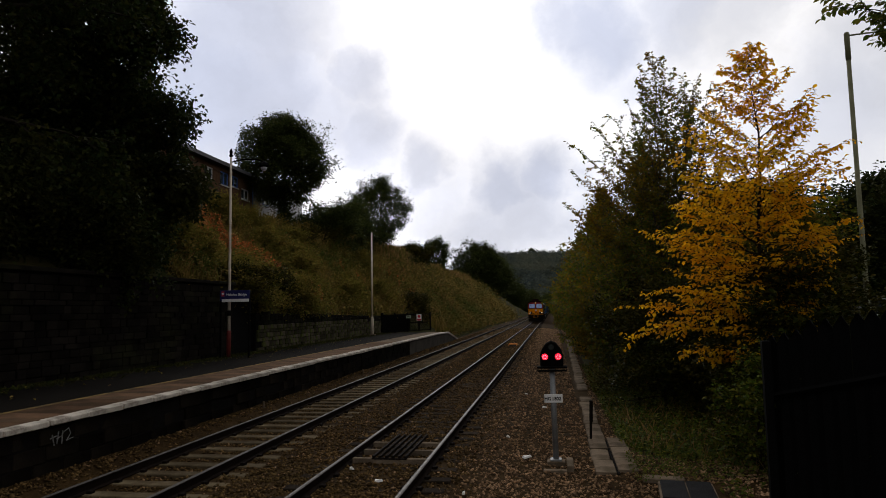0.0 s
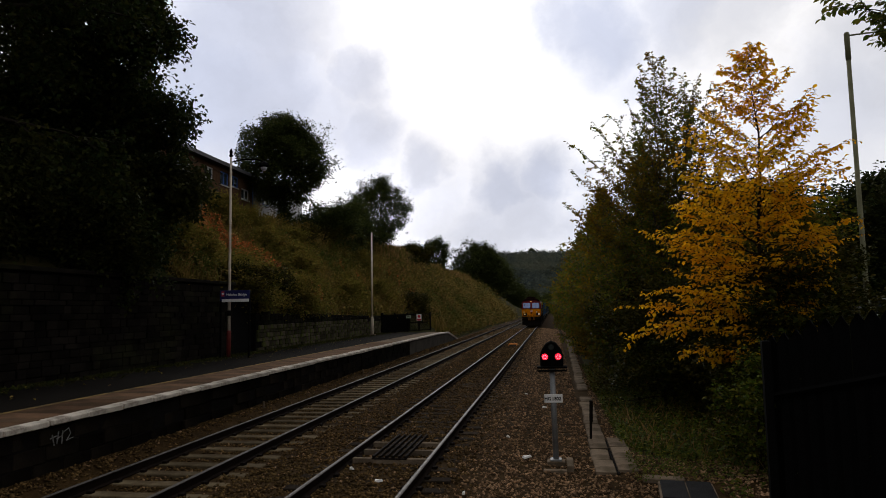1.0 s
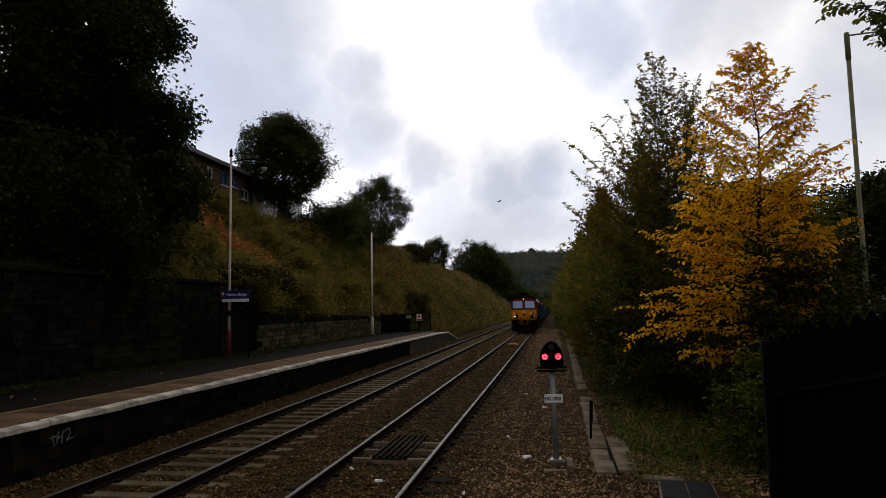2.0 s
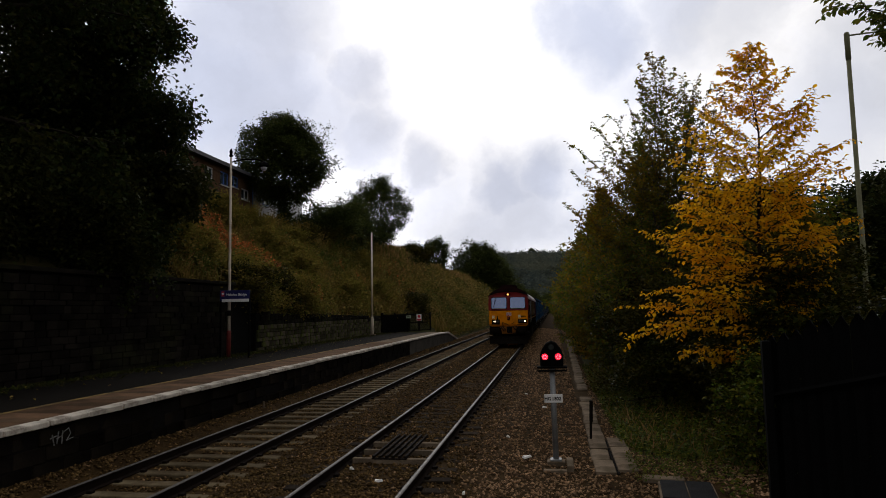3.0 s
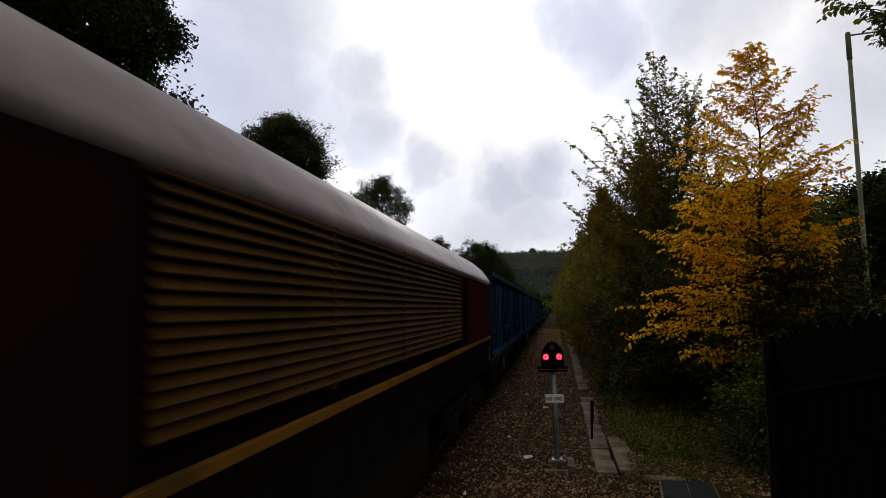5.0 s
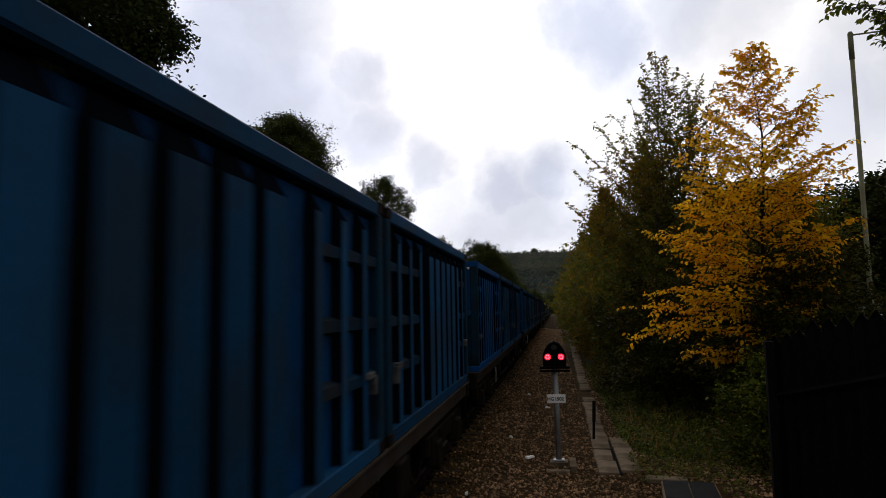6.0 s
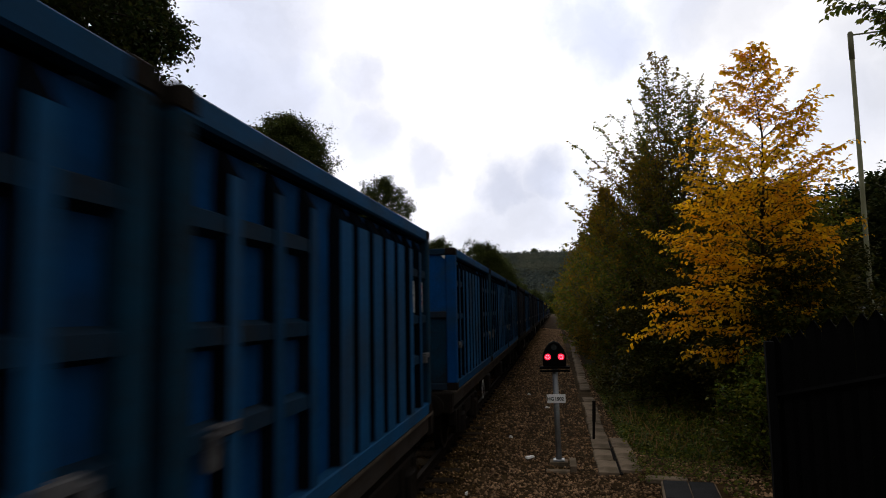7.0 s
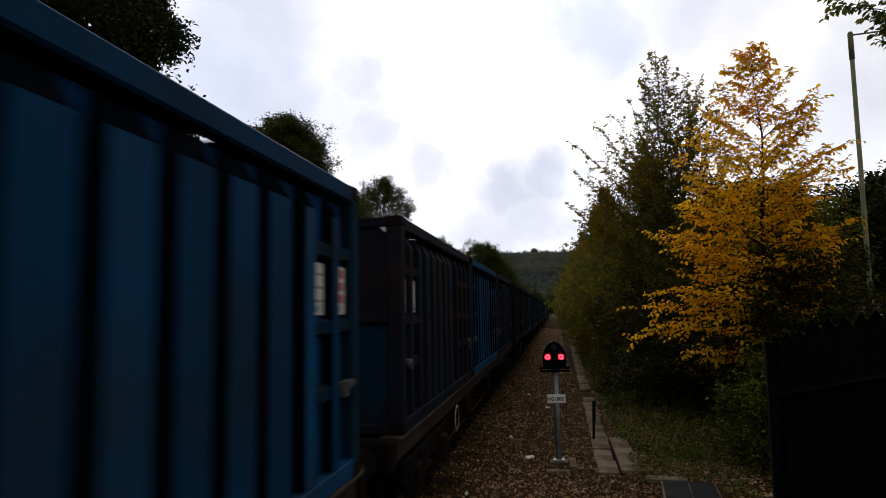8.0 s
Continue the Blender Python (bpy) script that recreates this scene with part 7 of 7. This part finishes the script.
# waste containers: three paint states, the last also holding the far train's shade
# Rib flanks: shade between the ribs and grime, both put into the colour.
M_RIBSIDE = mat("shaded_sooty_rib_side", (0.0022, 0.005, 0.010), (0.003, 0.0035, 0.005), 0.8, 1.3, bump=0.12, fine=25, spec=0.0, dirt=(0.006, 0.006, 0.007), dirt_scale=1.2, dirt_amt=0.7)
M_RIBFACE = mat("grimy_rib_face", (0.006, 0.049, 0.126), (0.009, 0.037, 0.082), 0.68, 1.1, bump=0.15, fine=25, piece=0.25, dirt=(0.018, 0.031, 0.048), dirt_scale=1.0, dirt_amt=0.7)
CB = [mat("container_blue", (0.003, 0.052, 0.185), (0.003, 0.038, 0.13), 0.66, 1.3, bump=0.12, fine=25, piece=0.15, dirt=(0.016, 0.040, 0.075), dirt_scale=1.1, dirt_amt=0.75),
      mat("container_worn_blue", (0.005, 0.024, 0.052), (0.010, 0.018, 0.030), 0.68, 1.1, bump=0.2, fine=25, piece=0.15, dirt=(0.020, 0.021, 0.022), dirt_scale=1.0, dirt_amt=0.8),
      mat("container_shaded_grimy_teal", (0.009, 0.015, 0.026), (0.012, 0.011, 0.016), 0.7, 1.0, bump=0.2, fine=25, piece=0.15, dirt=(0.020, 0.013, 0.012), dirt_scale=0.9, dirt_amt=0.9)]
CP = [mat("container_panel_blue", (0.003, 0.044, 0.17), (0.003, 0.032, 0.12), 0.66, 1.3, bump=0.12, fine=25, dirt=(0.016, 0.022, 0.04), dirt_scale=1.4, dirt_amt=0.6),
      mat("container_panel_navy", (0.003, 0.045, 0.150), (0.003, 0.032, 0.100), 0.65, 1.1, bump=0.15, fine=25, dirt=(0.012, 0.020, 0.034), dirt_scale=1.2, dirt_amt=0.6),
      mat("container_panel_shaded_grime", (0.005, 0.009, 0.018), (0.005, 0.006, 0.010), 0.7, 1.0, bump=0.2, fine=25, dirt=(0.014, 0.010, 0.010), dirt_scale=1.1, dirt_amt=0.85)]
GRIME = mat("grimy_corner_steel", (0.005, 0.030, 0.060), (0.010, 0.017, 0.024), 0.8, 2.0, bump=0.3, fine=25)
CL, CW, CZ0, CZ1 = 6.06, 1.24, 1.16, 3.58


def container(tone, bright_end, label):
    """Ribbed open-topped waste container; local y runs from its front end, bays of two and three panels at its ends."""
    c = thing("waste_container", label, "container", pose(0, 0, 0), "waste containers of the train")
    fm, pm = CB[tone], CP[tone]
    em = CB[0] if tone < 2 else fm
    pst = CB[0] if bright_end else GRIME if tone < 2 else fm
    for s in (-1, 1):
        X0, X1 = s * (CW - 0.125), s * (CW - 0.10)
        part("side_panel", Mesh().box(min(X0, X1), max(X0, X1), 0.1, CL - 0.1, CZ0 + 0.1, CZ1 - 0.182), pm, c)
        part("top_rail", Mesh().box(min(s * (CW - 0.12), s * CW), max(s * (CW - 0.12), s * CW), 0.02, CL - 0.02, CZ1 - 0.15, CZ1, 0.025), M_RIBFACE if tone == 1 else fm, c, "dented top rail")
        part("bottom_rail", Mesh().box(min(s * (CW - 0.13), s * CW), max(s * (CW - 0.13), s * CW), 0.02, CL - 0.02, CZ0, CZ0 + 0.15, 0.02), M_RIBFACE if tone == 1 else fm, c)
        ys = [0.58, 1.11] + [1.62 + 0.485 * k for k in range(5)] + [4.30, 4.88, 5.46]
        for k, y in enumerate(ys):
            w = 0.20 if 1 < k < 7 else 0.115 if k == 1 else 0.09
            xi, xo = s * (CW - 0.101), s * (CW - 0.012)
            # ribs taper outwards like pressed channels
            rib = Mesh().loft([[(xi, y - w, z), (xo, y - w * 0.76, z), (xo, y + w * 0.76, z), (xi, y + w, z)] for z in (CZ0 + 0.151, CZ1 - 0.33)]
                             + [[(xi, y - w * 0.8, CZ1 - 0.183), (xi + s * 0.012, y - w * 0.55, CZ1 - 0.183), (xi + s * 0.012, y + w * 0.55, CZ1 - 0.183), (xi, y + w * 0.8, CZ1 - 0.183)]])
            # Flanks get the near-black tone that holds their shade; faces stay blue.
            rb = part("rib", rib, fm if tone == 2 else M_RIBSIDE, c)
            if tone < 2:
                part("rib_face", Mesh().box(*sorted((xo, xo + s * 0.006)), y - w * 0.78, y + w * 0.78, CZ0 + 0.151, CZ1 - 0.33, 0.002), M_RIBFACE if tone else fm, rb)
        for z in (1.90, 2.40, 2.98):
            for y0, y1 in ((0.15, 1.11), (4.30, CL - 0.15)):
                xi, xo = s * (CW - 0.101), s * (CW - 0.022)
                part("cross_rail", Mesh().loft([[(xi, y, z - 0.075), (xo, y, z - 0.045), (xo, y, z + 0.045), (xi, y, z + 0.075)] for y in (y0, y1)]), fm, c)
        for y, red in ((0.20, True), (0.71, False)):
            l = part("notice", Mesh().box(*sorted((s * (CW - 0.0995), s * (CW - 0.062))), y, y + 0.26, 2.49, 2.88, 0.001), M_LABEL, c, "white notice plate")
            for k in range(3):
                part("print_bar", Mesh().box(*sorted((s * (CW - 0.0615), s * (CW - 0.059))), y + 0.03, y + (0.225 if red else 0.15 + 0.03 * k), 2.785 - k * 0.10, 2.85 - k * 0.10 - (0 if red else 0.045)), M_PINK if red else M_GREYPRINT, l)
            part("blue_patch", Mesh().box(*sorted((s * (CW - 0.0615), s * (CW - 0.059))), y + 0.13, y + 0.23, 2.515, 2.56), M_BLUEPRINT, l)
        part("latch", Mesh().box(*sorted((s * (CW - 0.05), s * (CW + 0.02))), 0.18, 0.42, 1.90, 1.96, 0.01).box(*sorted((s * (CW - 0.05), s * (CW + 0.03))), 0.36, 0.44, 1.84, 1.94, 0.01), M_LATCH, c, "worn bare-metal latch")
        part("latch", Mesh().box(*sorted((s * (CW - 0.05), s * (CW + 0.02))), CL - 0.62, CL - 0.38, 1.90, 1.96, 0.01).box(*sorted((s * (CW - 0.04), s * (CW + 0.03))), CL - 0.4, CL - 0.33, 1.75, 1.93, 0.01), M_LATCH, c, "worn bare-metal latch")
        for y in (0.0, CL - 0.18):
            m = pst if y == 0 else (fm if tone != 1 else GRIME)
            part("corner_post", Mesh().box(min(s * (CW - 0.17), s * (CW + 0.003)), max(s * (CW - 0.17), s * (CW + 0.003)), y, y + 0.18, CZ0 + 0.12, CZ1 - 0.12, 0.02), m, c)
            for z in (CZ0, CZ1 - 0.12):
                part("corner_casting", Mesh().box(min(s * (CW - 0.18), s * (CW + 0.008)), max(s * (CW - 0.18), s * (CW + 0.008)), y - 0.005, y + 0.185, z - 0.001, z + 0.122, 0.015), M_DARKIRON if tone else fm, c)
    for y0, y1, m in ((0.05, 0.08, em), (CL - 0.08, CL - 0.05, pm)):
        part("end_panel", Mesh().box(-CW + 0.12, CW - 0.12, y0, y1, 2.43, CZ1 - 0.12), m, c)
        part("lower_end_panel", Mesh().box(-CW + 0.12, CW - 0.12, y0, y1, CZ0 + 0.1, 2.428), GRIME, c, "darker lower end panel")
    for z in (CZ0, 2.38, CZ1 - 0.12):
        part("end_rail", Mesh().box(-CW + 0.16, CW - 0.16, 0.0, 0.07, z, z + 0.11, 0.015), fm, c)
        part("end_rail", Mesh().box(-CW + 0.16, CW - 0.16, CL - 0.07, CL, z, z + 0.11, 0.015), fm, c)
    for x in (-0.53, 0.53):
        part("end_rib", Mesh().loft([[(x - 0.09, 0.052, z), (x - 0.055, -0.012, z), (x + 0.055, -0.012, z), (x + 0.09, 0.052, z)] for z in (CZ0 + 0.1, CZ1 - 0.12)]), em, c)
        part("end_rib", Mesh().loft([[(x - 0.09, CL - 0.052, z), (x - 0.055, CL + 0.012, z), (x + 0.055, CL + 0.012, z), (x + 0.09, CL - 0.052, z)] for z in (CZ0 + 0.1, CZ1 - 0.12)]), fm, c)
    part("torn_flap", Mesh().add([(CW - 0.245, 0.0, CZ1 - 0.13), (CW - 0.17, -0.01, CZ1 - 0.13), (CW - 0.18, -0.02, CZ1 - 0.19)], [(0, 1, 2)]), M_LABEL, c, "loose pale netting corner")
    for y0, y1 in ((0.09, 1.98), (2.13, 4.5), (4.62, CL - 0.09)):
        m_ = Mesh().loft([[(-CW + 0.13, y, CZ1 - 0.05), (0, y, CZ1 - 0.12 - 0.03 * math.sin(y * 5)), (CW - 0.13, y, CZ1 - 0.05), (CW - 0.13, y, CZ1 - 0.04), (0, y, CZ1 - 0.11 - 0.03 * math.sin(y * 5)), (-CW + 0.13, y, CZ1 - 0.04)] for y in [y0 + (y1 - y0) * q / 5 for q in range(6)]])
        part("cover_net", m_, M_RUBBER, c, "dark sagging cover net")
    part("floor", Mesh().box(-CW + 0.1, CW - 0.1, 0.05, CL - 0.05, CZ0 + 0.02, CZ0 + 0.1), M_DARKIRON, c)
    part("load", Mesh().loft([[(-1.1, y, 1.3), (1.1, y, 1.3), (1.1, y, 3.15 + 0.1 * math.sin(y * 3)), (0.3, y, 3.25 + 0.1 * math.sin(y * 2)), (-1.1, y, 3.12)] for y in (0.15, 1.2, 2.4, 3.6, 4.8, 5.9)]), M_DARKIRON, c, "dark compacted load")
    return c


def flat_wagon():
    w = thing("container_wagon", "grimy four-axle container flat wagon", "wagon", pose(0, 0, 0), "wagons of the train")
    n = 18.5
    for s in (-1, 1):
        x0, x1 = sorted((s * 1.06, s * 1.17))
        part("sole_bar", Mesh().box(x0, x1, -0.1, n + 0.1, 0.88, 1.14, 0.012), mat("wagon_grey", (0.045, 0.039, 0.035), (0.025, 0.021, 0.018), 0.8, 1.5, bump=0.3, dirt=(0.03, 0.02, 0.014), dirt_scale=0.9, dirt_amt=0.8), w, "dusty grey sole bar")
        x0, x1 = sorted((s * 1.0, s * 1.24))
        part("top_flange", Mesh().box(x0, x1, -0.1, n + 0.1, 1.12, 1.158, 0.006), mat("dusty_flange", (0.075, 0.062, 0.05), (0.04, 0.033, 0.027), 0.9, 2, bump=0.3), w, "dusty brown flange")
        for y in (5.2, 9.0, 12.9):
            part("brake_gear", Mesh().box(x0, x1, y, y + 0.5, 0.5, 0.9, 0.03).tube([(s * 1.14, y + 0.25, 0.72), (s * 1.2, y + 0.25, 0.72)], 0.14, 12), M_DARKIRON, w)
        part("hand_wheel", Mesh().loft([[(s * 1.24 + r2 * math.cos(b) * 0.3, 3.9 + (0.2 + r2 * math.sin(b)) * math.cos(a * 0.524), 0.72 + (0.2 + r2 * math.sin(b)) * math.sin(a * 0.524)) for a in range(12)] for r2, b in ((0.02, 0), (0.02, 1.57), (0.02, 3.14), (0.02, 4.71))], False), M_LABEL, w, "white-painted brake hand wheel")
    part("deck", Mesh().box(-1.0, 1.0, 0, n, 0.95, 1.1), M_DARKIRON, w)
    part("centre_sill", Mesh().box(-0.3, 0.3, -0.75, n + 0.75, 0.7, 1.0, 0.02), M_DARKIRON, w)
    for y, d in ((-0.1, -1), (n + 0.1, 1)):
        part("headstock", Mesh().box(-1.2, 1.2, min(y, y + d * 0.25), max(y, y + d * 0.25), 0.82, 1.16, 0.03), M_DARKIRON, w)
        for s in (-1, 1):
            b = part("buffer", Mesh().tube([(s * 0.87, y + d * 0.2, 1.0), (s * 0.87, y + d * 0.62, 1.0)], 0.10, 10), M_DARKIRON, w)
            part("buffer_head", Mesh().loft([ring(s * 0.87, 1.0, 0.26 * q, 0.19 * q, y + d * k) for q, k in ((1, 0.60), (1, 0.64), (0.7, 0.66))]), M_DARKIRON, b)
        part("coupling", Mesh().tube([(0, y + d * 0.2, 0.95), (0, y + d * 0.55, 0.9), (0, y + d * 0.85, 0.95)], 0.05, 6), M_DARKIRON, w)
        part("air_hose", Mesh().tube([(0.35, y + d * 0.2, 0.9), (0.35, y + d * 0.5, 0.6), (0.3, y + d * 0.8, 0.62)], 0.03, 6), M_RUBBER, w)
    for y in (2.0, 16.5):
        bogie_frame(w, y, (-0.95, 0.95), 0.46, 1.5)
        for a in (-0.95, 0.95):
            wheelset(w, 0, y + a, 0.46)
    return w


def bird():
    b = thing("bird", "dark bird flying over the cutting", "bird", pose(0, 95, 20))
    part("body", Mesh().tube([(0, -0.2, 0), (0, -0.12, 0.01), (0, 0.0, 0.0), (0, 0.12, 0.0), (0, 0.24, 0.01)], [0.015, 0.05, 0.065, 0.045, 0.012], 8), M_BLACK, b, "", True)
    part("tail", Mesh().loft([[(-0.02, 0.2, 0), (0.02, 0.2, 0), (0.02, 0.2, 0.012), (-0.02, 0.2, 0.012)], [(-0.07, 0.36, 0), (0.07, 0.36, 0), (0.07, 0.36, 0.006), (-0.07, 0.36, 0.006)]]), M_BLACK, b)
    wings = []
    for s in (-1, 1):
        wings.append((part("wing", Mesh().loft([[(s * x, y0, 0), (s * x, y1, 0), (s * x, y1, 0.012), (s * x, y0, 0.02)] for x, y0, y1 in ((0.0, -0.1, 0.1), (0.18, -0.14, 0.08), (0.36, -0.06, 0.08), (0.5, 0.06, 0.1))]), M_BLACK, b, at=pose(s * 0.04, 0, 0.02)), s))
    return b, wings


BIRD_WAY = (
    (0.0, (-33.42, 100.0, 13.51)),
    (0.5, (-26.85, 95.0, 13.83)),
    (1.0, (-20.04, 90.0, 13.44)),
    (1.1, (-18.76, 89.0, 13.44)),
    (1.2, (-17.51, 88.0, 13.44)),
    (1.3, (-16.13, 87.0, 13.42)),
    (1.4, (-14.78, 86.0, 13.64)),
    (1.5, (-13.38, 85.0, 13.99)),
    (1.6, (-11.94, 84.0, 14.1)),
    (1.7, (-10.46, 83.0, 14.5)),
    (2.2, (-3.15, 80.0, 16.45)),
    (2.8, (6.04, 80.0, 17.07)),
    (4.0, (17.8, 120.0, 20.84)),
    (8.0, (59.55, 320.0, 34.69)),
)


def motions():
    """Train at steady speed along its track; wheels turn about their axles."""
    times = [0.1 * k for k in range(81)]
    loco, spin = locomotive()
    vehicles = [(loco, 0.0, 0)]
    wagon0 = flat_wagon()
    protos = [container(1, True, "blue ribbed waste container with a brighter repainted end"),
              container(1, False, "faded blue ribbed waste container with rust stains"),
              container(2, False, "grimy dark teal ribbed waste container, far shade in its colour"),
              container(0, False, "bright blue ribbed waste container with grimy corner posts")]
    # Rear wagons mostly take the grimy tone, which stands in for tree shade.
    order = ((1, 1, 1), (3, 1, 1), (0, 1, 1), (2, 1, 2), (2, 2, 1), (2, 2, 2), (1, 2, 2), (2, 2, 2), (2, 1, 2), (2, 2, 2), (2, 1, 2), (2, 2, 2))
    used = set()
    for k in range(12):
        u = (22.41, 42.71, 63.52)[k] if k < 3 else 83.61 + 20.4 * (k - 3)
        w = wagon0 if k == 0 else copy_thing(wagon0, pose(0, 0, 0))
        vehicles.append((w, u, 0))
        for j in range(3):
            q = order[k][j]
            c = protos[q] if q not in used else copy_thing(protos[q], pose(0, 0, 0))
            used.add(q)
            back = j == 2 or (k == 2 and j == 1)
            vehicles.append((c, u + j * 6.21 + (CL if back else 0), 180 if back else 0))
        spin += [o for o in w.children if o.name.startswith("wheelset")]
    for ob, u, turned in vehicles:
        walk(ob, [(t, pose(TC, FRONT0 + u - SPEED * t, 0, 0, 0, turned)) for t in times])
    flyer, wings = bird()
    walk(flyer, [(t, pose(*p, 0, 0, 120)) for t, p in BIRD_WAY])
    for o, s in wings:
        walk(o, [(0.1 * k, pose(s * 0.04, 0, 0.02, 0, -s * (30 * math.sin(k * 2.2) + 12), 0)) for k in range(81)])
    for o in spin:
        y, r = o.location.y, o.location.z
        step = min(math.degrees(SPEED / FPS / r), 89.0)
        walk(o, [(k / FPS, pose(0, y, r, step * k)) for k in range(241)])


motions()
